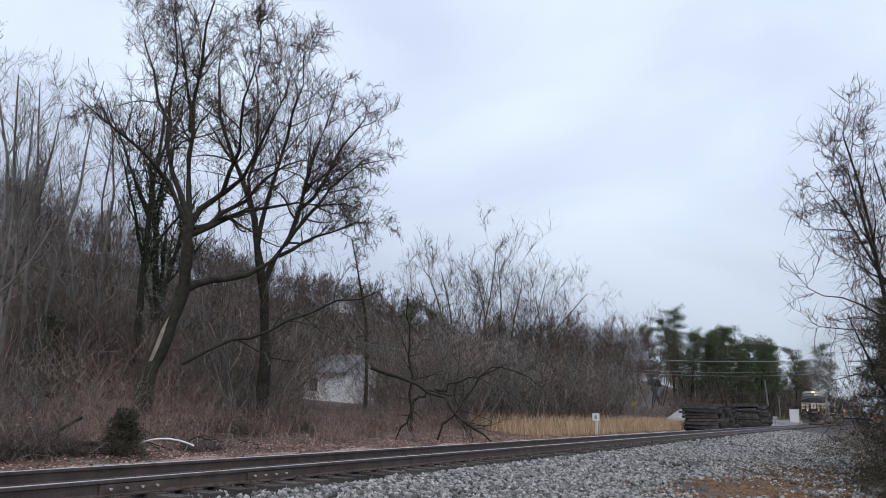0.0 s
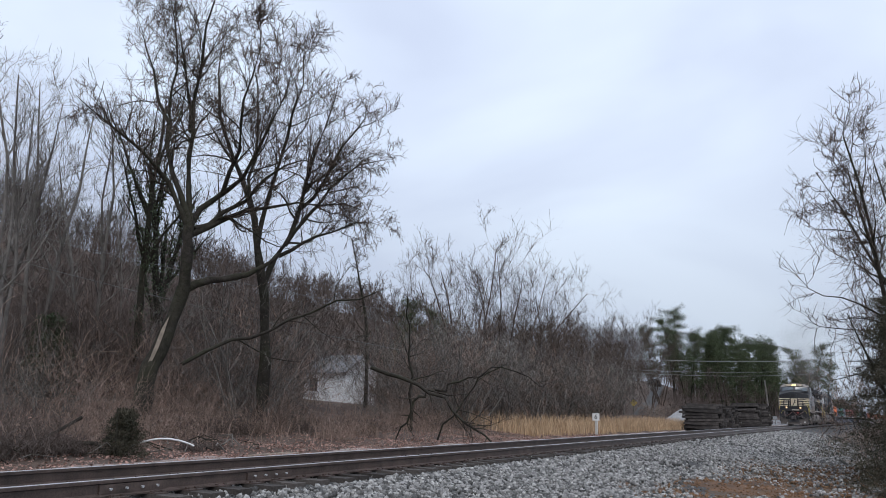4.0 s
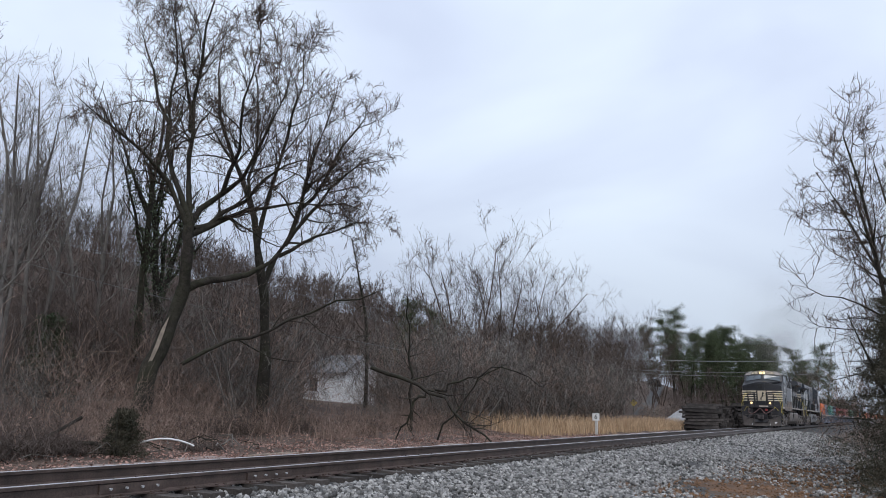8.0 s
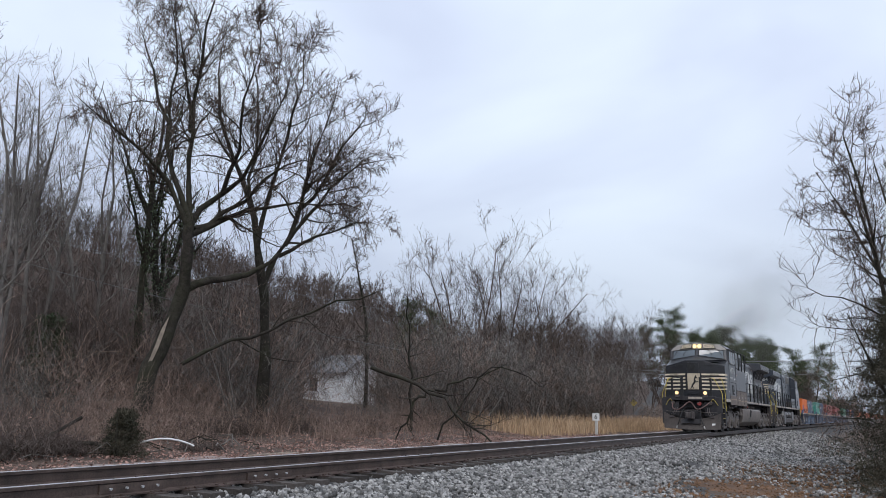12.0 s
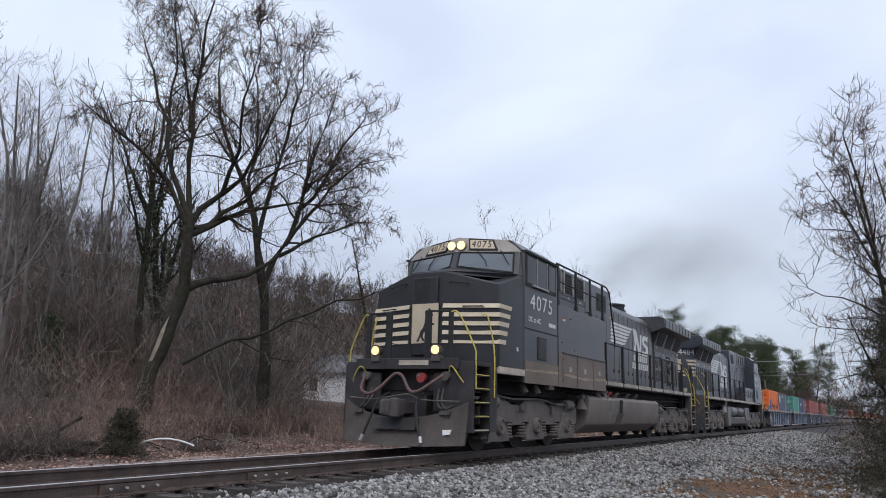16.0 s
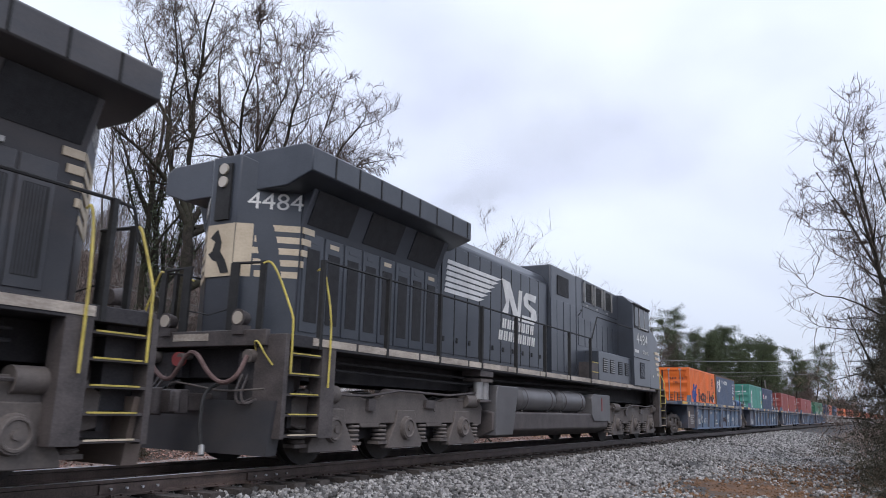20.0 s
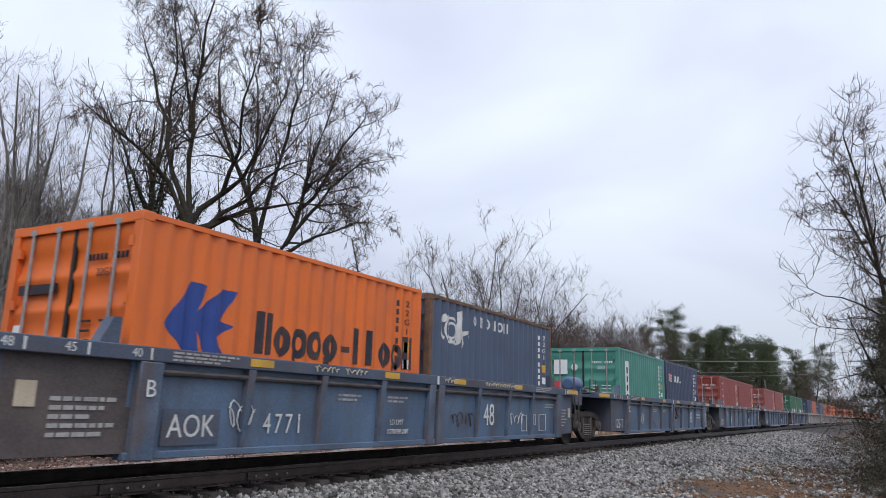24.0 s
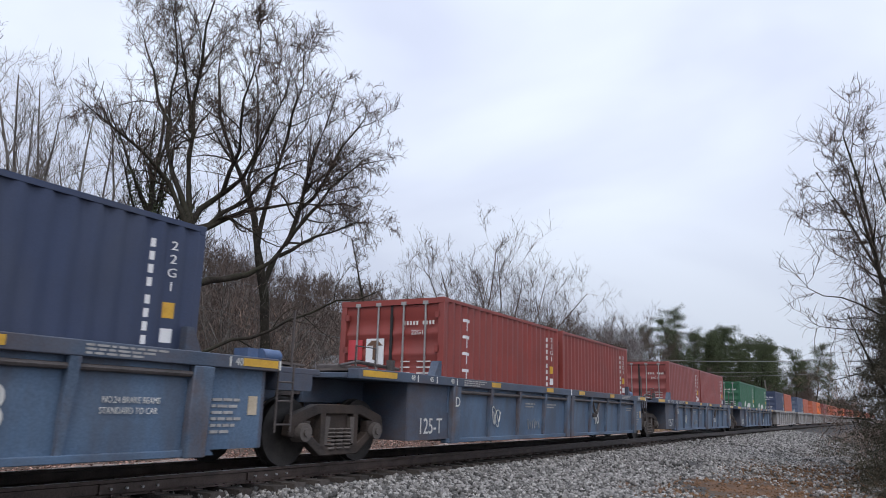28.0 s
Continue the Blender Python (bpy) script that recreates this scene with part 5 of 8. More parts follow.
def locomotive(number, paint, stripe, white, skirt, tank, lit):
    loco = thing("locomotive", "", "locomotive", "locomotives of the train")
    wheels = []
    P = lambda name, m, mat=paint, parent=loco, label="", bevel=0.0: part(name, m, mat, parent, label, bevel)

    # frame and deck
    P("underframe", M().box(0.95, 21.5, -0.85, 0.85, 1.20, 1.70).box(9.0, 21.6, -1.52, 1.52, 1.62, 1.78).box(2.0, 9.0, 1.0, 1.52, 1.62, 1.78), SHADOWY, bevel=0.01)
    for side in (-1, 1):
        xs = [9.0, 10.5, 12.0, 13.5, 15.0, 16.5, 18.0, 19.5] if side < 0 else [2.2, 4.0, 5.8, 7.6, 9.4, 11.2, 13.0, 14.8, 16.6, 18.4, 20.2]
        for k, x in enumerate(xs):
            P("sill_strip", slab(M(), side, x, x + (1.47 if side < 0 else 1.0 if x > 20 else 1.74), 1.66, 1.765, 1.525), SILL, label="scuffed pale sill strip")

    # nose
    foot = [(2.95, -1.57), (1.65, -1.57), (1.27, -0.42), (1.27, 0.42), (1.65, 1.57), (2.95, 1.57)]
    top = [3.90, 3.47, 3.76, 3.76, 3.47, 3.90]
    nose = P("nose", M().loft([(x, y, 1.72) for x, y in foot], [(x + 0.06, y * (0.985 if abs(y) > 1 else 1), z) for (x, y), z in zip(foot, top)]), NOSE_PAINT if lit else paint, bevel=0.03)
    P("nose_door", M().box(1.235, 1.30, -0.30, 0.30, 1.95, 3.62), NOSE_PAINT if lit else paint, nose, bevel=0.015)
    P("door_window", M().box(1.228, 1.26, -0.10, 0.27, 3.12, 3.60), BLACK, nose)
    for s in (-1, 1):
        P("grab_iron", M().tube([(1.36, s * 0.55, 3.52), (1.30, s * 0.55, 3.52), (1.36, s * 0.95, 3.46), (1.44, s * 0.95, 3.46)], 0.014), BLACK, nose)
        P("grab_iron", M().tube([(1.45, s * 0.85, 2.98), (1.38, s * 0.85, 2.98), (1.50, s * 1.25, 2.98), (1.58, s * 1.25, 2.98)], 0.014), BLACK, nose)
    # five stripes wrapping the nose
    for k in range(5):
        z1 = 3.045 - k * 0.187
        z0 = z1 - 0.094
        for s in (-1, 1):
            w = 0.006
            tip0, tip1 = 2.29 - 0.37 * (3.045 - z0), 2.29 - 0.37 * (3.045 - z1)
            m = M().hexa([(1.27 - w, s * 0.42, z0), (1.65 - w, s * (1.57 + w), z0), (1.66, s * 1.56, z0), (1.28, s * 0.42, z0),
                          (1.27 + 0.03 - w, s * 0.42, z1), (1.65 + 0.035 - w, s * (1.56 + w), z1), (1.69, s * 1.55, z1), (1.31, s * 0.42, z1)])
            P("nose_stripe", m, stripe, nose)
            m = M().hexa([(1.65 - w, s * (1.57 + w), z0), (tip0, s * (1.567 + w), z0), (tip0, s * 1.55, z0), (1.66, s * 1.55, z0),
                          (1.67 - w, s * (1.562 + w), z1), (tip1, s * (1.564 + w), z1), (tip1, s * 1.55, z1), (1.69, s * 1.55, z1)])
            P("nose_stripe", m, stripe, nose)
    P("nose_panel", M().box(1.222, 1.25, -0.34, 0.30, 2.20, 3.045), stripe, nose, "pale painted panel with a dark emblem")
    P("emblem", M().prism([(0.17, 2.24), (0.11, 2.36), (0.08, 2.46), (0.02, 2.52), (-0.02, 2.62), (-0.03, 2.74), (-0.07, 2.86), (-0.12, 2.95), (-0.16, 2.92), (-0.15, 2.88), (-0.23, 2.80), (-0.21, 2.77), (-0.13, 2.80), (-0.11, 2.72), (-0.14, 2.64), (-0.25, 2.62), (-0.26, 2.59), (-0.12, 2.57), (-0.06, 2.50), (0.00, 2.42), (0.02, 2.34), (-0.03, 2.26), (0.01, 2.24), (0.07, 2.34), (0.12, 2.24)], 1.216, 1.23, "x"), BLACK, nose)

    # cab
    sec = [(-1.57, 1.46), (-1.57, 4.42), (-1.24, 4.70), (-0.4, 4.79), (0.4, 4.79), (1.24, 4.70), (1.57, 4.42), (1.57, 1.75)]
    cab = P("cab", M().prism(sec, 2.95, 5.03, "x"), bevel=0.02)
    low = [(2.42, 0, 4.04), (2.78, 1.50, 3.80), (3.0, 1.56, 3.80), (3.0, -1.56, 3.80), (2.78, -1.50, 3.80)]
    high = [(2.60, 0, 4.46), (2.93, 1.46, 4.42), (3.0, 1.52, 4.42), (3.0, -1.52, 4.42), (2.93, -1.46, 4.42)]
    P("windshield_frame", M().loft(low, high), paint, cab, bevel=0.01)
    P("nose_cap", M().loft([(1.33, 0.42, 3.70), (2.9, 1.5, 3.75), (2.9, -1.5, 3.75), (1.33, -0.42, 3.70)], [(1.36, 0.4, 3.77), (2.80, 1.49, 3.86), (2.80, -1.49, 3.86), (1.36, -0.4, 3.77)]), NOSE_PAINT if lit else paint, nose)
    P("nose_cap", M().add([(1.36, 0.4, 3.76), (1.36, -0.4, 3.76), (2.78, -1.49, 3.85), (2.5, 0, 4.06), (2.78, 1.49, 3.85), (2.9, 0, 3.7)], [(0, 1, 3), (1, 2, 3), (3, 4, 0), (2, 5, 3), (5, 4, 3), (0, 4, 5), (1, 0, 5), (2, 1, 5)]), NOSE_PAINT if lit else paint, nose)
    for s in (-1, 1):
        def q(a, b, d, A=low[0], B=low[1], C=high[1], D=high[0]):
            p = (Vector(A).lerp(Vector(B), a)).lerp(Vector(D).lerp(Vector(C), a), b)
            return (p.x - d, p.y * s, p.z + 0.25 * d)
        P("windshield", M().hexa([q(.08, .16, .012), q(.90, .16, .012), q(.90, .16, -.02), q(.08, .16, -.02), q(.08, .88, .012), q(.90, .88, .012), q(.90, .88, -.02), q(.08, .88, -.02)]), SCREEN, cab)
        P("window_seal", M().tube([q(.06, .12, .01), q(.92, .12, .01), q(.92, .92, .01), q(.06, .92, .01), q(.06, .12, .01)], 0.02, 5), BLACK, cab)
        P("windscreen_wiper", M().tube([q(.35, 1.0, .06), q(.5, .5, .05), q(.52, .28, .03)], 0.011, 5), BLACK, cab)
        P("windscreen_wiper", M().tube([q(.72, 1.0, .06), q(.86, .42, .05)], 0.011, 5), BLACK, cab)
        P("grab_iron", M().tube([q(.35, .02, .02), q(.36, .04, .1), q(.82, .03, .1), q(.83, .0, .02)], 0.014, 5), BLACK, cab)
        # side windows
        P("side_window_frame", slab(M(), s, 3.02, 4.90, 3.64, 4.40, 1.572, 0.012), BLACK, cab)
        for x0, x1 in ((3.08, 3.62), (3.67, 4.28), (4.42, 4.83)):
            P("side_window", slab(M(), s, x0, x1, 3.72, 4.34, 1.584, 0.006), GLASS, cab)
        P("window_rail", slab(M(), s, 3.64, 3.67, 3.70, 4.36, 1.59, 0.01), STEEL, cab)
        P("window_rail", slab(M(), s, 4.28, 4.31, 3.70, 4.36, 1.59, 0.01), STEEL, cab)
        P("arm_rest", slab(M(), s, 3.35, 4.3, 3.66, 3.70, 1.60, 0.04), STEEL, cab)
        P("rain_gutter", M().box(2.95, 5.03, *sorted((s * 1.5, s * 1.62)), 4.40, 4.45), BLACK, cab)
        P("cab_door_seam", slab(M(), s, 3.0, 5.0, 2.665, 2.685, 1.572, 0.012), BLACK, cab)
        P("cab_side_louvre", slab(M(), s, 3.72, 4.28, 2.01, 2.54, 1.572, 0.01), MESHY, cab)
        for k in range(9):
            P("louvre_slat", slab(M(), s, 3.75 + k * 0.058, 3.775 + k * 0.058, 2.03, 2.52, 1.582, 0.014), paint, cab)
        text(number, 0.50, white, cab, pose(3.97, s * 1.578, 3.30, 0, 0, 0 if s < 0 else 180), "cab_number", squeeze=1.22, spacing=1.18)
        text("DC to AC", 0.17, white, cab, pose(3.55, s * 1.578, 2.90, 0, 0, 0 if s < 0 else 180), "cab_lettering")
        P("cab_lettering_bar", slab(M(), s, 4.42, 4.86, 2.84, 2.93, 1.572, 0.006), white, cab)
        P("cab_light", slab(M(), s, 2.55, 2.62, 2.12, 2.2, 1.572, 0.006), white, cab)
    # brow with number boards and headlights
    blow = [(2.58, 0, 4.45), (2.92, 1.48, 4.40), (3.02, 1.54, 4.40), (3.02, -1.54, 4.40), (2.92, -1.48, 4.40)]
    bhigh = [(2.68, 0, 4.82), (2.98, 1.22, 4.71), (3.02, 1.2, 4.72), (3.02, -1.2, 4.72), (2.98, -1.22, 4.71)]
    P("brow", M().loft(blow, bhigh), BROW if lit else paint, cab, bevel=0.01)
    for s in (-1, 1):
        def q(a, b, d):
            p = (Vector(blow[0]).lerp(Vector(blow[1]), a)).lerp(Vector(bhigh[0]).lerp(Vector(bhigh[1]), a), b)
            return Vector((p.x - d, p.y * s, p.z))
        P("number_board_frame", M().hexa([q(.205, .10, .03), q(.675, .10, .03), q(.675, .10, -.02), q(.205, .10, -.02), q(.205, .98, .03), q(.675, .98, .03), q(.675, .98, -.02), q(.205, .98, -.02)]), BLACK, cab, bevel=0.02)
        P("number_board", M().hexa([q(.235, .22, .036), q(.645, .22, .036), q(.645, .22, 0), q(.235, .22, 0), q(.235, .86, .036), q(.645, .86, .036), q(.645, .86, 0), q(.235, .86, 0)]), PLATE, cab, bevel=0.012)
        c = q(.44, .54, .04)
        xd = (q(.6, .54, 0) - q(.3, .54, 0)).normalized() * (1 if s < 0 else -1)
        zd = (q(.44, .9, 0) - q(.44, .2, 0)).normalized()
        yd = zd.cross(xd).normalized()
        zd = xd.cross(yd)
        mt = Matrix((xd, yd, zd)).transposed().to_4x4()
        mt.translation = c
        text(number, 0.25, BLACK, cab, mt, "board_number", squeeze=0.80, spacing=1.25)
        P("headlamp_housing", M().cyl((2.575, s * 0.125, 4.60), (2.70, s * 0.125, 4.60), 0.118, n=18), BROW if lit else BLACK, cab)
        P("headlamp", M().cyl((2.565, s * 0.125, 4.60), (2.59, s * 0.125, 4.60), 0.100, 0.104, n=18), HEADLAMP if lit else UNLIT, cab, "lit headlight" if lit else "unlit headlight")
    P("roof_antenna", M().cyl((3.9, 0.3, 4.78), (3.9, 0.3, 4.86), 0.22, 0.12, 14).box(4.3, 4.6, -0.6, -0.3, 4.74, 4.84), paint, cab)
    P("air_horn", M().cyl((4.5, 0.1, 4.92), (4.95, 0.1, 4.92), 0.03, 0.09, 10).cyl((4.5, -0.1, 4.90), (4.9, -0.1, 4.90), 0.03, 0.08, 10).box(4.5, 4.56, -0.2, 0.2, 4.76, 4.95), GRIME_DARK, cab)

    # near-side cabinets behind the cab, with a guarded walkway on top
    P("equipment_cabinet", M().box(5.05, 8.80, -1.57, -0.9, 1.46, 3.48), bevel=0.02)
    P("cabinet_skirt", slab(M(), -1, 5.05, 8.80, 1.46, 2.28, 1.572, 0.012), skirt)
    P("cabinet_joint", slab(M(), -1, 5.035, 5.05, 1.5, 4.4, 1.572, 0.008), BLACK)
    P("cab_skirt", slab(M(), -1, 2.98, 5.02, 1.46, 1.95, 1.572, 0.012), skirt)
    P("nose_sill", M().hexa([(1.66, -1.58, 1.60), (3.0, -1.58, 1.60), (3.0, -1.4, 1.60), (1.66, -1.4, 1.60), (1.66, -1.58, 1.74), (3.0, -1.58, 1.74), (3.0, -1.4, 1.74), (1.66, -1.4, 1.74)]), SILL)
    for x, z in ((5.87, 1.91), (7.02, 1.92), (8.23, 1.93)):
        P("skirt_label", slab(M(), -1, x - 0.08, x + 0.08, z - 0.06, z + 0.06, 1.584, 0.004), FADED)
    for x in (5.33, 6.40, 7.68):
        P("cabinet_seam", slab(M(), -1, x - 0.005, x + 0.005, 1.5, 2.28, 1.584, 0.004), BLACK)
        for z in (1.62, 1.78, 2.14):
            P("bolt", M().cyl((x, -1.584, z), (x, -1.60, z), 0.013, n=8), BLACK)
    if lit:
        for k, (x0, x1, z0, z1) in enumerate(((5.36, 6.34, 1.77, 1.735), (6.44, 7.64, 1.73, 1.75), (7.71, 8.78, 1.76, 1.785))):
            P("dust_streak", M().prism([(x0, z0 - 0.012), (x0 + 0.4, z0 - 0.05), (x1, z1 - 0.045), (x1, z1 + 0.03), (x0 + 0.5, z0 + 0.02), (x0, z0 + 0.012)], -1.5885, -1.58), DUST, label="tan streak of road dust")
        P("dust_streak", M().prism([(3.02, 1.72), (5.0, 1.74), (5.0, 1.80), (4.1, 1.79), (3.02, 1.76)], -1.5885, -1.58), DUST, label="tan streak of road dust")
    P("cabinet_label", slab(M(), -1, 5.36, 5.56, 3.10, 3.155, 1.572, 0.006), CREAM)
    P("cabinet_label", slab(M(), -1, 5.36, 5.56, 3.156, 3.19, 1.572, 0.006), RED)
    for x, z in ((5.30, 2.55), (5.34, 2.78), (5.95, 3.2), (6.2, 2.42)):
        P("cabinet_bolt", M().cyl((x, -1.56, z), (x, -1.585, z), 0.018, n=8), CREAM if z == 2.78 else BLACK)
    P("cabinet_seam", slab(M(), -1, 5.35, 8.8, 2.29, 2.31, 1.572, 0.035), paint)
    P("electrical_hood", M().box(5.03, 9.1, -1.06, 1.06, 1.78, 4.71).box(5.03, 8.4, 0.9, 1.47, 1.60, 2.62), bevel=0.03)
    for k in range(7):
        P("hood_door", slab(M(), 1, 5.15 + k * 0.55, 5.65 + k * 0.55, 2.72, 3.52, 1.06, 0.014), paint, bevel=0.006)
    for x0 in (5.35, 6.05, 6.9, 7.6):
        v = P("cabinet_louvre", slab(M(), 1, x0, x0 + 0.42, 2.02, 2.42, 1.472, 0.008), BLACK)
        for k in range(6):
            P("louvre_slat", slab(M(), 1, x0 + 0.02, x0 + 0.40, 2.05 + k * 0.062, 2.075 + k * 0.062, 1.478, 0.014), STEEL if x0 > 6.5 else paint, v)
    P("cabinet_step", M().box(8.4, 8.95, 1.0, 1.45, 1.78, 2.25), GRIME_DARK, bevel=0.01)
    for z in (1.98, 2.25):
        P("step_edge", M().box(8.42, 8.93, 1.44, 1.46, z - 0.012, z + 0.012), YELLOW)
    for s in (-1, 1):
        for k, z in enumerate((1.38, 1.50)):
            P("air_pipe", M().tube([(6.4, s * 1.12, z), (9.0, s * (1.14 + 0.05 * k), z + 0.04), (12.0, s * 1.12, z), (15.6, s * 1.15, z - 0.04), (20.4, s * 1.12, z)], 0.022, 6), SHADOWY)
    for x0, x1 in ((5.80, 6.50), (6.80, 7.46), (7.75, 8.42)):
        for s in (-1, 1):
            P("vent_frame", slab(slab(M(), s, x0 - 0.07, x1 + 0.07, 4.62, 4.67, 1.06, 0.02), s, x0 - 0.07, x1 + 0.07, 4.00, 4.05, 1.06, 0.02), paint)
            # Black plate on the solid hood stands for the shade within the vent.
            P("vent", slab(M(), s, x0, x1, 4.05, 4.62, 1.06, 0.004), BLACK)
            for k in range(6):
                z = 4.07 + k * 0.078
                P("vent_slat", M().hexa([(x0, s * 1.062, z + 0.03), (x1, s * 1.062, z + 0.03), (x1, s * 1.062, z + 0.04), (x0, s * 1.062, z + 0.04), (x0, s * 1.082, z), (x1, s * 1.082, z), (x1, s * 1.082, z + 0.012), (x0, s * 1.082, z + 0.012)]), MESHY)
            for xr in (x0 - 0.05, x1):
                P("vent_rail", slab(M(), s, xr, xr + 0.045, 4.03, 4.64, 1.06, 0.05), STEEL)
            P("warning_label", slab(M(), s, x0 + 0.32, x0 + 0.52, 3.93, 3.975, 1.062, 0.006), FADED)
    for s in (-1, 1):
        P("hood_joint", slab(M(), s, 5.1, 8.6, 3.875, 3.89, 1.06, 0.008), BLACK)
        P("hood_joint", slab(M(), s, 8.60, 8.615, 3.5, 4.6, 1.06, 0.008), BLACK)
        P("grab_iron", M().tube([(8.75, s * 1.06, 3.75), (8.75, s * 1.12, 3.75), (8.98, s * 1.12, 3.62), (8.98, s * 1.06, 3.55)], 0.014), BLACK)
    rail = P("roof_guard_rail", M().tube([(5.06, -1.54, 4.52), (9.15, -1.54, 4.53), (9.50, -1.52, 4.42), (11.0, -1.22, 3.12), (11.03, -1.2, 2.9)], 0.024).tube([(5.06, -1.54, 4.08), (8.9, -1.54, 4.08)], 0.018), BLACK)
    for x in (5.11, 6.47, 7.65, 8.76):
        P("rail_post", M().box(x - 0.028, x + 0.028, -1.565, -1.51, 3.47, 4.53).box(x - 0.06, x + 0.06, -1.575, -1.50, 3.47, 3.60), BLACK, rail)
    P("blower_housing", M().box(9.1, 11.05, -1.05, 1.05, 1.78, 4.70), bevel=0.04)
    for s in (-1, 1):
        P("blower_screen", slab(M(), s, 9.75, 10.6, 3.95, 4.48, 1.05, 0.02), MESHY)
        for x0 in (9.2, 9.72, 10.24, 10.66):
            P("hood_door", slab(M(), s, x0, x0 + 0.40, 1.9, 3.8, 1.05, 0.014), paint, bevel=0.006)

    # long hood
    hood = P("long_hood", M().prism([(-0.96, 1.78), (-0.96, 4.18), (-0.78, 4.40), (0.78, 4.40), (0.96, 4.18), (0.96, 1.78)], 11.05, 16.9, "x"), bevel=0.05)
    for s in (-1, 1):
        for k in range(10):
            x0 = 11.2 + k * 0.555
            P("hood_door", slab(M(), s, x0, x0 + 0.52, 1.92, 4.10, 0.963, 0.012), paint, hood, bevel=0.006)
            P("door_joint", slab(M(), s, x0 + 0.525, x0 + 0.540, 1.90, 4.12, 0.963, 0.015), BLACK, hood)
            P("door_latch", slab(M(), s, x0 + 0.40, x0 + 0.46, 2.15, 2.25, 0.975, 0.02), BLACK, hood)
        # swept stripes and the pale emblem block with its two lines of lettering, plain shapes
        V = (lambda x: x) if s < 0 else (lambda x: 27.95 - x)

        def flat(m, pts, s=s, V=V):
            return m.prism([(V(a), b) for a, b in pts], *sorted((s * 0.96, s * 0.983)))
        for k in range(6):
            z = 3.77 - k * 0.118
            P("flank_stripe", flat(M(), [(11.42 - 0.02 * k, z - 0.05), (11.46 - 0.02 * k, z + 0.032), (14.0 - 0.18 * k, z + 0.032), (13.72 - 0.18 * k, z - 0.05)]), white, hood)
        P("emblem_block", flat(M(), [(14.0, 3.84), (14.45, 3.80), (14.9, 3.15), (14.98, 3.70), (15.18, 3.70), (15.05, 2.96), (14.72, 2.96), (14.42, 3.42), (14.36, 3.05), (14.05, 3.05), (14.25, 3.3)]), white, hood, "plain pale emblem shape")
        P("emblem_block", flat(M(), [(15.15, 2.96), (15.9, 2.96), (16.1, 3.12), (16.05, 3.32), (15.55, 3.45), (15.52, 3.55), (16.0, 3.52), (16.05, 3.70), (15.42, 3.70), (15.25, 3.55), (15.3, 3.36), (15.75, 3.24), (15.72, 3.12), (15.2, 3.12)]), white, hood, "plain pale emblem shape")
        for z, x0, n in ((2.70, 14.0, 7), (2.42, 13.85, 8)):
            for k in range(n):
                a = x0 + k * 0.27 + (z - 2.4) * 0.15
                for b in (a, a + 0.115):
                    P("lettering_bar", flat(M(), [(b, z), (b + 0.075, z), (b + 0.115, z + 0.22), (b + 0.04, z + 0.22)]), white, hood)
    for x, z in ((11.35, 3.92), (15.95, 4.02)):
        P("hood_label", slab(M(), -1, x - 0.06, x + 0.06, z - 0.035, z + 0.015, 0.975, 0.006), CREAM, hood)
        P("hood_label", slab(M(), -1, x - 0.06, x + 0.06, z + 0.015, z + 0.04, 0.975, 0.006), RED, hood)
    oval = lambda r, q: [(15.2 + r * math.cos(a * math.pi / 12), q * math.sin(a * math.pi / 12)) for a in range(24)]
    P("exhaust_outlet", M().loft([(a, b, 4.36) for a, b in oval(0.40, 0.34)], [(a, b, 4.84) for a, b in oval(0.40, 0.34)]).loft([(a, b, 4.83) for a, b in oval(0.44, 0.38)], [(a, b, 4.88) for a, b in oval(0.43, 0.37)]), SHADOWY, hood)
    for x in (11.6, 12.4, 14.0, 16.5):
        P("lifting_eye", M().ring((x, -0.72, 4.44), (0, 1, 0), 0.05, 0.015, 10, 5), paint, hood)

    # radiator section with its overhanging wings
    P("radiator_hood", M().prism([(-1.0, 1.78), (-1.0, 3.45), (-1.25, 4.1), (1.25, 4.1), (1.0, 3.45), (1.0, 1.78)], 16.9, 21.0, "x"), bevel=0.02)
    wing = P("radiator_wing", M().prism([(-1.52, 4.12), (-1.52, 4.47), (-1.36, 4.56), (1.36, 4.56), (1.52, 4.47), (1.52, 4.12), (1.05, 3.95), (-1.05, 3.95)], 16.55, 21.45, "x"), bevel=0.02)
    for k in range(8):
        P("wing_bolt_strip", slab(M(), -1 if number == "4075" else 1, 16.7 + k * 0.6, 16.73 + k * 0.6, 4.14, 4.46, 1.522, 0.008), BLACK, wing)
    for s in (-1, 1):
        for x0 in (17.1, 18.5, 19.9):
            P("radiator_screen", M().hexa([(x0, s * 1.03, 3.50), (x0 + 1.0, s * 1.03, 3.50), (x0 + 1.0, s * 0.98, 3.50), (x0, s * 0.98, 3.50), (x0, s * 1.235, 4.0), (x0 + 1.0, s * 1.235, 4.0), (x0 + 1.0, s * 1.15, 4.0), (x0, s * 1.15, 4.0)]), MESHY)
        if number == "4484":
            for k in range(8):
                x0 = 16.98 + k * 0.5
                d = P("hood_door", slab(M(), s, x0, x0 + 0.45, 1.9, 3.38, 1.002, 0.014), paint, bevel=0.006)
                P("door_screen", slab(M(), s, x0 + 0.08, x0 + 0.37, 2.05, 3.15, 1.016, 0.006), MESHY, d)
                P("maker_plate", slab(M(), s, x0 + 0.12, x0 + 0.34, 3.24, 3.31, 1.018, 0.004), CREAM if k % 3 == 0 else paint, d)
        else:
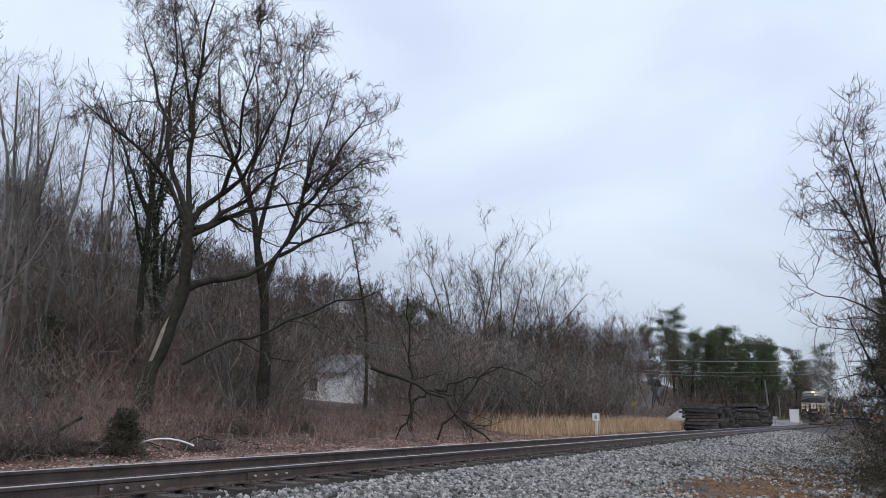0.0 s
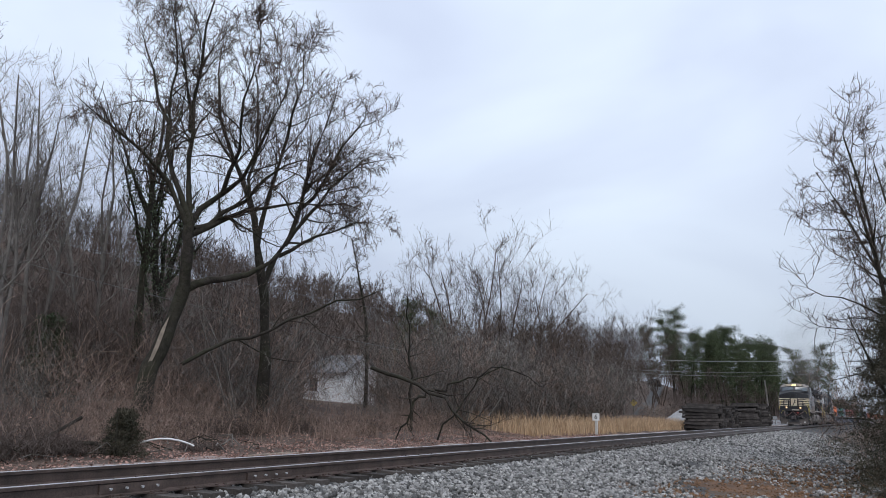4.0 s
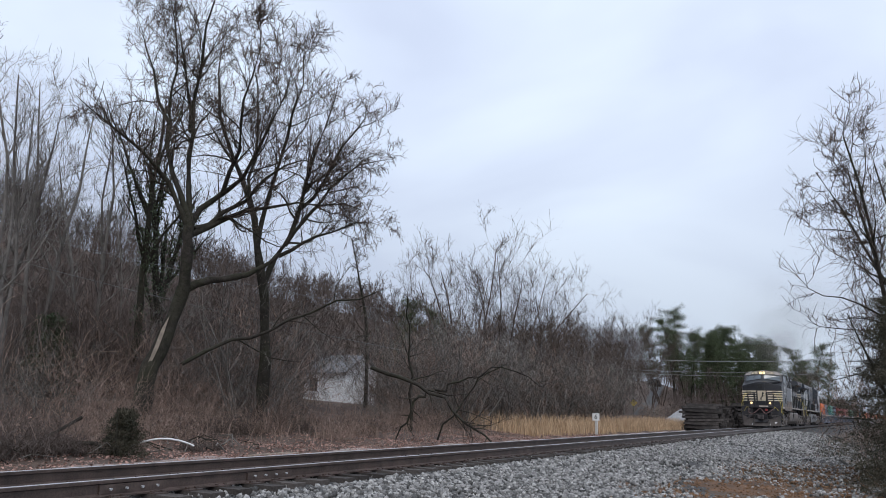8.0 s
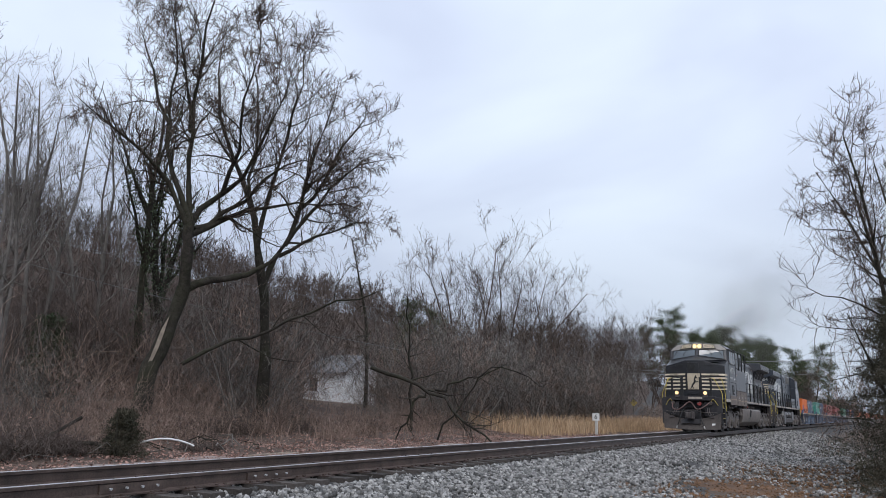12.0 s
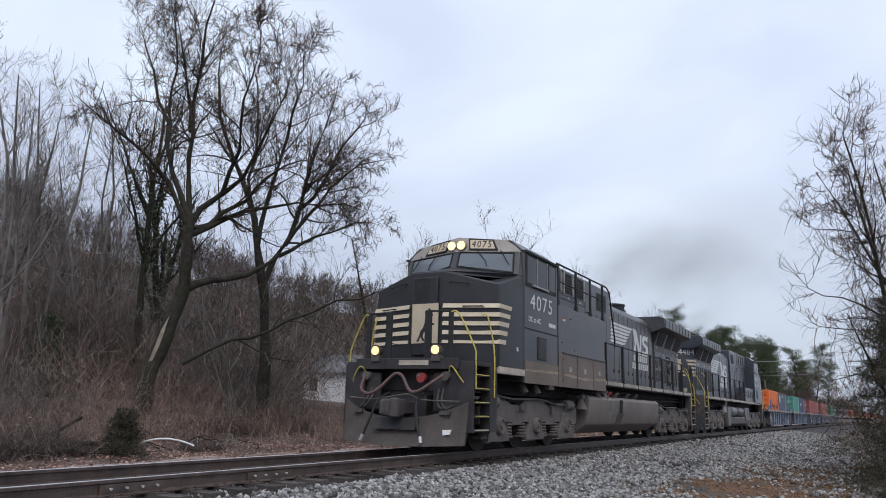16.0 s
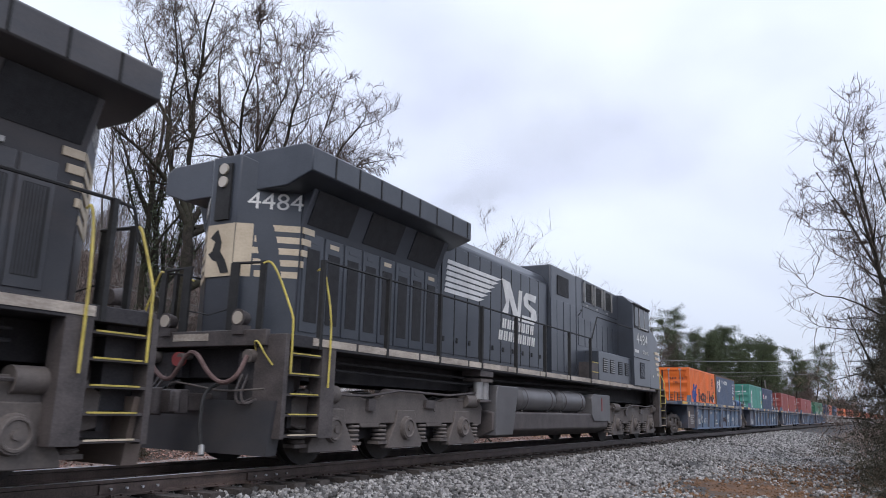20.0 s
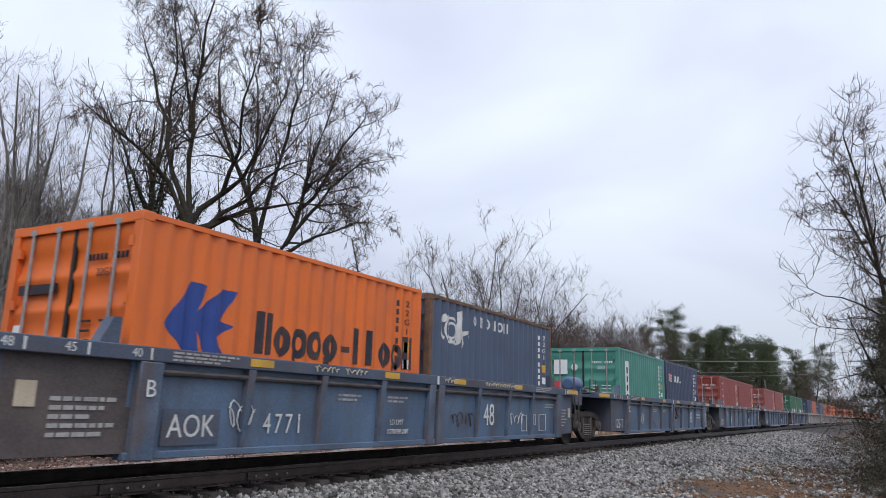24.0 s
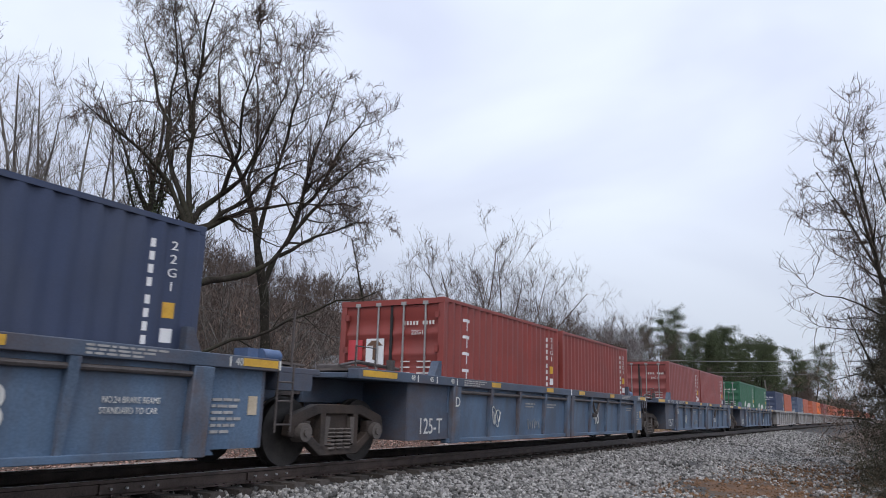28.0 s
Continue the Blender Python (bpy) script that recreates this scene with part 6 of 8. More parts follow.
            for x0, x1, panes in ((16.94, 17.42, ((2.10, 2.54), (2.62, 3.06))), (17.46, 18.06, ((2.14, 2.54), (2.70, 3.10))), (18.10, 18.66, ((2.08, 3.00),)),
                                  (19.52, 19.84, ((2.06, 2.98),)), (19.88, 20.26, ((2.02, 2.98),)), (20.30, 20.70, ((2.02, 2.96),))):
                d = P("hood_door", slab(M(), s, x0, x1, 1.9, 3.24, 1.002, 0.014), paint, bevel=0.006)
                for z0, z1 in panes:
                    f = P("door_screen", slab(M(), s, x0 + 0.06, x1 - 0.06, z0, z1, 1.014, 0.005), BLACK, d)
                    w = x1 - x0 - 0.12
                    for k in range(int(w / 0.035)):
                        P("screen_bar", slab(M(), s, x0 + 0.07 + k * 0.035, x0 + 0.083 + k * 0.035, z0 + 0.01, z1 - 0.01, 1.018, 0.006), paint, f)
            # Flat black plate on the closed hood stands for shade inside the open bay.
            P("open_bay", slab(M(), s, 18.70, 19.48, 2.0, 3.18, 1.0, 0.006), BLACK)
            P("bay_frame", slab(slab(slab(M(), s, 18.68, 18.74, 1.95, 3.24, 1.002, 0.02), s, 19.44, 19.50, 1.95, 3.24, 1.002, 0.02), s, 18.68, 19.50, 3.18, 3.24, 1.002, 0.022), paint)
            P("blower_motor", M().cyl((19.08, s * 1.0, 2.72), (19.08, s * 1.09, 2.72), 0.20, 0.17, 18).cyl((19.08, s * 1.08, 2.72), (19.08, s * 1.14, 2.72), 0.07, n=12).box(18.9, 19.3, *sorted((s * 1.0, s * 1.07)), 2.14, 2.42), GRIME_DARK, bevel=0.01)
            for x0, w, z in ((17.06, 0.2, 3.42), (18.48, 0.14, 3.34), (18.86, 0.44, 3.05), (19.95, 0.16, 3.30)):
                P("maker_plate", slab(M(), s, x0, x0 + w, z - 0.03, z + 0.03, 1.026, 0.004), FADED)
    # hood end: a narrow face between two slanting panels
    end = P("hood_end", M().loft([(21.0, -1.0, 1.78), (21.0, 1.0, 1.78), (21.58, 0.25, 1.78), (21.58, -0.25, 1.78)], [(21.0, -1.0, 4.12), (21.0, 1.0, 4.12), (21.62, 0.28, 4.5), (21.62, -0.28, 4.5)]), bevel=0.02)

    def slant(s, a, b, z0, z1, lift=0.008):
        """A flat plate on a slanting panel, between the shares a and b of its width."""
        def at(q, z, o):
            f = (z - 1.78) / 2.7
            return (21.58 + 0.04 * f - (0.58 + 0.04 * f) * q + 0.79 * o, s * (0.25 + 0.03 * f + (0.75 - 0.03 * f) * q + 0.61 * o), z)
        return M().hexa([at(a, z0, lift), at(b, z0, lift), at(b, z0, -0.02), at(a, z0, -0.02), at(a, z1, lift), at(b, z1, lift), at(b, z1, -0.02), at(a, z1, -0.02)])
    for k in range(5):
        z1 = 3.44 - k * 0.172
        for s in (-1, 1):
            P("end_stripe", slant(s, 0.27 + 0.03 * abs(k - 2), 0.985, z1 - 0.095, z1), stripe, end)
            if k < 4:
                P("end_stripe", slab(M(), s, 20.72 + 0.07 * k, 20.98, z1 - 0.095, z1, 1.004, 0.02), stripe, end)
    for s in (-1, 1):
        P("end_panel", slant(s, 0.01, 0.275, 2.655, 3.44, 0.0075), stripe, end)
    P("end_panel", M().box(21.55, 21.612, -0.26, 0.26, 2.655, 3.44), stripe, end, "pale painted panel with a dark emblem")
    P("emblem", M().prism([(0.22, 2.70), (0.12, 2.90), (0.02, 3.02), (0.03, 3.16), (-0.06, 3.36), (-0.14, 3.30), (-0.20, 3.24), (-0.10, 3.18), (-0.14, 3.04), (-0.22, 3.0), (-0.12, 2.90), (-0.04, 2.88), (0.06, 2.70)], 21.60, 21.62, "x"), BLACK, end)
    for s in (-1, 1):
        text(number, 0.36, white, end, pose(21.262, s * 0.706, 3.78, 0, 0, math.degrees(math.atan2(-0.73 * s, 0.60)) + (0 if s < 0 else 180)), "end_number", squeeze=1.15)
        P("end_headlamp", M().cyl((21.60, 0.0, 4.18 + 0.1 * s), (21.68, 0.0, 4.18 + 0.1 * s), 0.085, n=16), UNLIT, end)
    P("end_lamp_box", M().box(21.5, 21.65, -0.14, 0.14, 3.5, 4.36), BLACK, end)

    # fuel tank; one flank smooth, the other with air reservoirs
    P("fuel_tank", M().prism([(-1.37, 0.53), (-1.48, 0.84), (-1.50, 1.24), (-1.40, 1.32), (0.9, 1.32), (0.9, 0.9), (1.45, 0.82), (1.45, 0.45), (1.1, 0.28), (-1.0, 0.28)], 7.62, 15.3, "x"), tank, bevel=0.03)
    stain = lambda x0, x1, z0, x2, x3, z1, o: [(x0, -1.48 - (z0 - 0.84) * 0.05 - o if z0 >= 0.84 else -1.37 - (z0 - 0.53) * 0.355 - o, z0), (x1, -1.48 - (z0 - 0.84) * 0.05 - o if z0 >= 0.84 else -1.37 - (z0 - 0.53) * 0.355 - o, z0),
                                               (x3, -1.48 - (z1 - 0.84) * 0.05 - o, z1), (x2, -1.48 - (z1 - 0.84) * 0.05 - o, z1)]
    for x0, x1, z0, x2, x3, z1 in ((10.26, 10.92, 0.845, 10.42, 10.72, 1.23), (10.30, 10.86, 0.56, 10.26, 10.92, 0.84), (9.42, 9.62, 0.92, 9.46, 9.58, 1.20)):
        P("fuel_stain", M().loft(stain(x0, x1, z0, x2, x3, z1, -0.01), stain(x0, x1, z0, x2, x3, z1, 0.004)), FUEL if lit else tank, label="dark fuel stain")
    P("fuel_filler", M().box(10.50, 10.63, -1.53, -1.44, 0.86, 1.26), BLACK, bevel=0.01)
    P("filler_pipe", M().cyl((10.56, -1.50, 0.90), (10.56, -1.54, 1.24), 0.035, n=10), SHADOWY)
    for x, c in ((8.85, GRIME), (9.32, GRIME_DARK), (9.68, RED), (10.4, GRIME), (11.6, GRIME_DARK), (12.6, GRIME_DARK)):
        P("tank_fitting", M().box(x - 0.07, x + 0.07, -1.40, -1.28, 1.30, 1.42).cyl((x, -1.38, 1.40), (x + 0.05, -1.46, 1.46), 0.045, n=10), c, bevel=0.008)
    for x0, x1 in ((9.55, 11.5), (11.75, 13.95)):
        m = M().cyl((x0 + 0.12, 1.22, 1.12), (x1 - 0.12, 1.22, 1.12), 0.27, n=24).cyl((x0, 1.22, 1.12), (x0 + 0.12, 1.22, 1.12), 0.16, 0.27, 24).cyl((x1 - 0.12, 1.22, 1.12), (x1, 1.22, 1.12), 0.27, 0.16, 24)
        r = P("air_reservoir", m, RESERVOIR)
        for x in (x0 + 0.35, x1 - 0.35):
            P("strap", M().ring((x, 1.22, 1.12), (1, 0, 0), 0.272, 0.012, 24, 4).box(x - 0.04, x + 0.04, 1.1, 1.35, 0.78, 0.88), GRIME_DARK, r)
    P("tank_box", M().prism([(7.45, 0.62), (7.45, 1.36), (8.95, 1.36), (9.1, 1.25), (9.1, 0.80), (8.9, 0.62)], 0.9, 1.48), RESERVOIR, bevel=0.02)
    P("tank_box", M().prism([(14.1, 1.36), (15.15, 1.36), (15.22, 1.2), (15.26, 0.35), (14.4, 0.35)], 0.9, 1.49), RESERVOIR, bevel=0.02)
    P("tank_mark", slab(M(), 1, 8.2, 8.26, 0.9, 1.26, 1.482, 0.006), RED)
    cage = P("air_filter", M().box(15.42, 16.0, 1.08, 1.50, 1.50, 1.66).box(15.46, 15.96, 1.12, 1.48, 1.00, 1.05), GRIME_DARK, bevel=0.01)
    for x in (15.58, 15.84):
        P("filter_bowl", M().cyl((x, 1.36, 1.06), (x, 1.36, 1.42), 0.105, n=14), STEEL, cage)
    P("filter_band", M().box(15.45, 15.97, 1.10, 1.50, 1.40, 1.46), GRIME, cage)
    P("bell", M().cyl((7.42, -1.30, 1.22), (7.42, -1.30, 0.98), 0.07, 0.17, 16).cyl((7.42, -1.30, 0.98), (7.42, -1.30, 0.94), 0.17, 0.19, 16).box(7.3, 7.54, -1.4, -1.2, 1.22, 1.32), GRIME)
    P("sand_pipe_box", M().box(4.45, 4.75, -1.57, -1.45, 1.36, 1.62), GRIME_DARK)
    for x in (3.35, 4.1, 8.6, 9.3):
        P("cable_fitting", M().cyl((x, -1.35, 1.45), (x, -1.42, 1.25), 0.06, 0.09, 10), GRIME)

    loco_truck(loco, 4.2, wheels)
    loco_truck(loco, 18.42, wheels)

    # long side handrails
    for s in (-1, 1):
        x0 = 8.95 if s < 0 else 9.1
        hr = P("handrail", M().tube([(x0, s * 1.50, 2.88), (21.05, s * 1.50, 2.88)] + ([(21.3, s * 1.5, 2.85), (21.38, s * 1.5, 2.5)] if s < 0 else []), 0.02), BLACK)
        if s > 0:
            P("handrail", M().tube([(9.1, 1.5, 2.88), (8.6, 1.5, 3.55), (4.8, 1.5, 3.6)], 0.02), BLACK, hr)
        n = 8
        for k in range(n):
            x = x0 + 0.15 + k * (20.9 - x0) / (n - 1)
            P("stanchion", M().box(x - 0.03, x + 0.03, *sorted((s * 1.47, s * 1.54)), 1.62, 2.89), BLACK, hr)

    # end platforms, steps, handrails, pilots
    for e in (0, 1):
        X = (lambda x: x) if e == 0 else (lambda x: 22.35 - x)
        B = lambda m, x0, x1, y0, y1, z0, z1: m.box(min(X(x0), X(x1)), max(X(x0), X(x1)), y0, y1, z0, z1)
        edge = 0.62
        # The lead's front platform gets the steel darkened in place of shade.
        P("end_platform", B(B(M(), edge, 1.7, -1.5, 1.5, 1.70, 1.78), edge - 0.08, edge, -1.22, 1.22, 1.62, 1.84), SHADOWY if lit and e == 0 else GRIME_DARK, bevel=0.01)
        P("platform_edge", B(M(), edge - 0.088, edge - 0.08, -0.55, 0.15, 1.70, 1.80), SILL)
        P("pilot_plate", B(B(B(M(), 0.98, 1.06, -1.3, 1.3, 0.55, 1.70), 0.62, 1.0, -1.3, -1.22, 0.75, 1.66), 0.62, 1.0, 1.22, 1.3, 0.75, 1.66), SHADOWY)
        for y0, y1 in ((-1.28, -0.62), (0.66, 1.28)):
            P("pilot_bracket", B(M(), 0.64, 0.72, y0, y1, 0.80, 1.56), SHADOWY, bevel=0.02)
        if e == 0:
            n, rows = 25, 7
            sheet = []
            for off in (0.0, 0.07):
                for i in range(n):
                    y = -1.42 + 2.84 * i / (n - 1)
                    a = abs(y) / 1.42
                    top, foot, wide = 0.66 + 0.34 * a ** 2.2, 0.13 + 0.05 * a * a, 0.80 + 0.20 * a
                    for j in range(rows):
                        f = j / (rows - 1)
                        yy = y * (wide + (1.02 - wide) * f)
                        sheet.append((0.10 + 0.36 * a ** 1.6 + 0.26 * math.sin(1.45 * f) * (1 - 0.55 * a) + off, yy, foot + (top - foot) * f))
            k2 = n * rows
            fs = []
            for i in range(n - 1):
                for j in range(rows - 1):
                    q = i * rows + j
                    fs += [(q, q + rows, q + rows + 1, q + 1), (k2 + q, k2 + q + 1, k2 + q + rows + 1, k2 + q + rows)]
                fs += [(i * rows, k2 + i * rows, k2 + (i + 1) * rows, (i + 1) * rows), (i * rows + rows - 1, (i + 1) * rows + rows - 1, k2 + (i + 1) * rows + rows - 1, k2 + i * rows + rows - 1)]
            for j in range(rows - 1):
                fs += [(j, j + 1, k2 + j + 1, k2 + j), ((n - 1) * rows + j, k2 + (n - 1) * rows + j, k2 + (n - 1) * rows + j + 1, (n - 1) * rows + j + 1)]
            P("plow_blade", M().add(sheet, fs), PLOW, label="dusty curved steel plow")
            P("plow_slot", M().hexa([(0.20, -0.48, 0.44), (0.17, 0.48, 0.44), (0.3, 0.48, 0.44), (0.3, -0.48, 0.44), (0.30, -0.48, 0.66), (0.27, 0.48, 0.66), (0.4, 0.48, 0.66), (0.4, -0.48, 0.66)]), SHADOWY)
            for y0 in (-1.02, 1.02):
                P("plow_mark", M().hexa([(0.395, y0 - 0.11, 0.74), (0.395, y0 + 0.11, 0.74), (0.5, y0 + 0.11, 0.74), (0.5, y0 - 0.11, 0.74), (0.40, y0 - 0.11, 0.82), (0.40, y0 + 0.11, 0.82), (0.5, y0 + 0.11, 0.82), (0.5, y0 - 0.11, 0.82)]), GRIME_DARK)
            P("plow_sticker", M().hexa([(0.350, -1.02, 0.36), (0.385, -1.15, 0.38), (0.44, -1.15, 0.38), (0.41, -1.02, 0.36), (0.375, -1.00, 0.46), (0.415, -1.17, 0.47), (0.46, -1.17, 0.47), (0.44, -1.00, 0.46)]), white)
        else:
            P("pilot_skirt", M().hexa([(X(0.75), -1.35, 0.2), (X(0.55), -1.35, 0.2), (X(0.55), 1.35, 0.2), (X(0.75), 1.35, 0.2), (X(0.75), -1.45, 0.9), (X(0.55), -1.45, 0.9), (X(0.55), 1.45, 0.9), (X(0.75), 1.45, 0.9)]), skirt)
        knuckle = B(B(M(), 0.2, 0.9, -0.13, 0.13, 0.74, 0.98), 0.02, 0.26, -0.20, 0.20, 0.70, 1.02)
        knuckle.cyl((X(-0.02), -0.15, 0.68), (X(-0.02), -0.15, 1.04), 0.10, n=14).cyl((X(0.05), 0.17, 0.72), (X(0.05), 0.17, 1.0), 0.07, n=12)
        P("coupler", knuckle, GRIME_DARK, bevel=0.02)
        P("coupler_pocket", B(B(M(), 0.72, 0.98, -0.42, 0.42, 0.60, 1.12), 0.70, 0.95, -0.9, -0.5, 1.2, 1.5), SHADOWY)
        P("uncoupling_lever", M().tube(bend([(X(0.5), -1.3, 1.0), (X(0.42), -0.5, 1.02), (X(0.35), -0.2, 1.12), (X(0.42), 0.6, 1.02), (X(0.5), 1.3, 1.05)]), 0.014), GRIME)
        for s, x in ((-1, 0), (1, 1)):
            P("brake_hose", M().tube(bend([(X(0.62), s * 0.42, 1.15), (X(0.30), s * 0.46, 0.98), (X(0.16), s * 0.55, 0.62), (X(0.10), s * 0.68, 0.26)]), 0.026, 7), BLACK)
            P("hose_coupling", M().cyl((X(0.12), s * 0.66, 0.32), (X(0.09), s * 0.70, 0.20), 0.04, n=10), STEEL)
            for k in range(2):
                P("air_hose", M().tube(bend([(X(0.66), s * (0.75 + 0.1 * k), 1.25), (X(0.50), s * (0.80 + 0.1 * k), 1.0), (X(0.47), s * (0.90 + 0.1 * k), 0.86), (X(0.62), s * (0.98 + 0.1 * k), 0.92)]), 0.02, 6), GRIME_DARK)
        P("mu_cable", M().tube(bend([(X(0.50), 0.95, 1.48), (X(0.36), 0.93, 1.22), (X(0.33), 0.72, 1.12), (X(0.33), 0.45, 1.24), (X(0.36), 0.15, 1.5), (X(0.36), -0.05, 1.48), (X(0.33), -0.25, 1.2), (X(0.33), -0.45, 1.18), (X(0.38), -0.75, 1.36), (X(0.52), -0.9, 1.5)]), 0.032, 8), HOSE)
        for y0, r0 in ((0.95, 0.09), (-0.95, 0.09), (-0.35, 0.05)):
            P("receptacle", M().cyl((X(0.72), y0, 1.5), (X(0.50), y0, 1.48), r0, n=12), GRIME)
        P("red_cap", M().cyl((X(0.6), -0.4, 1.45), (X(0.5), -0.4, 1.45), 0.10, n=14), RED)
        for s in (-1, 1):
            P("ditch_light_housing", M().cyl((X(0.50), s * 0.72, 2.0), (X(0.66), s * 0.72, 2.0), 0.125, 0.09, n=16).box(min(X(0.5), X(0.66)), max(X(0.5), X(0.66)), *sorted((s * 0.62, s * 0.82)), 1.78, 1.9), GRIME_DARK)
            P("ditch_light", M().cyl((X(0.485), s * 0.72, 2.0), (X(0.51), s * 0.72, 2.0), 0.090, n=16), DITCH if (lit and e == 0) else UNLIT)
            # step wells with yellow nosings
            # Front steps of the lead: shade put into the colour here too.
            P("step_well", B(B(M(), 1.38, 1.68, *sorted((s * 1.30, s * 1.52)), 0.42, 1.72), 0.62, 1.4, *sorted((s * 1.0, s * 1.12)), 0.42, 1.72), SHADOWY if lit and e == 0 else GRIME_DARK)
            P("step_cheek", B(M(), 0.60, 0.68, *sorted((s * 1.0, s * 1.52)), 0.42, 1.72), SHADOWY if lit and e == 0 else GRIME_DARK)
            for k in range(5):
                z = 0.47 + k * 0.265
                P("step", B(M(), 0.68, 1.38, *sorted((s * 1.1, s * 1.51)), z - 0.03, z), GRIME_DARK)
                P("step_nosing", B(M(), 0.76, 1.33, *sorted((s * 1.505, s * 1.522)), z - 0.010, z + 0.008), YELLOW if k else CREAM, label="yellow step edge")
            # yellow grab rails beside the steps
            P("step_rail", M().tube(bend([(X(0.62), s * 1.0, 2.76), (X(0.65), s * 1.10, 2.77), (X(0.68), s * 1.24, 2.58), (X(0.71), s * 1.49, 2.06), (X(0.72), s * 1.52, 1.85), (X(0.72), s * 1.53, 1.25)]), 0.016), YELLOW)
            P("step_rail", M().tube(bend([(X(1.45), s * 1.28, 2.78), (X(1.46), s * 1.36, 2.79), (X(1.47), s * 1.44, 2.60), (X(1.50), s * 1.54, 2.0), (X(1.50), s * 1.55, 1.1)]), 0.016), YELLOW)
            P("end_rail_post", B(M(), 0.62, 0.66, *sorted((s * 0.94, s * 1.04)), 1.78, 2.8), BLACK)
            P("end_rail_panel", B(M(), 0.60, 0.64, *sorted((s * 0.40, s * 0.55)), 1.84, 2.80), BLACK)
            P("loop_rail", M().tube(bend([(X(0.60), s * 1.00, 1.56), (X(0.53), s * 1.04, 1.66), (X(0.51), s * 1.12, 1.66), (X(0.53), s * 1.24, 1.50), (X(0.60), s * 1.32, 1.36)]), 0.013), YELLOW)
        for s in (-1, 1):
            P("end_rail", M().tube([(X(0.64), s * 1.0, 2.78), (X(0.64), s * 0.4, 2.80)], 0.022), BLACK)
        P("end_chain", M().tube([(X(0.64), -0.4, 2.15), (X(0.64), 0, 2.08), (X(0.64), 0.4, 2.15)], 0.01), BLACK)
    return loco, wheels


# ---------------- shipping containers ----------------
def corrugated(m, x0, x1, y, z0, z1, depth=0.036, pitch=0.276):
    n = int((x1 - x0) / pitch)
    pts = [(x0, y)]
    q = (x1 - x0) / n
    for k in range(n):
        a = x0 + k * q
        pts += [(a + 0.15 * q, y), (a + 0.40 * q, y - math.copysign(depth, y)), (a + 0.65 * q, y - math.copysign(depth, y)), (a + 0.90 * q, y)]
    pts.append((x1, y))
    m.add([(a, b, z0) for a, b in pts] + [(a, b, z1) for a, b in pts], [(i, i + 1, i + 1 + len(pts), i + len(pts)) for i in range(len(pts) - 1)])
    return m


def container(paint, label, marks=None, detail=True, rods=STEEL, post=None):
    c = thing("shipping_container", label, "container", "shipping containers of the train")
    L, H, W = 6.058, 2.591, 1.219
    P = lambda name, m, mat=paint, parent=c, lab="", bevel=0.0: part(name, m, mat, parent, lab, bevel)
    for s in (-1, 1):
        P("side_panel", corrugated(M(), 0.10, L - 0.10, s * (W - 0.006), 0.13, H - 0.06))
        P("top_rail", M().box(0.08, L - 0.08, *sorted((s * (W - 0.06), s * W)), H - 0.075, H - 0.012), post or paint)
        P("bottom_rail", M().box(0.08, L - 0.08, *sorted((s * (W - 0.05), s * W)), 0.0, 0.15))
        for x0, x1 in ((0.0, 0.10), (L - 0.10, L)):
            P("corner_post", M().box(x0, x1, *sorted((s * (W - 0.13), s * W)), 0.11, H - 0.11), post or paint, bevel=0.006)
            for z0, z1 in ((0.0, 0.118), (H - 0.118, H)):
                P("corner_casting", M().box(x0 - (0.0 if x0 else 0.004), x1 + (0.07 if not x0 else 0.004), *sorted((s * (W - 0.16), s * (W + 0.003))), z0, z1), post or paint, bevel=0.012)
    P("roof", M().box(0.05, L - 0.05, -W + 0.05, W - 0.05, H - 0.05, H - 0.02))
    P("floor", M().box(0.05, L - 0.05, -W + 0.04, W - 0.04, 0.05, 0.14), GRIME_DARK)
    P("end_wall", M().box(L - 0.06, L - 0.02, -W + 0.1, W - 0.1, 0.1, H - 0.1))
    P("door_header", M().box(0.0, 0.07, -W + 0.1, W - 0.1, H - 0.12, H - 0.01))
    P("door_sill", M().box(0.0, 0.07, -W + 0.1, W - 0.1, 0.0, 0.14))
    for s in (-1, 1):
        m = M()
        zs, k = [(0.15, 0.045)], 0
        edges = np.linspace(0.30, H - 0.28, 6)
        for a, b in zip(edges, edges[1:]):
            zs += [(a + 0.03, 0.045), (a + 0.10, 0.085), (b - 0.10, 0.085), (b - 0.03, 0.045)]
        zs.append((H - 0.13, 0.045))
        y0, y1 = sorted((s * 0.015, s * (W - 0.115)))
        m.add([(x, y0, z) for z, x in zs] + [(x, y1, z) for z, x in zs], [(i, i + 1, i + 1 + len(zs), i + len(zs)) for i in range(len(zs) - 1)])
        m.box(0.05, 0.10, y0, y1, 0.15, 0.16)
        d = P("door", m)
        P("door_gasket", M().box(0.035, 0.06, *sorted((s * 0.0, s * 0.03)), 0.15, H - 0.12), BLACK, d)
        if detail:
            for y in (0.30, 0.80):
                P("lock_rod", M().cyl((0.012, s * y, 0.08), (0.012, s * y, H - 0.06), 0.021, n=8).box(-0.005, 0.04, s * y - 0.06, s * y + 0.06, 0.1, 0.16).box(-0.005, 0.04, s * y - 0.06, s * y + 0.06, H - 0.13, H - 0.06), rods, d)
                P("door_handle", M().box(0.0, 0.02, *sorted((s * y, s * (y - 0.26))), 1.02, 1.06), rods, d)
            for z in (0.35, 1.0, 1.6, 2.25):
                P("hinge", M().box(0.0, 0.045, *sorted((s * (W - 0.2), s * (W - 0.09))), z - 0.06, z + 0.06), paint, d)
    if marks:
        marks(c)
    return c


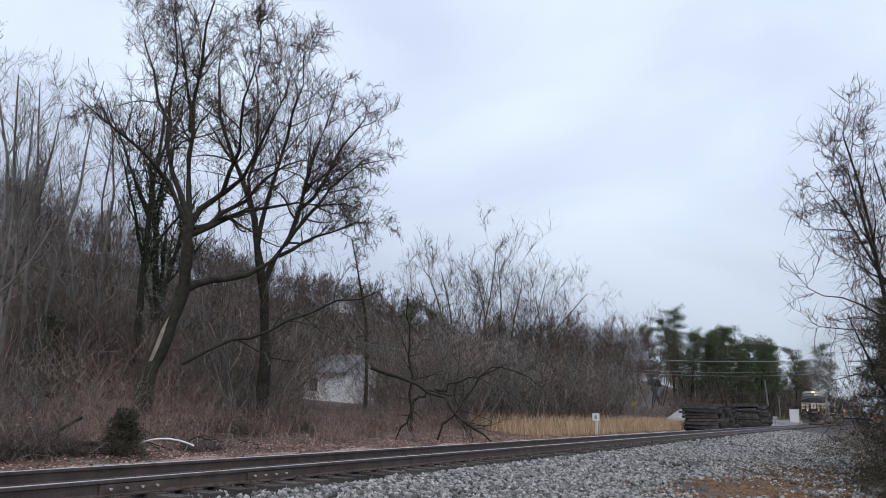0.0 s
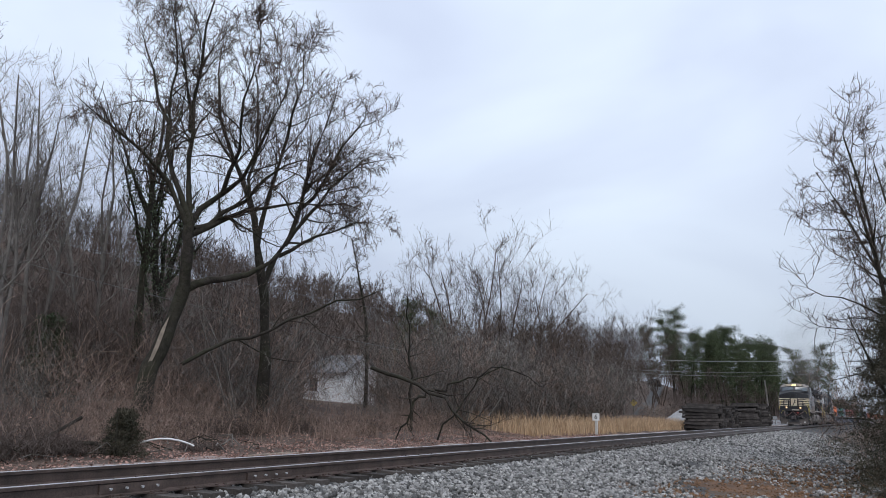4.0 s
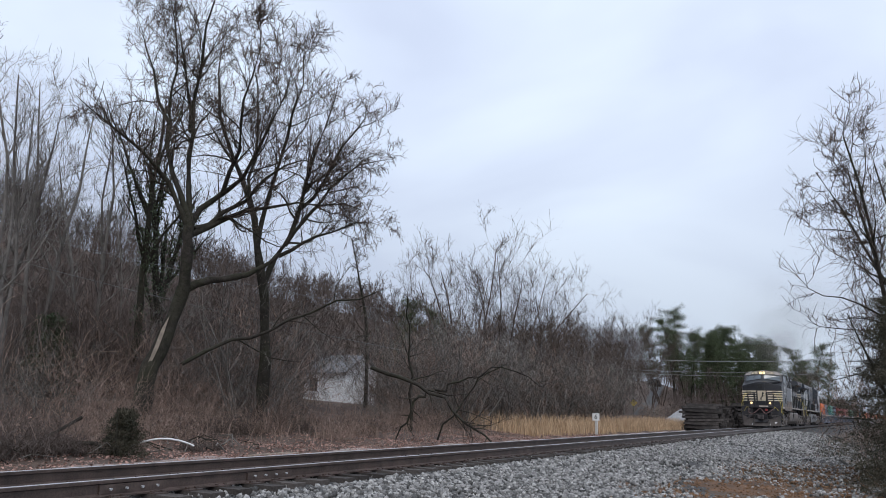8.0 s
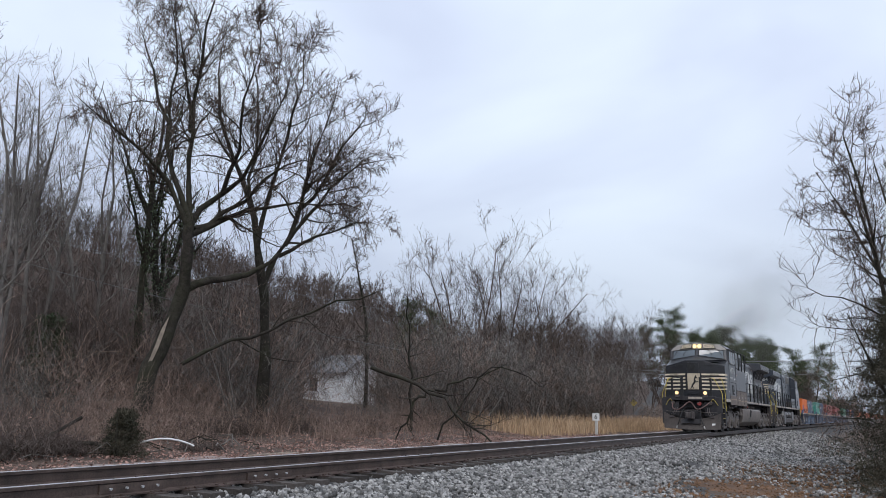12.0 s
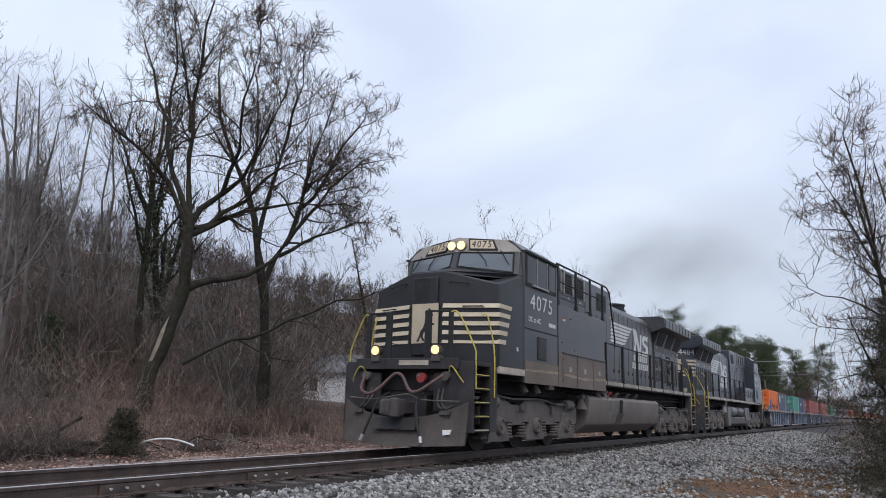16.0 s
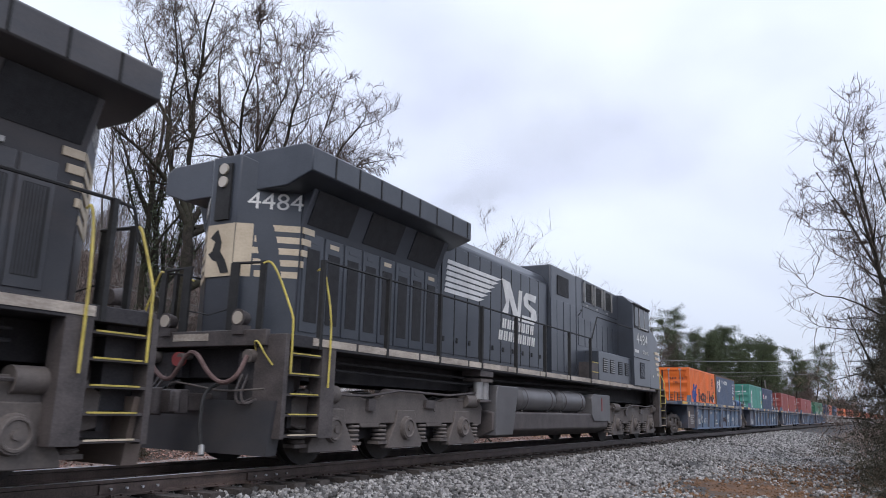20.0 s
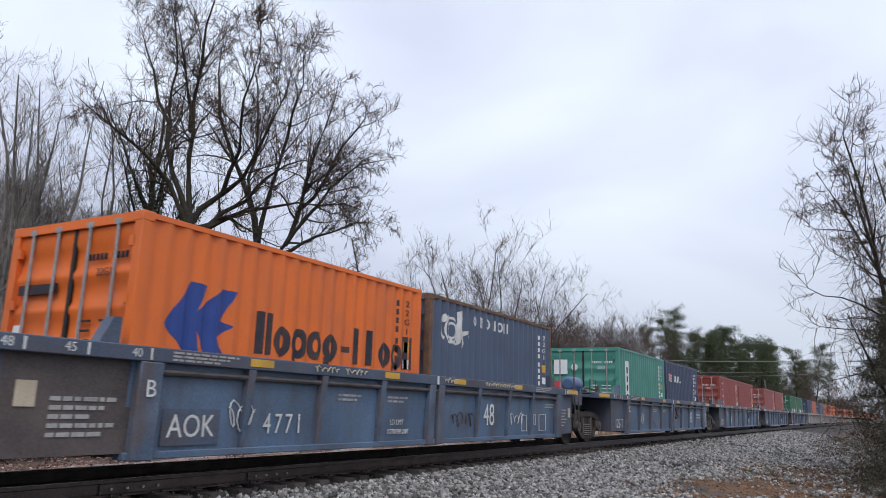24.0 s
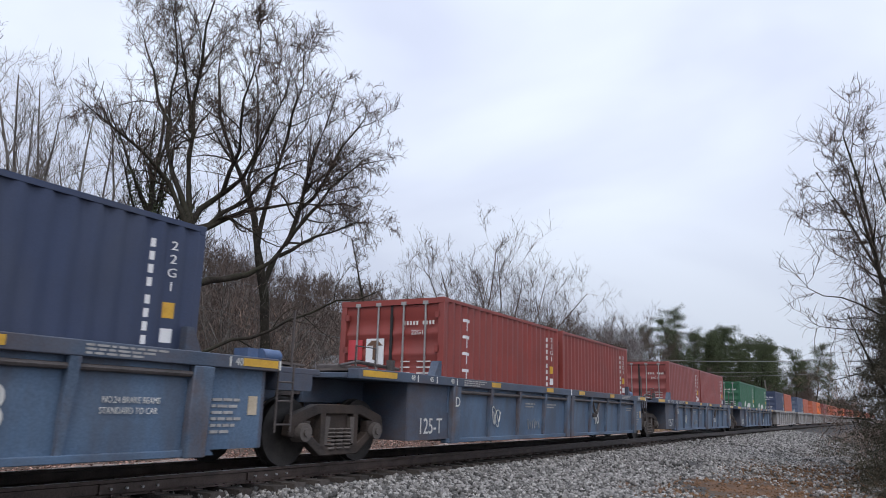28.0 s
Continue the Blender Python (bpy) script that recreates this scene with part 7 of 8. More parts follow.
def rib(x):
    """How deep the ribbed side lies behind its outer face at x."""
    q = 5.858 / 21
    f = ((x - 0.10) / q) % 1.0
    return 0.036 * float(np.interp(f, [0.0, 0.15, 0.40, 0.65, 0.90, 1.0], [0, 0, 1, 1, 0, 0]))


def clipped(poly, lim, keep_above):
    got = []
    for a, b in zip(poly, poly[1:] + poly[:1]):
        ina, inb = ((a[0] >= lim, b[0] >= lim) if keep_above else (a[0] <= lim, b[0] <= lim))
        if ina:
            got.append(a)
        if ina != inb:
            t = (lim - a[0]) / (b[0] - a[0])
            got.append((lim, a[1] + (b[1] - a[1]) * t))
    return got


def painted(m, poly):
    """A thin coat of paint of this outline (x, z) that follows the ribs of the near side."""
    q = 5.858 / 21
    lo, hi = min(a for a, _ in poly), max(a for a, _ in poly)
    cuts = sorted({lo, hi} | {c for k in range(22) for f in (0.15, 0.40, 0.65, 0.90) for c in [0.10 + (k + f) * q] if lo < c < hi})
    for a, b in zip(cuts, cuts[1:]):
        p = clipped(clipped(list(poly), a, True), b, False)
        if len(p) > 2:
            k = len(m.v)
            m.v += [(x, -(1.213 - rib(x)) - 0.003, z) for x, z in p]
            m.f.append(tuple(range(k, k + len(p))))
    return m


def ring_paint(m, cx, cz, rx, rz, t, a0=0, a1=360, n=20):
    """A painted ring or arc of thickness t."""
    for k in range(n):
        a, b = radians(a0 + (a1 - a0) * k / n), radians(a0 + (a1 - a0) * (k + 1) / n)
        painted(m, [(cx + rx * math.cos(a), cz + rz * math.sin(a)), (cx + rx * math.cos(b), cz + rz * math.sin(b)), (cx + (rx - t) * math.cos(b), cz + (rz - t) * math.sin(b)), (cx + (rx - t) * math.cos(a), cz + (rz - t) * math.sin(a))])
    return m


def face(m, x0, x1, z0, z1):
    return painted(m, [(x0, z0), (x1, z0), (x1, z1), (x0, z1)])


def door_plate(m, y0, y1, z0, z1):
    return m.box(0.028, 0.05, y0, y1, z0, z1)


def id_marks(c, mat, yellow=True):
    """Rows of plain bars for the code, the size code, and small data lines."""
    text("22G1", 0.13, mat, c, pose(0.026, -0.62, 1.92, 0, 0, -90), "size_code")
    for k in range(10):
        if k != 4:
            part("code_bar", door_plate(M(), -0.98 + k * 0.073, -0.95 + k * 0.073, 2.07, 2.145), mat, c)
    for k in range(4):
        part("data_bar", door_plate(M(), -0.92, -0.62, 1.35 - k * 0.11, 1.375 - k * 0.11), mat, c)
        part("data_bar", door_plate(M(), -0.45, -0.25, 1.35 - k * 0.11, 1.375 - k * 0.11), mat, c)
    for k in range(11):
        part("code_bar", face(M(), 5.30, 5.35, 2.20 - k * 0.150 - (0.05 if k > 3 else 0), 2.30 - k * 0.150 - (0.05 if k > 3 else 0)), mat, c)
    for k in range(4):
        o = text("22G1"[k], 0.15, mat, c, pose(5.62, -1.222, 2.26 - k * 0.16), "size_code")
        for v in o.data.vertices:
            v.co.y = -(1.213 - rib(v.co.x)) - 0.008 + (v.co.y + 1.222)
    if yellow:
        part("height_sticker", face(M(), 5.55, 5.69, 1.42, 1.60), AMBER, c)
    part("notice", face(M(), 5.55, 5.69, 1.14, 1.30), WHITE_CLEAN, c)


BLUE_SHAPE = surf("blue_marking", (0.02, 0.05, 0.22), (0.03, 0.07, 0.28), 4, 0.5)
INK = surf("dark_marking", (0.016, 0.016, 0.026), (0.03, 0.03, 0.045), 4, 0.5, dirt=(0.4, 0.16, 0.03), dirt_amount=0.25)
CRIMSON = surf("crimson_marking", (0.45, 0.04, 0.05), (0.55, 0.07, 0.08), 4, 0.5)


def marks_orange(c):
    id_marks(c, INK)
    part("emblem", painted(M(), [(0.45, 1.36), (0.80, 1.90), (1.06, 1.88), (0.90, 1.55), (1.30, 1.88), (1.54, 1.87), (1.30, 1.48), (1.52, 1.43), (1.24, 1.27), (1.40, 1.08), (1.10, 1.05), (0.92, 1.32), (0.98, 1.05), (0.74, 1.07)]), BLUE_SHAPE, c, "plain blue emblem shape")
    # plain bars and ovals in place of the big dark lettering
    for k, tall in enumerate((1, 0, -1, 0, -1, 2, 1, 1, 0, -1, 1)):
        x, z = 1.92 + k * 0.358, 1.13
        if tall == 2:
            m = face(M(), x + 0.04, x + 0.26, z + 0.16, z + 0.25)
        elif tall == 1:
            m = face(M(), x + 0.02, x + 0.15, z, z + 0.56)
            if k in (0, 10):
                face(m, x + 0.20, x + 0.33, z, z + 0.56)
        else:
            m = ring_paint(M(), x + 0.16, z + 0.20, 0.165, 0.21, 0.115)
            if tall < 0:
                face(m, x + 0.02, x + 0.12, z - 0.16, z + 0.06)
        part("lettering_block", m, INK, c)
    part("door_bar", door_plate(M(), 0.25, 1.0, 1.72, 1.84), INK, c)
    part("door_notice", door_plate(M(), 0.86, 1.0, 1.15, 1.35), WHITE_CLEAN, c)


def marks_slate(c):
    id_marks(c, WHITE_CLEAN)
    part("emblem", painted(M(), [(1.00, 1.86), (1.02, 2.05), (1.12, 2.16), (1.10, 2.36), (1.24, 2.40), (1.36, 2.24), (1.28, 2.22), (1.24, 2.10), (1.36, 2.00), (1.58, 2.04), (1.64, 1.90), (1.58, 1.90), (1.54, 1.97), (1.36, 1.90), (1.40, 1.76), (1.28, 1.62), (1.26, 1.68), (1.32, 1.78), (1.24, 1.84), (1.12, 1.74)]), WHITE, c, "plain white emblem shape")
    for cx, cz, rx, rz, t, a0, a1 in ((0.84, 1.98, 0.26, 0.26, 0.05, 20, 330), (0.86, 1.97, 0.17, 0.17, 0.05, 0, 340), (0.66, 2.02, 0.24, 0.26, 0.06, 100, 250), (1.02, 1.86, 0.22, 0.16, 0.05, 180, 350)):
        part("emblem_curl", ring_paint(M(), cx, cz, rx, rz, t, a0, a1), WHITE, c)
    part("emblem_curl", painted(M(), [(0.40, 2.14), (0.56, 2.20), (0.72, 2.26), (0.70, 2.18), (0.58, 2.10)]), WHITE, c)
    for k in range(6):
        x = 1.75 + k * 0.305
        part("lettering_block", ring_paint(M(), x + 0.10, 2.265, 0.10, 0.11, 0.045) if k % 2 == 0 else face(face(M(), x, x + 0.06, 2.155, 2.375), x + 0.12, x + 0.17, 2.155, 2.375), WHITE, c)


def marks_green(c):
    id_marks(c, WHITE_CLEAN)
    part("name_panel", face(M(), 0.80, 1.16, 0.2, 2.2), WHITE_CLEAN, c, "upright white panel with dark bars")
    for k in range(6):
        m = face(M(), 0.88, 1.08, 0.34 + k * 0.29, 0.54 + k * 0.29)
        m.v = [(x, y - 0.003, z) for x, y, z in m.v]
        part("lettering_block", m, INK, c)
    part("door_notice", door_plate(M(), 0.55, 1.02, 1.72, 2.2), WHITE_CLEAN, c)
    part("door_notice", door_plate(M(), 0.58, 1.0, 1.02, 1.5), CRIMSON, c)
    part("warning_triangle", M().prism([(0.26, 1.12), (0.5, 1.12), (0.38, 1.42)], 0.024, 0.05, "x"), AMBER, c)
    part("door_disc", M().cyl((0.024, 0.3, 1.95), (0.05, 0.3, 1.95), 0.11, n=16), WHITE, c)


def marks_navy(c):
    id_marks(c, WHITE_CLEAN)
    for k in range(3):
        part("flag_stripe", painted(M(), [(0.58, 2.14 - k * 0.105), (1.06, 2.08 - k * 0.105), (1.06, 2.03 - k * 0.105), (0.58, 2.09 - k * 0.105)]), CRIMSON, c)
        part("flag_stripe", painted(M(), [(0.58, 2.09 - k * 0.105), (1.06, 2.03 - k * 0.105), (1.06, 1.98 - k * 0.105), (0.58, 2.04 - k * 0.105)]), WHITE, c)
    for k in range(6):
        x = 1.25 + k * 0.18
        part("lettering_block", painted(M(), [(x, 1.80), (x + 0.10, 1.80), (x + 0.16, 2.06), (x + 0.06, 2.06)]), WHITE, c)
    part("lettering_block", face(M(), 2.40, 2.66, 1.80, 1.87), WHITE, c)


def marks_red(c):
    id_marks(c, WHITE)
    for k in range(6):
        part("lettering_block", face(face(M(), 0.84, 1.12, 2.2 - k * 0.33, 2.26 - k * 0.33), 0.94, 1.02, 2.02 - k * 0.33, 2.2 - k * 0.33), WHITE_CLEAN, c)
    part("door_notice", door_plate(M(), 0.16, 0.58, 1.3, 1.82), WHITE_CLEAN, c)
    part("door_notice", door_plate(M(), 0.68, 1.02, 1.4, 1.8), CRIMSON, c)
    part("door_notice", M().prism([(0.18, 1.68), (0.3, 1.78), (0.45, 1.78), (0.56, 1.68), (0.41, 1.68), (0.41, 1.4), (0.33, 1.4), (0.33, 1.68)], 0.02, 0.05, "x"), RUST, c)


def marks_plain(c):
    id_marks(c, WHITE)


def marks_white_block(c):
    id_marks(c, WHITE)
    part("lettering_block", painted(painted(M(), [(1.2, 0.55), (1.6, 0.55), (2.2, 1.45), (1.8, 1.45)]), [(2.4, 0.55), (3.6, 0.55), (4.1, 1.35), (2.9, 1.35)]), WHITE, c)


def boxpaint(name, c, k=0.75):
    return surf(name, tuple(v * k for v in c), c, 1.5, 0.5, bump=0.05, fine=50, dirt=tuple(v * 0.45 + 0.05 for v in c), dirt_amount=0.5, dirt_scale=(1.4, 1.4, 0.5))


ORANGE, SLATE, GREEN, NAVY = boxpaint("orange_paint", (0.86, 0.180, 0.026), 0.86), boxpaint("slate_blue_paint", (0.088, 0.122, 0.190)), boxpaint("sea_green_paint", (0.075, 0.31, 0.24)), boxpaint("navy_paint", (0.045, 0.064, 0.125))
MAROON, REDDISH, DEEPGREEN = boxpaint("oxide_red_paint", (0.31, 0.062, 0.050)), boxpaint("faded_red_paint", (0.33, 0.085, 0.075)), boxpaint("deep_green_paint", (0.03, 0.15, 0.075))
CORAL = boxpaint("coral_red_paint", (0.55, 0.14, 0.07))

# ---------------- well cars ----------------
WELL = surf("weathered_blue_paint", (0.060, 0.108, 0.178), (0.135, 0.205, 0.30), 0.9, 0.5, bump=0.06, fine=40, dirt=(0.085, 0.070, 0.066), dirt_amount=0.75, dirt_scale=(1.6, 1.6, 0.5))
RIBPAINT = surf("rust_streaked_blue_paint", (0.055, 0.085, 0.13), (0.13, 0.18, 0.25), 2.5, 0.6, bump=0.1, fine=40, dirt=(0.13, 0.075, 0.045), dirt_amount=0.9, dirt_scale=(3, 3, 1.2))
FREIGHT = surf("oily_truck_casting", (0.022, 0.019, 0.018), (0.066, 0.055, 0.049), 3.5, 0.7, bump=0.2, fine=40, spec=0.3, dirt=(0.12, 0.075, 0.05), dirt_amount=0.4)
WELL_DARK = surf("sooty_blue_paint", (0.045, 0.062, 0.095), (0.10, 0.135, 0.19), 1.5, 0.55, bump=0.08, fine=40, dirt=(0.11, 0.066, 0.045), dirt_amount=0.75, dirt_scale=(0.8, 0.8, 1.4))
FADED = surf("faded_stencil_paint", (0.26, 0.25, 0.24), (0.46, 0.45, 0.43), 9, 0.6, bump=0.02)
WELL_GREY = surf("pale_grey_car_paint", (0.25, 0.25, 0.25), (0.40, 0.39, 0.38), 1.5, 0.6, bump=0.06, dirt=(0.16, 0.12, 0.09), dirt_amount=0.6)
SOOTY = surf("sooty_brown_panel", (0.055, 0.046, 0.046), (0.13, 0.108, 0.102), 1.6, 0.65, bump=0.08, fine=40, dirt=(0.16, 0.115, 0.09), dirt_amount=0.5, dirt_scale=(0.8, 0.8, 2))
PITCH = 18.43


def freight_truck(parent, u, wheels, lite=False):
    t = part("truck", M().box(u - 0.25, u + 0.25, -1.05, 1.05, 0.42, 0.78).cyl((u, 0, 0.75), (u, 0, 1.05), 0.3, n=14), FREIGHT, parent)
    for s in (-1, 1):
        a, b = sorted((s * 0.98, s * 1.12))
        m = M().prism([(-1.14, 0.58), (-1.10, 0.72), (-0.55, 0.88), (0.55, 0.88), (1.10, 0.72), (1.14, 0.58), (0.95, 0.60), (0.50, 0.74), (-0.50, 0.74), (-0.95, 0.60)], a, b)
        m.prism([(-1.02, 0.50), (-0.45, 0.14), (0.45, 0.14), (1.02, 0.50), (0.84, 0.54), (0.40, 0.27), (-0.40, 0.27), (-0.84, 0.54)], a, b)
        for q in (-1, 1):
            m.prism([(q * 0.34, 0.20), (q * 0.46, 0.24), (q * 0.46, 0.80), (q * 0.34, 0.80)], a, b)
            m.prism([(q * 0.70, 0.64), (q * 1.14, 0.64), (q * 1.16, 0.44), (q * 1.06, 0.40), (q * 1.02, 0.56), (q * 0.76, 0.56), (q * 0.72, 0.44)], a, b)
        m.v = [(x + u, y, z) for x, y, z in m.v]
        part("side_frame", m, FREIGHT, t, bevel=0.012)
        if not lite:
            for ax in (-0.88, 0.88):
                part("bearing", M().cyl((u + ax, s * 1.0, 0.48), (u + ax, s * 1.2, 0.48), 0.14, 0.13, 16).cyl((u + ax, s * 1.2, 0.48), (u + ax, s * 1.225, 0.48), 0.06, n=8), GRIME, t)
            for dx in (-0.2, 0.0, 0.2):
                sp = M()
                for k in range(6):
                    sp.ring((u + dx, s * 1.06, 0.24 + k * 0.055), (0, 0, 1), 0.085, 0.02, 12, 5)
                part("coil_spring", sp, GRIME, t)
            for q in (-1, 1):
                part("wedge", M().prism([(u + q * 0.36, 0.30), (u + q * 0.30, 0.30), (u + q * 0.24, 0.70), (u + q * 0.36, 0.70)], a, b), GRIME, t)
    for ax in (-0.88, 0.88):
        w = M().cyl((0, -1.0, 0), (0, 1.0, 0), 0.08, n=8)
        for s in (-1, 1):
            w.cyl((0, s * 0.70, 0), (0, s * 0.82, 0), 0.48, n=26)
            w.cyl((0, s * 0.66, 0), (0, s * 0.70, 0), 0.505, n=26)
            w.cyl((0, s * 0.82, 0), (0, s * 0.84, 0), 0.36, 0.2, n=18)
        o = part("wheelset", w, TREAD, t)
        o.location = (u + ax, 0, 0.48)
        if not lite:
            wheels.append((o, u + ax, 0.48))


def words(x0, x1, y, z, h, seed):
    """A line of unreadable stencilling: plain bars as long as its words."""
    rng = random.Random(seed)
    m = M()
    x = x0
    while x < x1 - 0.03:
        w = min(rng.uniform(0.05, 0.17), x1 - x)
        m.box(x, x + w, y, y + 0.02, z, z + h)
        x += w + 0.028
    return m


def well_unit(k, label, main, dark, lite=False):
    car = thing("well_car", label, "rail car", "well cars of the train")
    wheels = []
    P = lambda name, m, mat=main, parent=car, lab="", bevel=0.0: part(name, m, mat, parent, lab, bevel)
    freight_truck(car, 0.42, wheels, lite)
    P("well_floor", M().box(3.2, 15.8, -1.25, 1.25, 0.28, 0.36), GRIME_DARK)
    for s in (-1, 1):
        P("side_sheet", M().hexa([(3.3, s * 1.34, 0.30), (15.75, s * 1.34, 0.30), (15.75, s * 1.30, 0.30), (3.3, s * 1.30, 0.30), (3.3, s * 1.38, 1.28), (15.75, s * 1.38, 1.28), (15.75, s * 1.34, 1.28), (3.3, s * 1.34, 1.28)]))
        P("top_sill", M().box(0.35, 17.0, *sorted((s * 1.26, s * 1.475)), 1.27, 1.43), dark, bevel=0.012)
        P("bottom_chord", M().box(3.3, 15.7, *sorted((s * 1.24, s * 1.40)), 0.25, 0.33), main, bevel=0.01)
        P("end_panel", M().box(1.92, 3.4, *sorted((s * 1.30, s * 1.36)), 0.32, 1.27), SOOTY if k == 0 else dark)
        P("end_panel", M().box(15.7, 16.85, *sorted((s * 1.30, s * 1.36)), 0.32, 1.27), dark if k == 0 else main)
        for x in (1.90, 16.82):
            P("end_cheek", M().box(x, x + 0.06, *sorted((s * 0.2, s * 1.36)), 0.32, 1.27), dark)
        if s > 0:
            continue
        P("inner_rail", M().cyl((3.4, s * 1.42, 1.17), (15.6, s * 1.42, 1.17), 0.035, n=8), GRIME_DARK)
        for x in (4.95, 6.4, 7.9, 11.3, 12.75, 14.05):
            P("rib", M().hexa([(x + 0.02, s * 1.34, 0.33), (x + 0.09, s * 1.34, 0.33), (x + 0.09, s * 1.39, 0.33), (x + 0.02, s * 1.39, 0.33), (x, s * 1.37, 1.27), (x + 0.13, s * 1.37, 1.27), (x + 0.13, s * 1.47, 1.27), (x, s * 1.47, 1.27)]), RIBPAINT if k < 5 else main)
        for x, w in ((3.35, 0.30), (9.4, 0.2), (9.72, 0.2), (15.6, 0.30)):
            P("post", M().hexa([(x, s * 1.34, 0.24), (x + w, s * 1.34, 0.24), (x + w, s * 1.44, 0.24), (x, s * 1.44, 0.24), (x, s * 1.37, 1.27), (x + w, s * 1.37, 1.27), (x + w, s * 1.48, 1.27), (x, s * 1.48, 1.27)]), RIBPAINT if k < 5 else main, bevel=0.015)
            if not lite:
                P("gusset", M().prism([(x + w, 0.26), (x + w + 0.16, 0.26), (x + w, 0.42)], *sorted((s * 1.36, s * 1.40))), main)
        if lite:
            P("reflector", M().box(7.2, 7.7, -1.48, -1.46, 1.31, 1.40), AMBER)
            continue
        for x, w in ((0.45, 0.95), (4.95, 0.42), (7.95, 0.42), (10.25, 0.45), (13.0, 0.4), (16.35, 0.62)):
            P("reflector", M().box(x, x + w, -1.482, -1.46, 1.31, 1.405), AMBER, lab="amber reflective patch")
        P("white_tick", M().box(9.62, 9.68, -1.482, -1.46, 1.28, 1.425), WHITE_CLEAN)
        for x in (2.05, 2.7, 3.45, 16.12, 17.0):
            P("white_tick", M().box(x, x + 0.025, -1.482, -1.46, 1.29, 1.41), WHITE)
        for x, b in ((1.9, "48"), (2.52, "45"), (3.28, "40"), (16.28, "40")):
            text(b, 0.13, WHITE, car, pose(x, -1.48, 1.35), "stencil")
        for x in (3.75, 14.2):
            for j in range(3):
                P("stencil_bar", words(x, x + 1.0 - 0.15 * j, -1.48, 1.378 - j * 0.04, 0.022, x + j + k), FADED)
        text("BCD"[k % 3], 0.26, WHITE, car, pose(3.5, -1.480, 0.98), "stencil")
        text("48", 0.62, WHITE, car, pose(11.95 if k != 1 else 13.3, -1.372, 0.74), "capacity_number", squeeze=0.82)
        if k:
            text("125-T", 0.38, WHITE, car, pose(2.70, -1.368, 0.54), "stencil", squeeze=0.9)
        else:
            text("4771", 0.36, WHITE, car, pose(5.75, -1.369, 0.60), "car_number", squeeze=0.85, spacing=1.35)
            P("mark_patch", M().box(3.78, 4.62, -1.366, -1.34, 0.38, 0.78), WELL_DARK)
            text("AOK", 0.36, WHITE, car, pose(4.2, -1.369, 0.58), "reporting_mark", squeeze=0.9)
            text("LD LMT", 0.12, WHITE, car, pose(8.5, -1.37, 0.62), "stencil")
            text("117700 PER UNIT", 0.11, WHITE, car, pose(8.55, -1.365, 0.47), "stencil", squeeze=0.8)
        if k == 1:
            text("NO.24 BRAKE BEAMS", 0.095, WHITE, car, pose(14.88, -1.376, 0.86), "stencil", squeeze=0.82)
            text("STANDARD TO CAR", 0.095, WHITE, car, pose(14.86, -1.372, 0.75), "stencil", squeeze=0.82)
        for x, n in ((6.9, 2), (8.2, 2)) + (((15.0, 2),) if k != 1 else ()):
            for j in range(n):
                P("stencil_bar", words(x, x + 0.62 - 0.1 * j, -1.378, 1.00 - j * 0.062, 0.032, x + j), FADED)
        for j in range(6):
            P("stencil_bar", words(16.0, 16.48 - 0.07 * (j % 3), -1.372, 0.88 - j * 0.075, 0.034, j), FADED)
        if k == 0:
            for j in range(5):
                P("stencil_bar", words(2.45, 3.2 - 0.16 * (j % 3), -1.372, 0.84 - j * 0.085, 0.042, j + 9), FADED)
        P("notice_plate", M().box(16.6, 16.75, -1.372, -1.35, 0.72, 0.95), CREAM)
        if k == 0:
            P("notice_plate", M().box(2.1, 2.3, -1.372, -1.35, 0.78, 1.02), CREAM)
        for x, w, z0, z1 in ((13.62, 0.26, 0.42, 0.76), (14.62, 0.42, 0.42, 0.78), (14.3, 0.12, 0.56, 0.78)) if k == 0 else ():
            P("stencil_frame", M().tube([(x, -1.372, z0), (x + w, -1.372, z0), (x + w, -1.374, z1), (x, -1.374, z1), (x, -1.372, z0)], 0.008, 4), WHITE)
        # chalky scrawls
        rg = np.random.default_rng(50 + k)
        marks = ([(12.95, 0.56, 0.75, 0.26, 4, WHITE), (10.35, 0.52, 0.85, 0.30, 5, INK), (4.75, 0.48, 0.45, 0.45, 3, WHITE)] + [(x0, 1.312, 0.55, 0.09, 5, CREAM) for x0 in (9.85, 11.55, 12.1, 12.65, 6.2, 6.9)] if k == 0 else
                 [(5.2, 0.5, 0.4, 0.45, 3, WHITE), (7.0, 0.45, 0.75, 0.24, 6, STEEL)])
        for x0, z0, w, h, loops, mat in marks:
            y = -1.374 if h > 0.15 else -1.481
            pts = []
            for j in range(loops * 9 + 1):
                a = j / 9
                r = h * (0.36 + 0.13 * math.sin(2.3 * a + x0))
                pts.append((x0 + w * a / loops + 0.55 * r * math.sin(6.283 * a), y + (0.01 * (z0 - 0.5) if h > 0.15 else 0), z0 + h * 0.5 + r * math.cos(6.283 * a + 0.8 * math.sin(1.7 * a))))
            P("scrawl", M().tube(pts, 0.0085 if mat is not STEEL else 0.005, 4), mat)
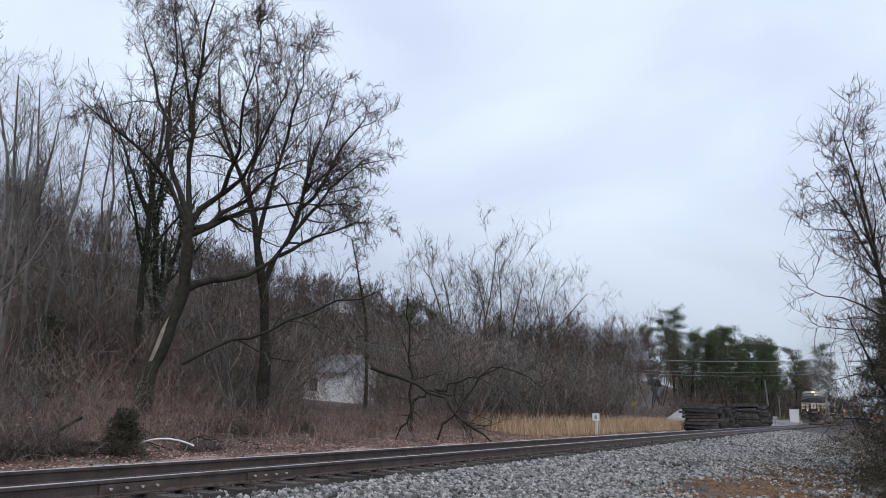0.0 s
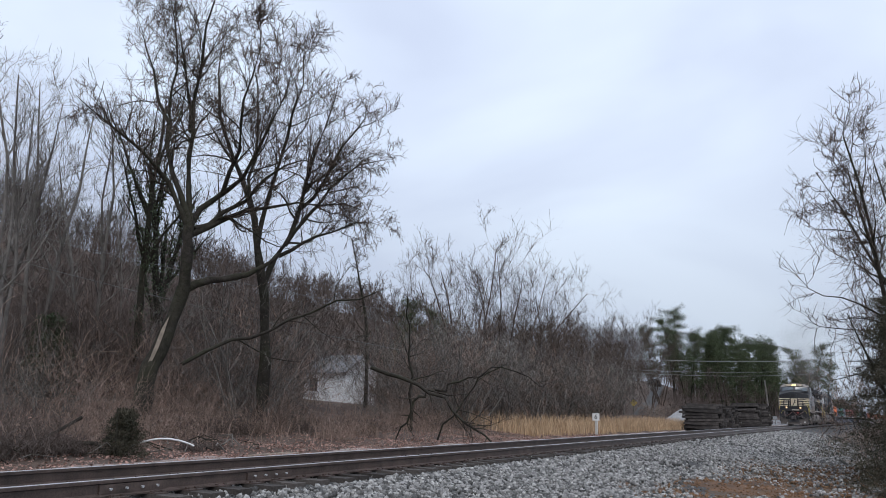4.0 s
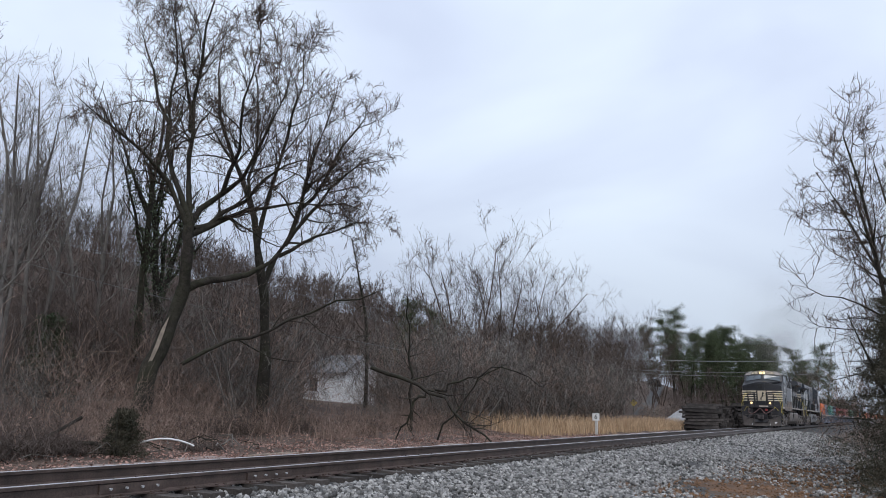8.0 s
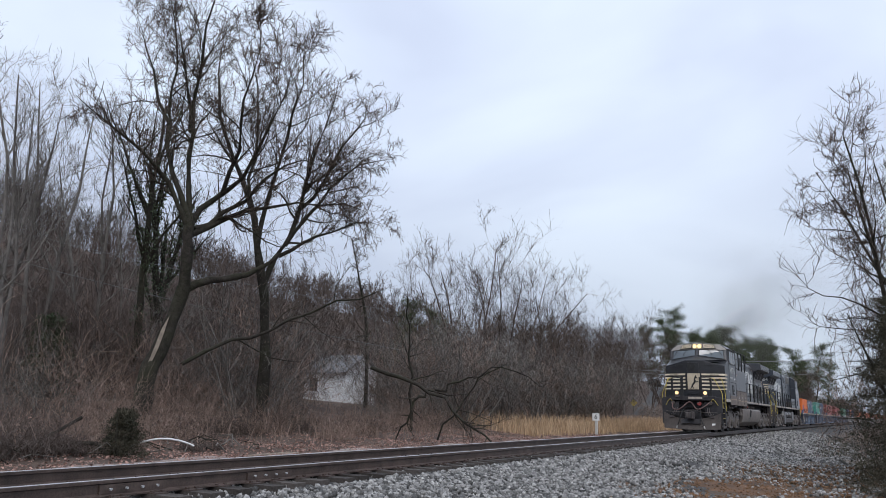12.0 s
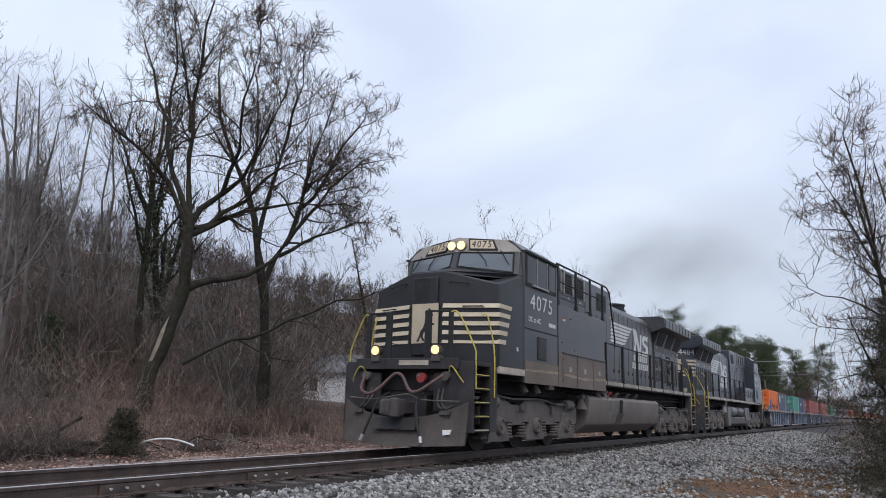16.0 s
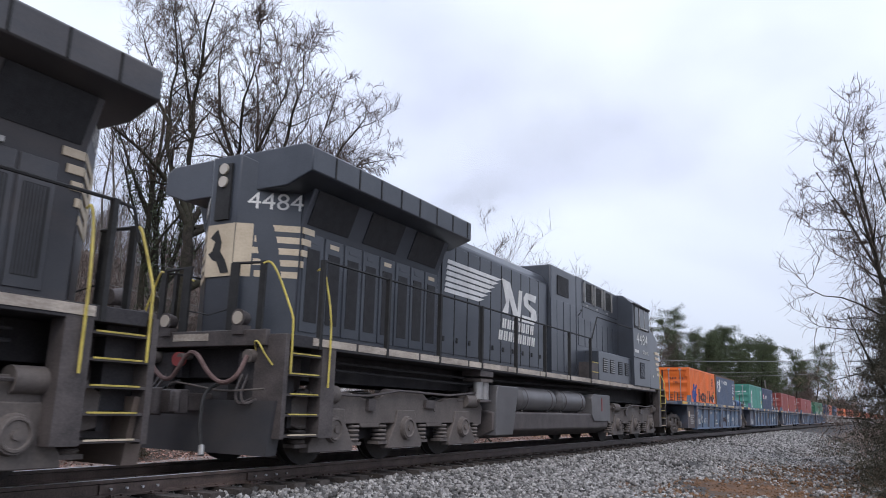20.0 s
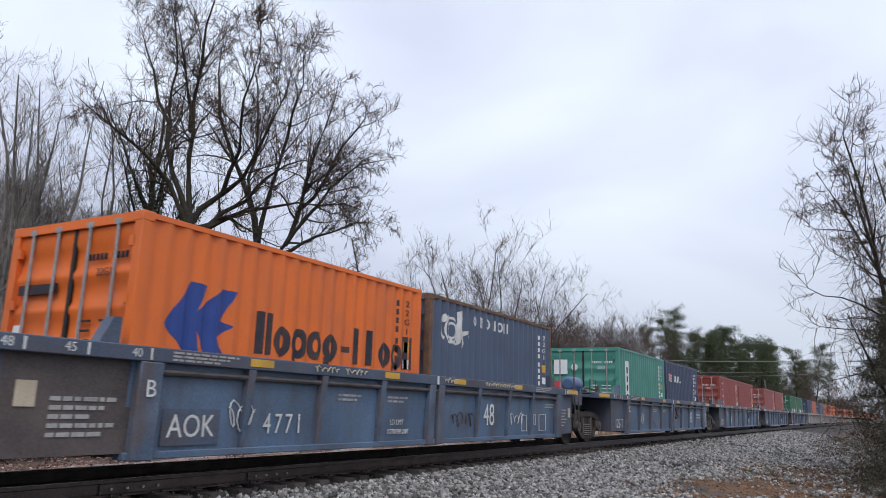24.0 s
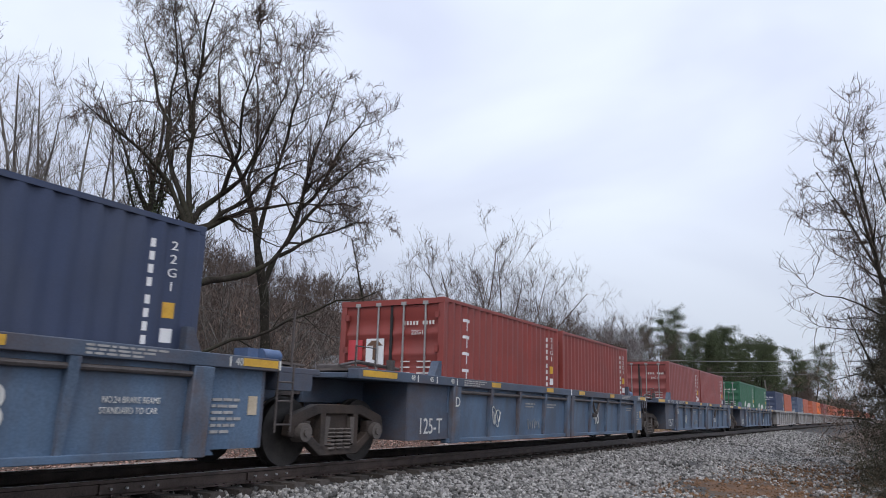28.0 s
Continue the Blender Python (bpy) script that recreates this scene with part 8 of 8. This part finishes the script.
        if k:
            P("drain_pipe", M().tube([(9.98, -1.43, 1.15), (10.2, -1.43, 1.12), (10.42, -1.42, 0.86), (10.6, -1.42, 0.80), (10.8, -1.43, 1.10), (11.2, -1.43, 1.16)] if k == 1 else [(11.5, -1.43, 1.15), (11.7, -1.42, 0.88), (11.9, -1.42, 0.84), (12.1, -1.43, 1.14)], 0.03, 7), GRIME_DARK)
            P("pipe_bracket", M().box(10.36, 10.6, -1.42, -1.36, 0.70, 0.80) if k == 1 else M().box(11.66, 11.9, -1.42, -1.36, 0.74, 0.84), GRIME_DARK)
    # end platforms and their clutter
    for x0, x1 in ((0.3, 3.3), (15.75, 18.1)):
        P("end_platform", M().box(x0, x1, -1.27, 1.27, 1.28, 1.36).box(x0, x1, -0.45, 0.45, 0.9, 1.28), dark, bevel=0.01)
    P("articulated_joint", M().cyl((0, 0, 1.0), (0, 0, 1.34), 0.42, n=18).box(-0.9, 0.9, -0.4, 0.4, 1.02, 1.24), GRIME_DARK)
    if not lite:
        P("grating", M().box(0.5, 2.9, -1.15, -0.55, 1.40, 1.43), GRIME)
        P("grating", M().box(16.2, 17.9, -1.15, -0.4, 1.40, 1.43), GRIME)
        P("container_guide", M().prism([(2.95, 1.43), (3.2, 1.43), (3.2, 1.72), (3.1, 1.72)], -1.28, -1.12), dark)
        P("container_guide", M().prism([(15.6, 1.43), (15.85, 1.43), (15.7, 1.72), (15.6, 1.72)], -1.28, -1.12), dark)
        P("ladder", M().tube([(17.1, -1.38, 1.4), (17.1, -1.38, 0.5)], 0.016).tube([(17.4, -1.38, 1.4), (17.4, -1.38, 0.5)], 0.016).tube([(17.1, -1.38, 0.6), (17.4, -1.38, 0.6)], 0.013).tube([(17.1, -1.38, 0.9), (17.4, -1.38, 0.9)], 0.013).tube([(17.1, -1.38, 1.15), (17.4, -1.38, 1.15)], 0.013), GRIME_DARK)
        P("handhold", M().tube([(17.55, -1.2, 1.36), (17.55, -1.2, 2.15)], 0.02), GRIME_DARK)
        P("handhold", M().tube([(0.75, -1.1, 1.43), (0.75, -1.1, 1.8), (1.3, -1.1, 1.8), (1.3, -1.1, 1.43)], 0.014), GRIME_DARK)
        P("cross_box", M().box(17.2, 17.9, -1.3, -0.9, 1.05, 1.28), dark)
        if k == 0:
            P("brake_stand", M().cyl((-0.9, -1.0, 1.4), (-0.9, -1.0, 2.35), 0.05, n=8).box(-1.0, -0.8, -1.15, -0.85, 1.38, 1.5), GRIME_DARK)
            P("draft_sill", M().box(-1.7, 0.4, -0.45, 0.45, 0.72, 1.28).box(-1.9, 0.5, -1.3, 1.3, 1.28, 1.38).box(-2.3, -1.7, -0.16, 0.16, 0.72, 1.0), dark, bevel=0.01)
            P("blue_reservoir", M().cyl((17.80, -0.95, 1.62), (18.44, -0.95, 1.62), 0.20, n=24).cyl((17.73, -0.95, 1.62), (17.80, -0.95, 1.62), 0.13, 0.20, 24).cyl((18.44, -0.95, 1.62), (18.51, -0.95, 1.62), 0.20, 0.13, 24).box(17.9, 17.98, -1.13, -0.77, 1.36, 1.50).box(18.26, 18.34, -1.13, -0.77, 1.36, 1.50), BLUETANK, lab="blue air reservoir")
        else:
            P("brake_gear", M().box(0.9, 1.7, -0.7, -0.2, 1.40, 1.52), GRIME_DARK, bevel=0.02)
            P("brake_rod", M().tube([(0.6, -0.9, 1.48), (1.2, -0.8, 1.58), (2.4, -0.85, 1.52)], 0.03, 6), GRIME_DARK)
            P("walkway_bracket", M().box(2.0, 2.12, -0.95, -0.85, 1.42, 1.66), GRIME_DARK)
            P("blue_casting", M().box(17.05, 17.25, -0.85, -0.6, 1.38, 1.60).cyl((17.4, -0.75, 1.52), (17.75, -0.75, 1.52), 0.10, n=16).box(17.5, 17.65, -0.80, -0.70, 1.37, 1.45), BLUETANK)
    return car, wheels


BLUETANK = surf("bright_blue_paint", (0.045, 0.10, 0.22), (0.085, 0.17, 0.34), 3, 0.45, bump=0.05, dirt=(0.15, 0.11, 0.08), dirt_amount=0.5)

lead, lead_wheels = locomotive("4075", PAINT, CREAM, WHITE, SKIRT, TANK, True)
lead["label"] = "dusty black diesel locomotive leading the train, headlights lit"
second, second_wheels = locomotive("4484", PAINT_CLEAN, CREAM, WHITE, PAINT, GRIME_DARK, False)
second["label"] = "black diesel locomotive coupled backwards behind the leading one"

CARGO = [(ORANGE, "bright orange ribbed steel container with a blue emblem", marks_orange, SLATE, "slate blue ribbed steel container with a white emblem", marks_slate),
         (GREEN, "sea green ribbed steel container with a white name panel", marks_green, NAVY, "navy blue ribbed steel container with a striped flag", marks_navy),
         (MAROON, "oxide red ribbed steel container with white lettering shapes", marks_red, MAROON, "oxide red ribbed steel container beside another", marks_plain),
         (REDDISH, "faded red ribbed steel container in a blue well car", marks_plain, REDDISH, "faded red ribbed steel container in a blue well car", marks_plain),
         (DEEPGREEN, "deep green ribbed steel container with a white emblem", marks_white_block, DEEPGREEN, "deep green ribbed steel container with a white emblem", marks_white_block),
         (NAVY, "navy blue ribbed steel container in a grey well car", marks_plain, CORAL, "coral red ribbed steel container in a grey well car", None),
         (SLATE, "slate blue ribbed steel container in a grey well car", marks_plain, CORAL, "coral red ribbed steel container in a grey well car", None)]
cars, boxes, spinning = [], [], []
for k in range(18):
    xi = 52.75 + PITCH * k
    near = k < 5
    unit, wh = well_unit(k, "weathered blue well car carrying two short containers" if near else "grey well car carrying two short containers", WELL if near else WELL_GREY, WELL_DARK if near else WELL_GREY, not near)
    cars.append((unit, xi))
    spinning += [(o, xi + u, r) for o, u, r in wh]
    if k < len(CARGO):
        p1, t1, m1, p2, t2, m2 = CARGO[k]
    else:
        p1, p2 = ((CORAL, CORAL), (CORAL, ORANGE), (REDDISH, CORAL))[k % 3]
        t1 = t2 = "orange red ribbed steel container in a grey well car"
        m1 = m2 = None
    for dx, pm, lab, mk in ((3.36, p1, t1, m1), (9.75, p2, t2, m2)):
        b = container(pm, lab, mk, near, post=RUST if pm is SLATE and k == 0 else None)
        boxes.append((b, xi + dx))


# ---------------- what moves ----------------
def train_offset(t):
    u = t - 17.0
    return -(7.1076 * u + 0.02114 * u * u)


def ride(ob, xi, length, z=0.0, turned=False):
    """Keys a vehicle whose origin is at the coordinate xi of the train."""
    rows = []
    for k in range(29):
        x = train_offset(k) + xi
        e = x - length if turned else x + length
        a = math.degrees(math.atan2(track_y(e) - track_y(x), e - x))
        rows.append((float(k), pose(x, track_y(x), z, 0, 0, a)))
    walk(ob, rows)


def roll(ob, radius, sign=1):
    """Turns a wheelset as far as the train goes."""
    at = ob.location.copy()
    rows = []
    for f in range(0, 841, 2):
        t = f / 30
        a = sign * (train_offset(t) - train_offset(0)) / radius
        rows.append((t, Matrix.Translation(at) @ Matrix.Rotation(a, 4, "Y")))
    walk(ob, rows)


def smoke_material(name, amount, colour):
    m = bpy.data.materials.new(name)
    m.use_nodes = True
    n, l = m.node_tree.nodes, m.node_tree.links
    n.clear()
    o = n.new("ShaderNodeOutputMaterial")
    mx, tr, df = n.new("ShaderNodeMixShader"), n.new("ShaderNodeBsdfTransparent"), n.new("ShaderNodeBsdfDiffuse")
    df.inputs["Color"].default_value = (*colour, 1)
    co = n.new("ShaderNodeTexCoord")
    ln = n.new("ShaderNodeVectorMath")
    ln.operation = "LENGTH"
    l.new(co.outputs["Object"], ln.inputs[0])
    mr = n.new("ShaderNodeMapRange")
    mr.interpolation_type = "SMOOTHSTEP"
    mr.inputs["From Min"].default_value, mr.inputs["From Max"].default_value = 0.05, 0.97
    mr.inputs["To Min"].default_value, mr.inputs["To Max"].default_value = amount, 0.0
    l.new(ln.outputs["Value"], mr.inputs["Value"])
    no = n.new("ShaderNodeTexNoise")
    no.inputs["Scale"].default_value, no.inputs["Detail"].default_value = 1.6, 3
    l.new(co.outputs["Object"], no.inputs["Vector"])
    r2 = n.new("ShaderNodeMapRange")
    r2.inputs["From Min"].default_value, r2.inputs["From Max"].default_value = 0.2, 0.75
    l.new(no.outputs["Fac"], r2.inputs["Value"])
    mu = n.new("ShaderNodeMath")
    mu.operation = "MULTIPLY"
    l.new(mr.outputs[0], mu.inputs[0])
    l.new(r2.outputs[0], mu.inputs[1])
    l.new(mu.outputs[0], mx.inputs[0])
    l.new(tr.outputs[0], mx.inputs[1])
    l.new(df.outputs[0], mx.inputs[2])
    l.new(mx.outputs[0], o.inputs["Surface"])
    return m


SMOKE = smoke_material("diesel_smoke", 0.22, (0.19, 0.178, 0.17))
SMOKE_THIN = smoke_material("thin_diesel_smoke", 0.16, (0.33, 0.315, 0.31))


def puff(seed, dense):
    """A billow of exhaust: a lumpy bowed shell, thin at its rim."""
    rng = np.random.default_rng(seed)
    m = M()
    n, k = 24, 8
    m.v = [(0, -0.12, 0)]
    for i in range(1, k):
        for j in range(n):
            a, r = 2 * math.pi * j / n, i / (k - 1)
            m.v.append((r * math.cos(a), -0.12 * (1 - r * r) + rng.normal() * 0.008, r * math.sin(a)))
    m.f = [(0, 1 + j, 1 + (j + 1) % n) for j in range(n)] + [(1 + (i - 1) * n + j, 1 + i * n + j, 1 + i * n + (j + 1) % n, 1 + (i - 1) * n + (j + 1) % n) for i in range(1, k - 1) for j in range(n)]
    o = tagged(part("smoke_puff", m, SMOKE if dense else SMOKE_THIN), "drifting grey diesel exhaust smoke above the train", "smoke", "exhaust smoke")
    o.visible_shadow = False
    return o


PUFFS = []
for k, (xi, y, z, r, dense) in enumerate([(19.5, 0.0, 5.6, 1.1, True), (21.5, 0.2, 6.6, 1.8, True), (25.0, 0.5, 7.8, 2.6, True), (30.0, 1.0, 9.0, 3.6, False), (39.0, 1.5, 9.6, 4.8, True), (47.0, 2.5, 11.5, 6.2, True),
                                          (36.5, 0.0, 5.8, 1.3, True), (39.5, 0.3, 7.0, 2.2, False), (60.0, 3.0, 16.5, 8.5, False), (80.0, 4.0, 20.0, 11.5, False)]):
    o = puff(300 + k, dense)
    o.scale = (r * 1.25, r, r * 0.8)
    PUFFS.append((o, xi, y, z))


def drift(o, xi, y, z):
    """The smoke trails behind the stack, rising slowly."""
    rows = []
    for k in range(29):
        x = train_offset(k) + xi
        rows.append((float(k), pose(x, track_y(x) + y, z, 0, 6 * math.sin(0.21 * k + xi), -62)))
    walk(o, rows)


def motions():
    ride(lead, 5.2, 22.4)
    ride(second, 50.75, 22.4, 0, True)
    for car, xi in cars:
        ride(car, xi, PITCH)
    for b, xi in boxes:
        ride(b, xi, 6.0, 0.37)
    for o, u, r in lead_wheels:
        roll(o, r)
    for o, u, r in second_wheels:
        roll(o, r, -1)
    for o, xi, r in spinning:
        roll(o, r)
    for o, xi, y, z in PUFFS:
        drift(o, xi, y, z)


motions()
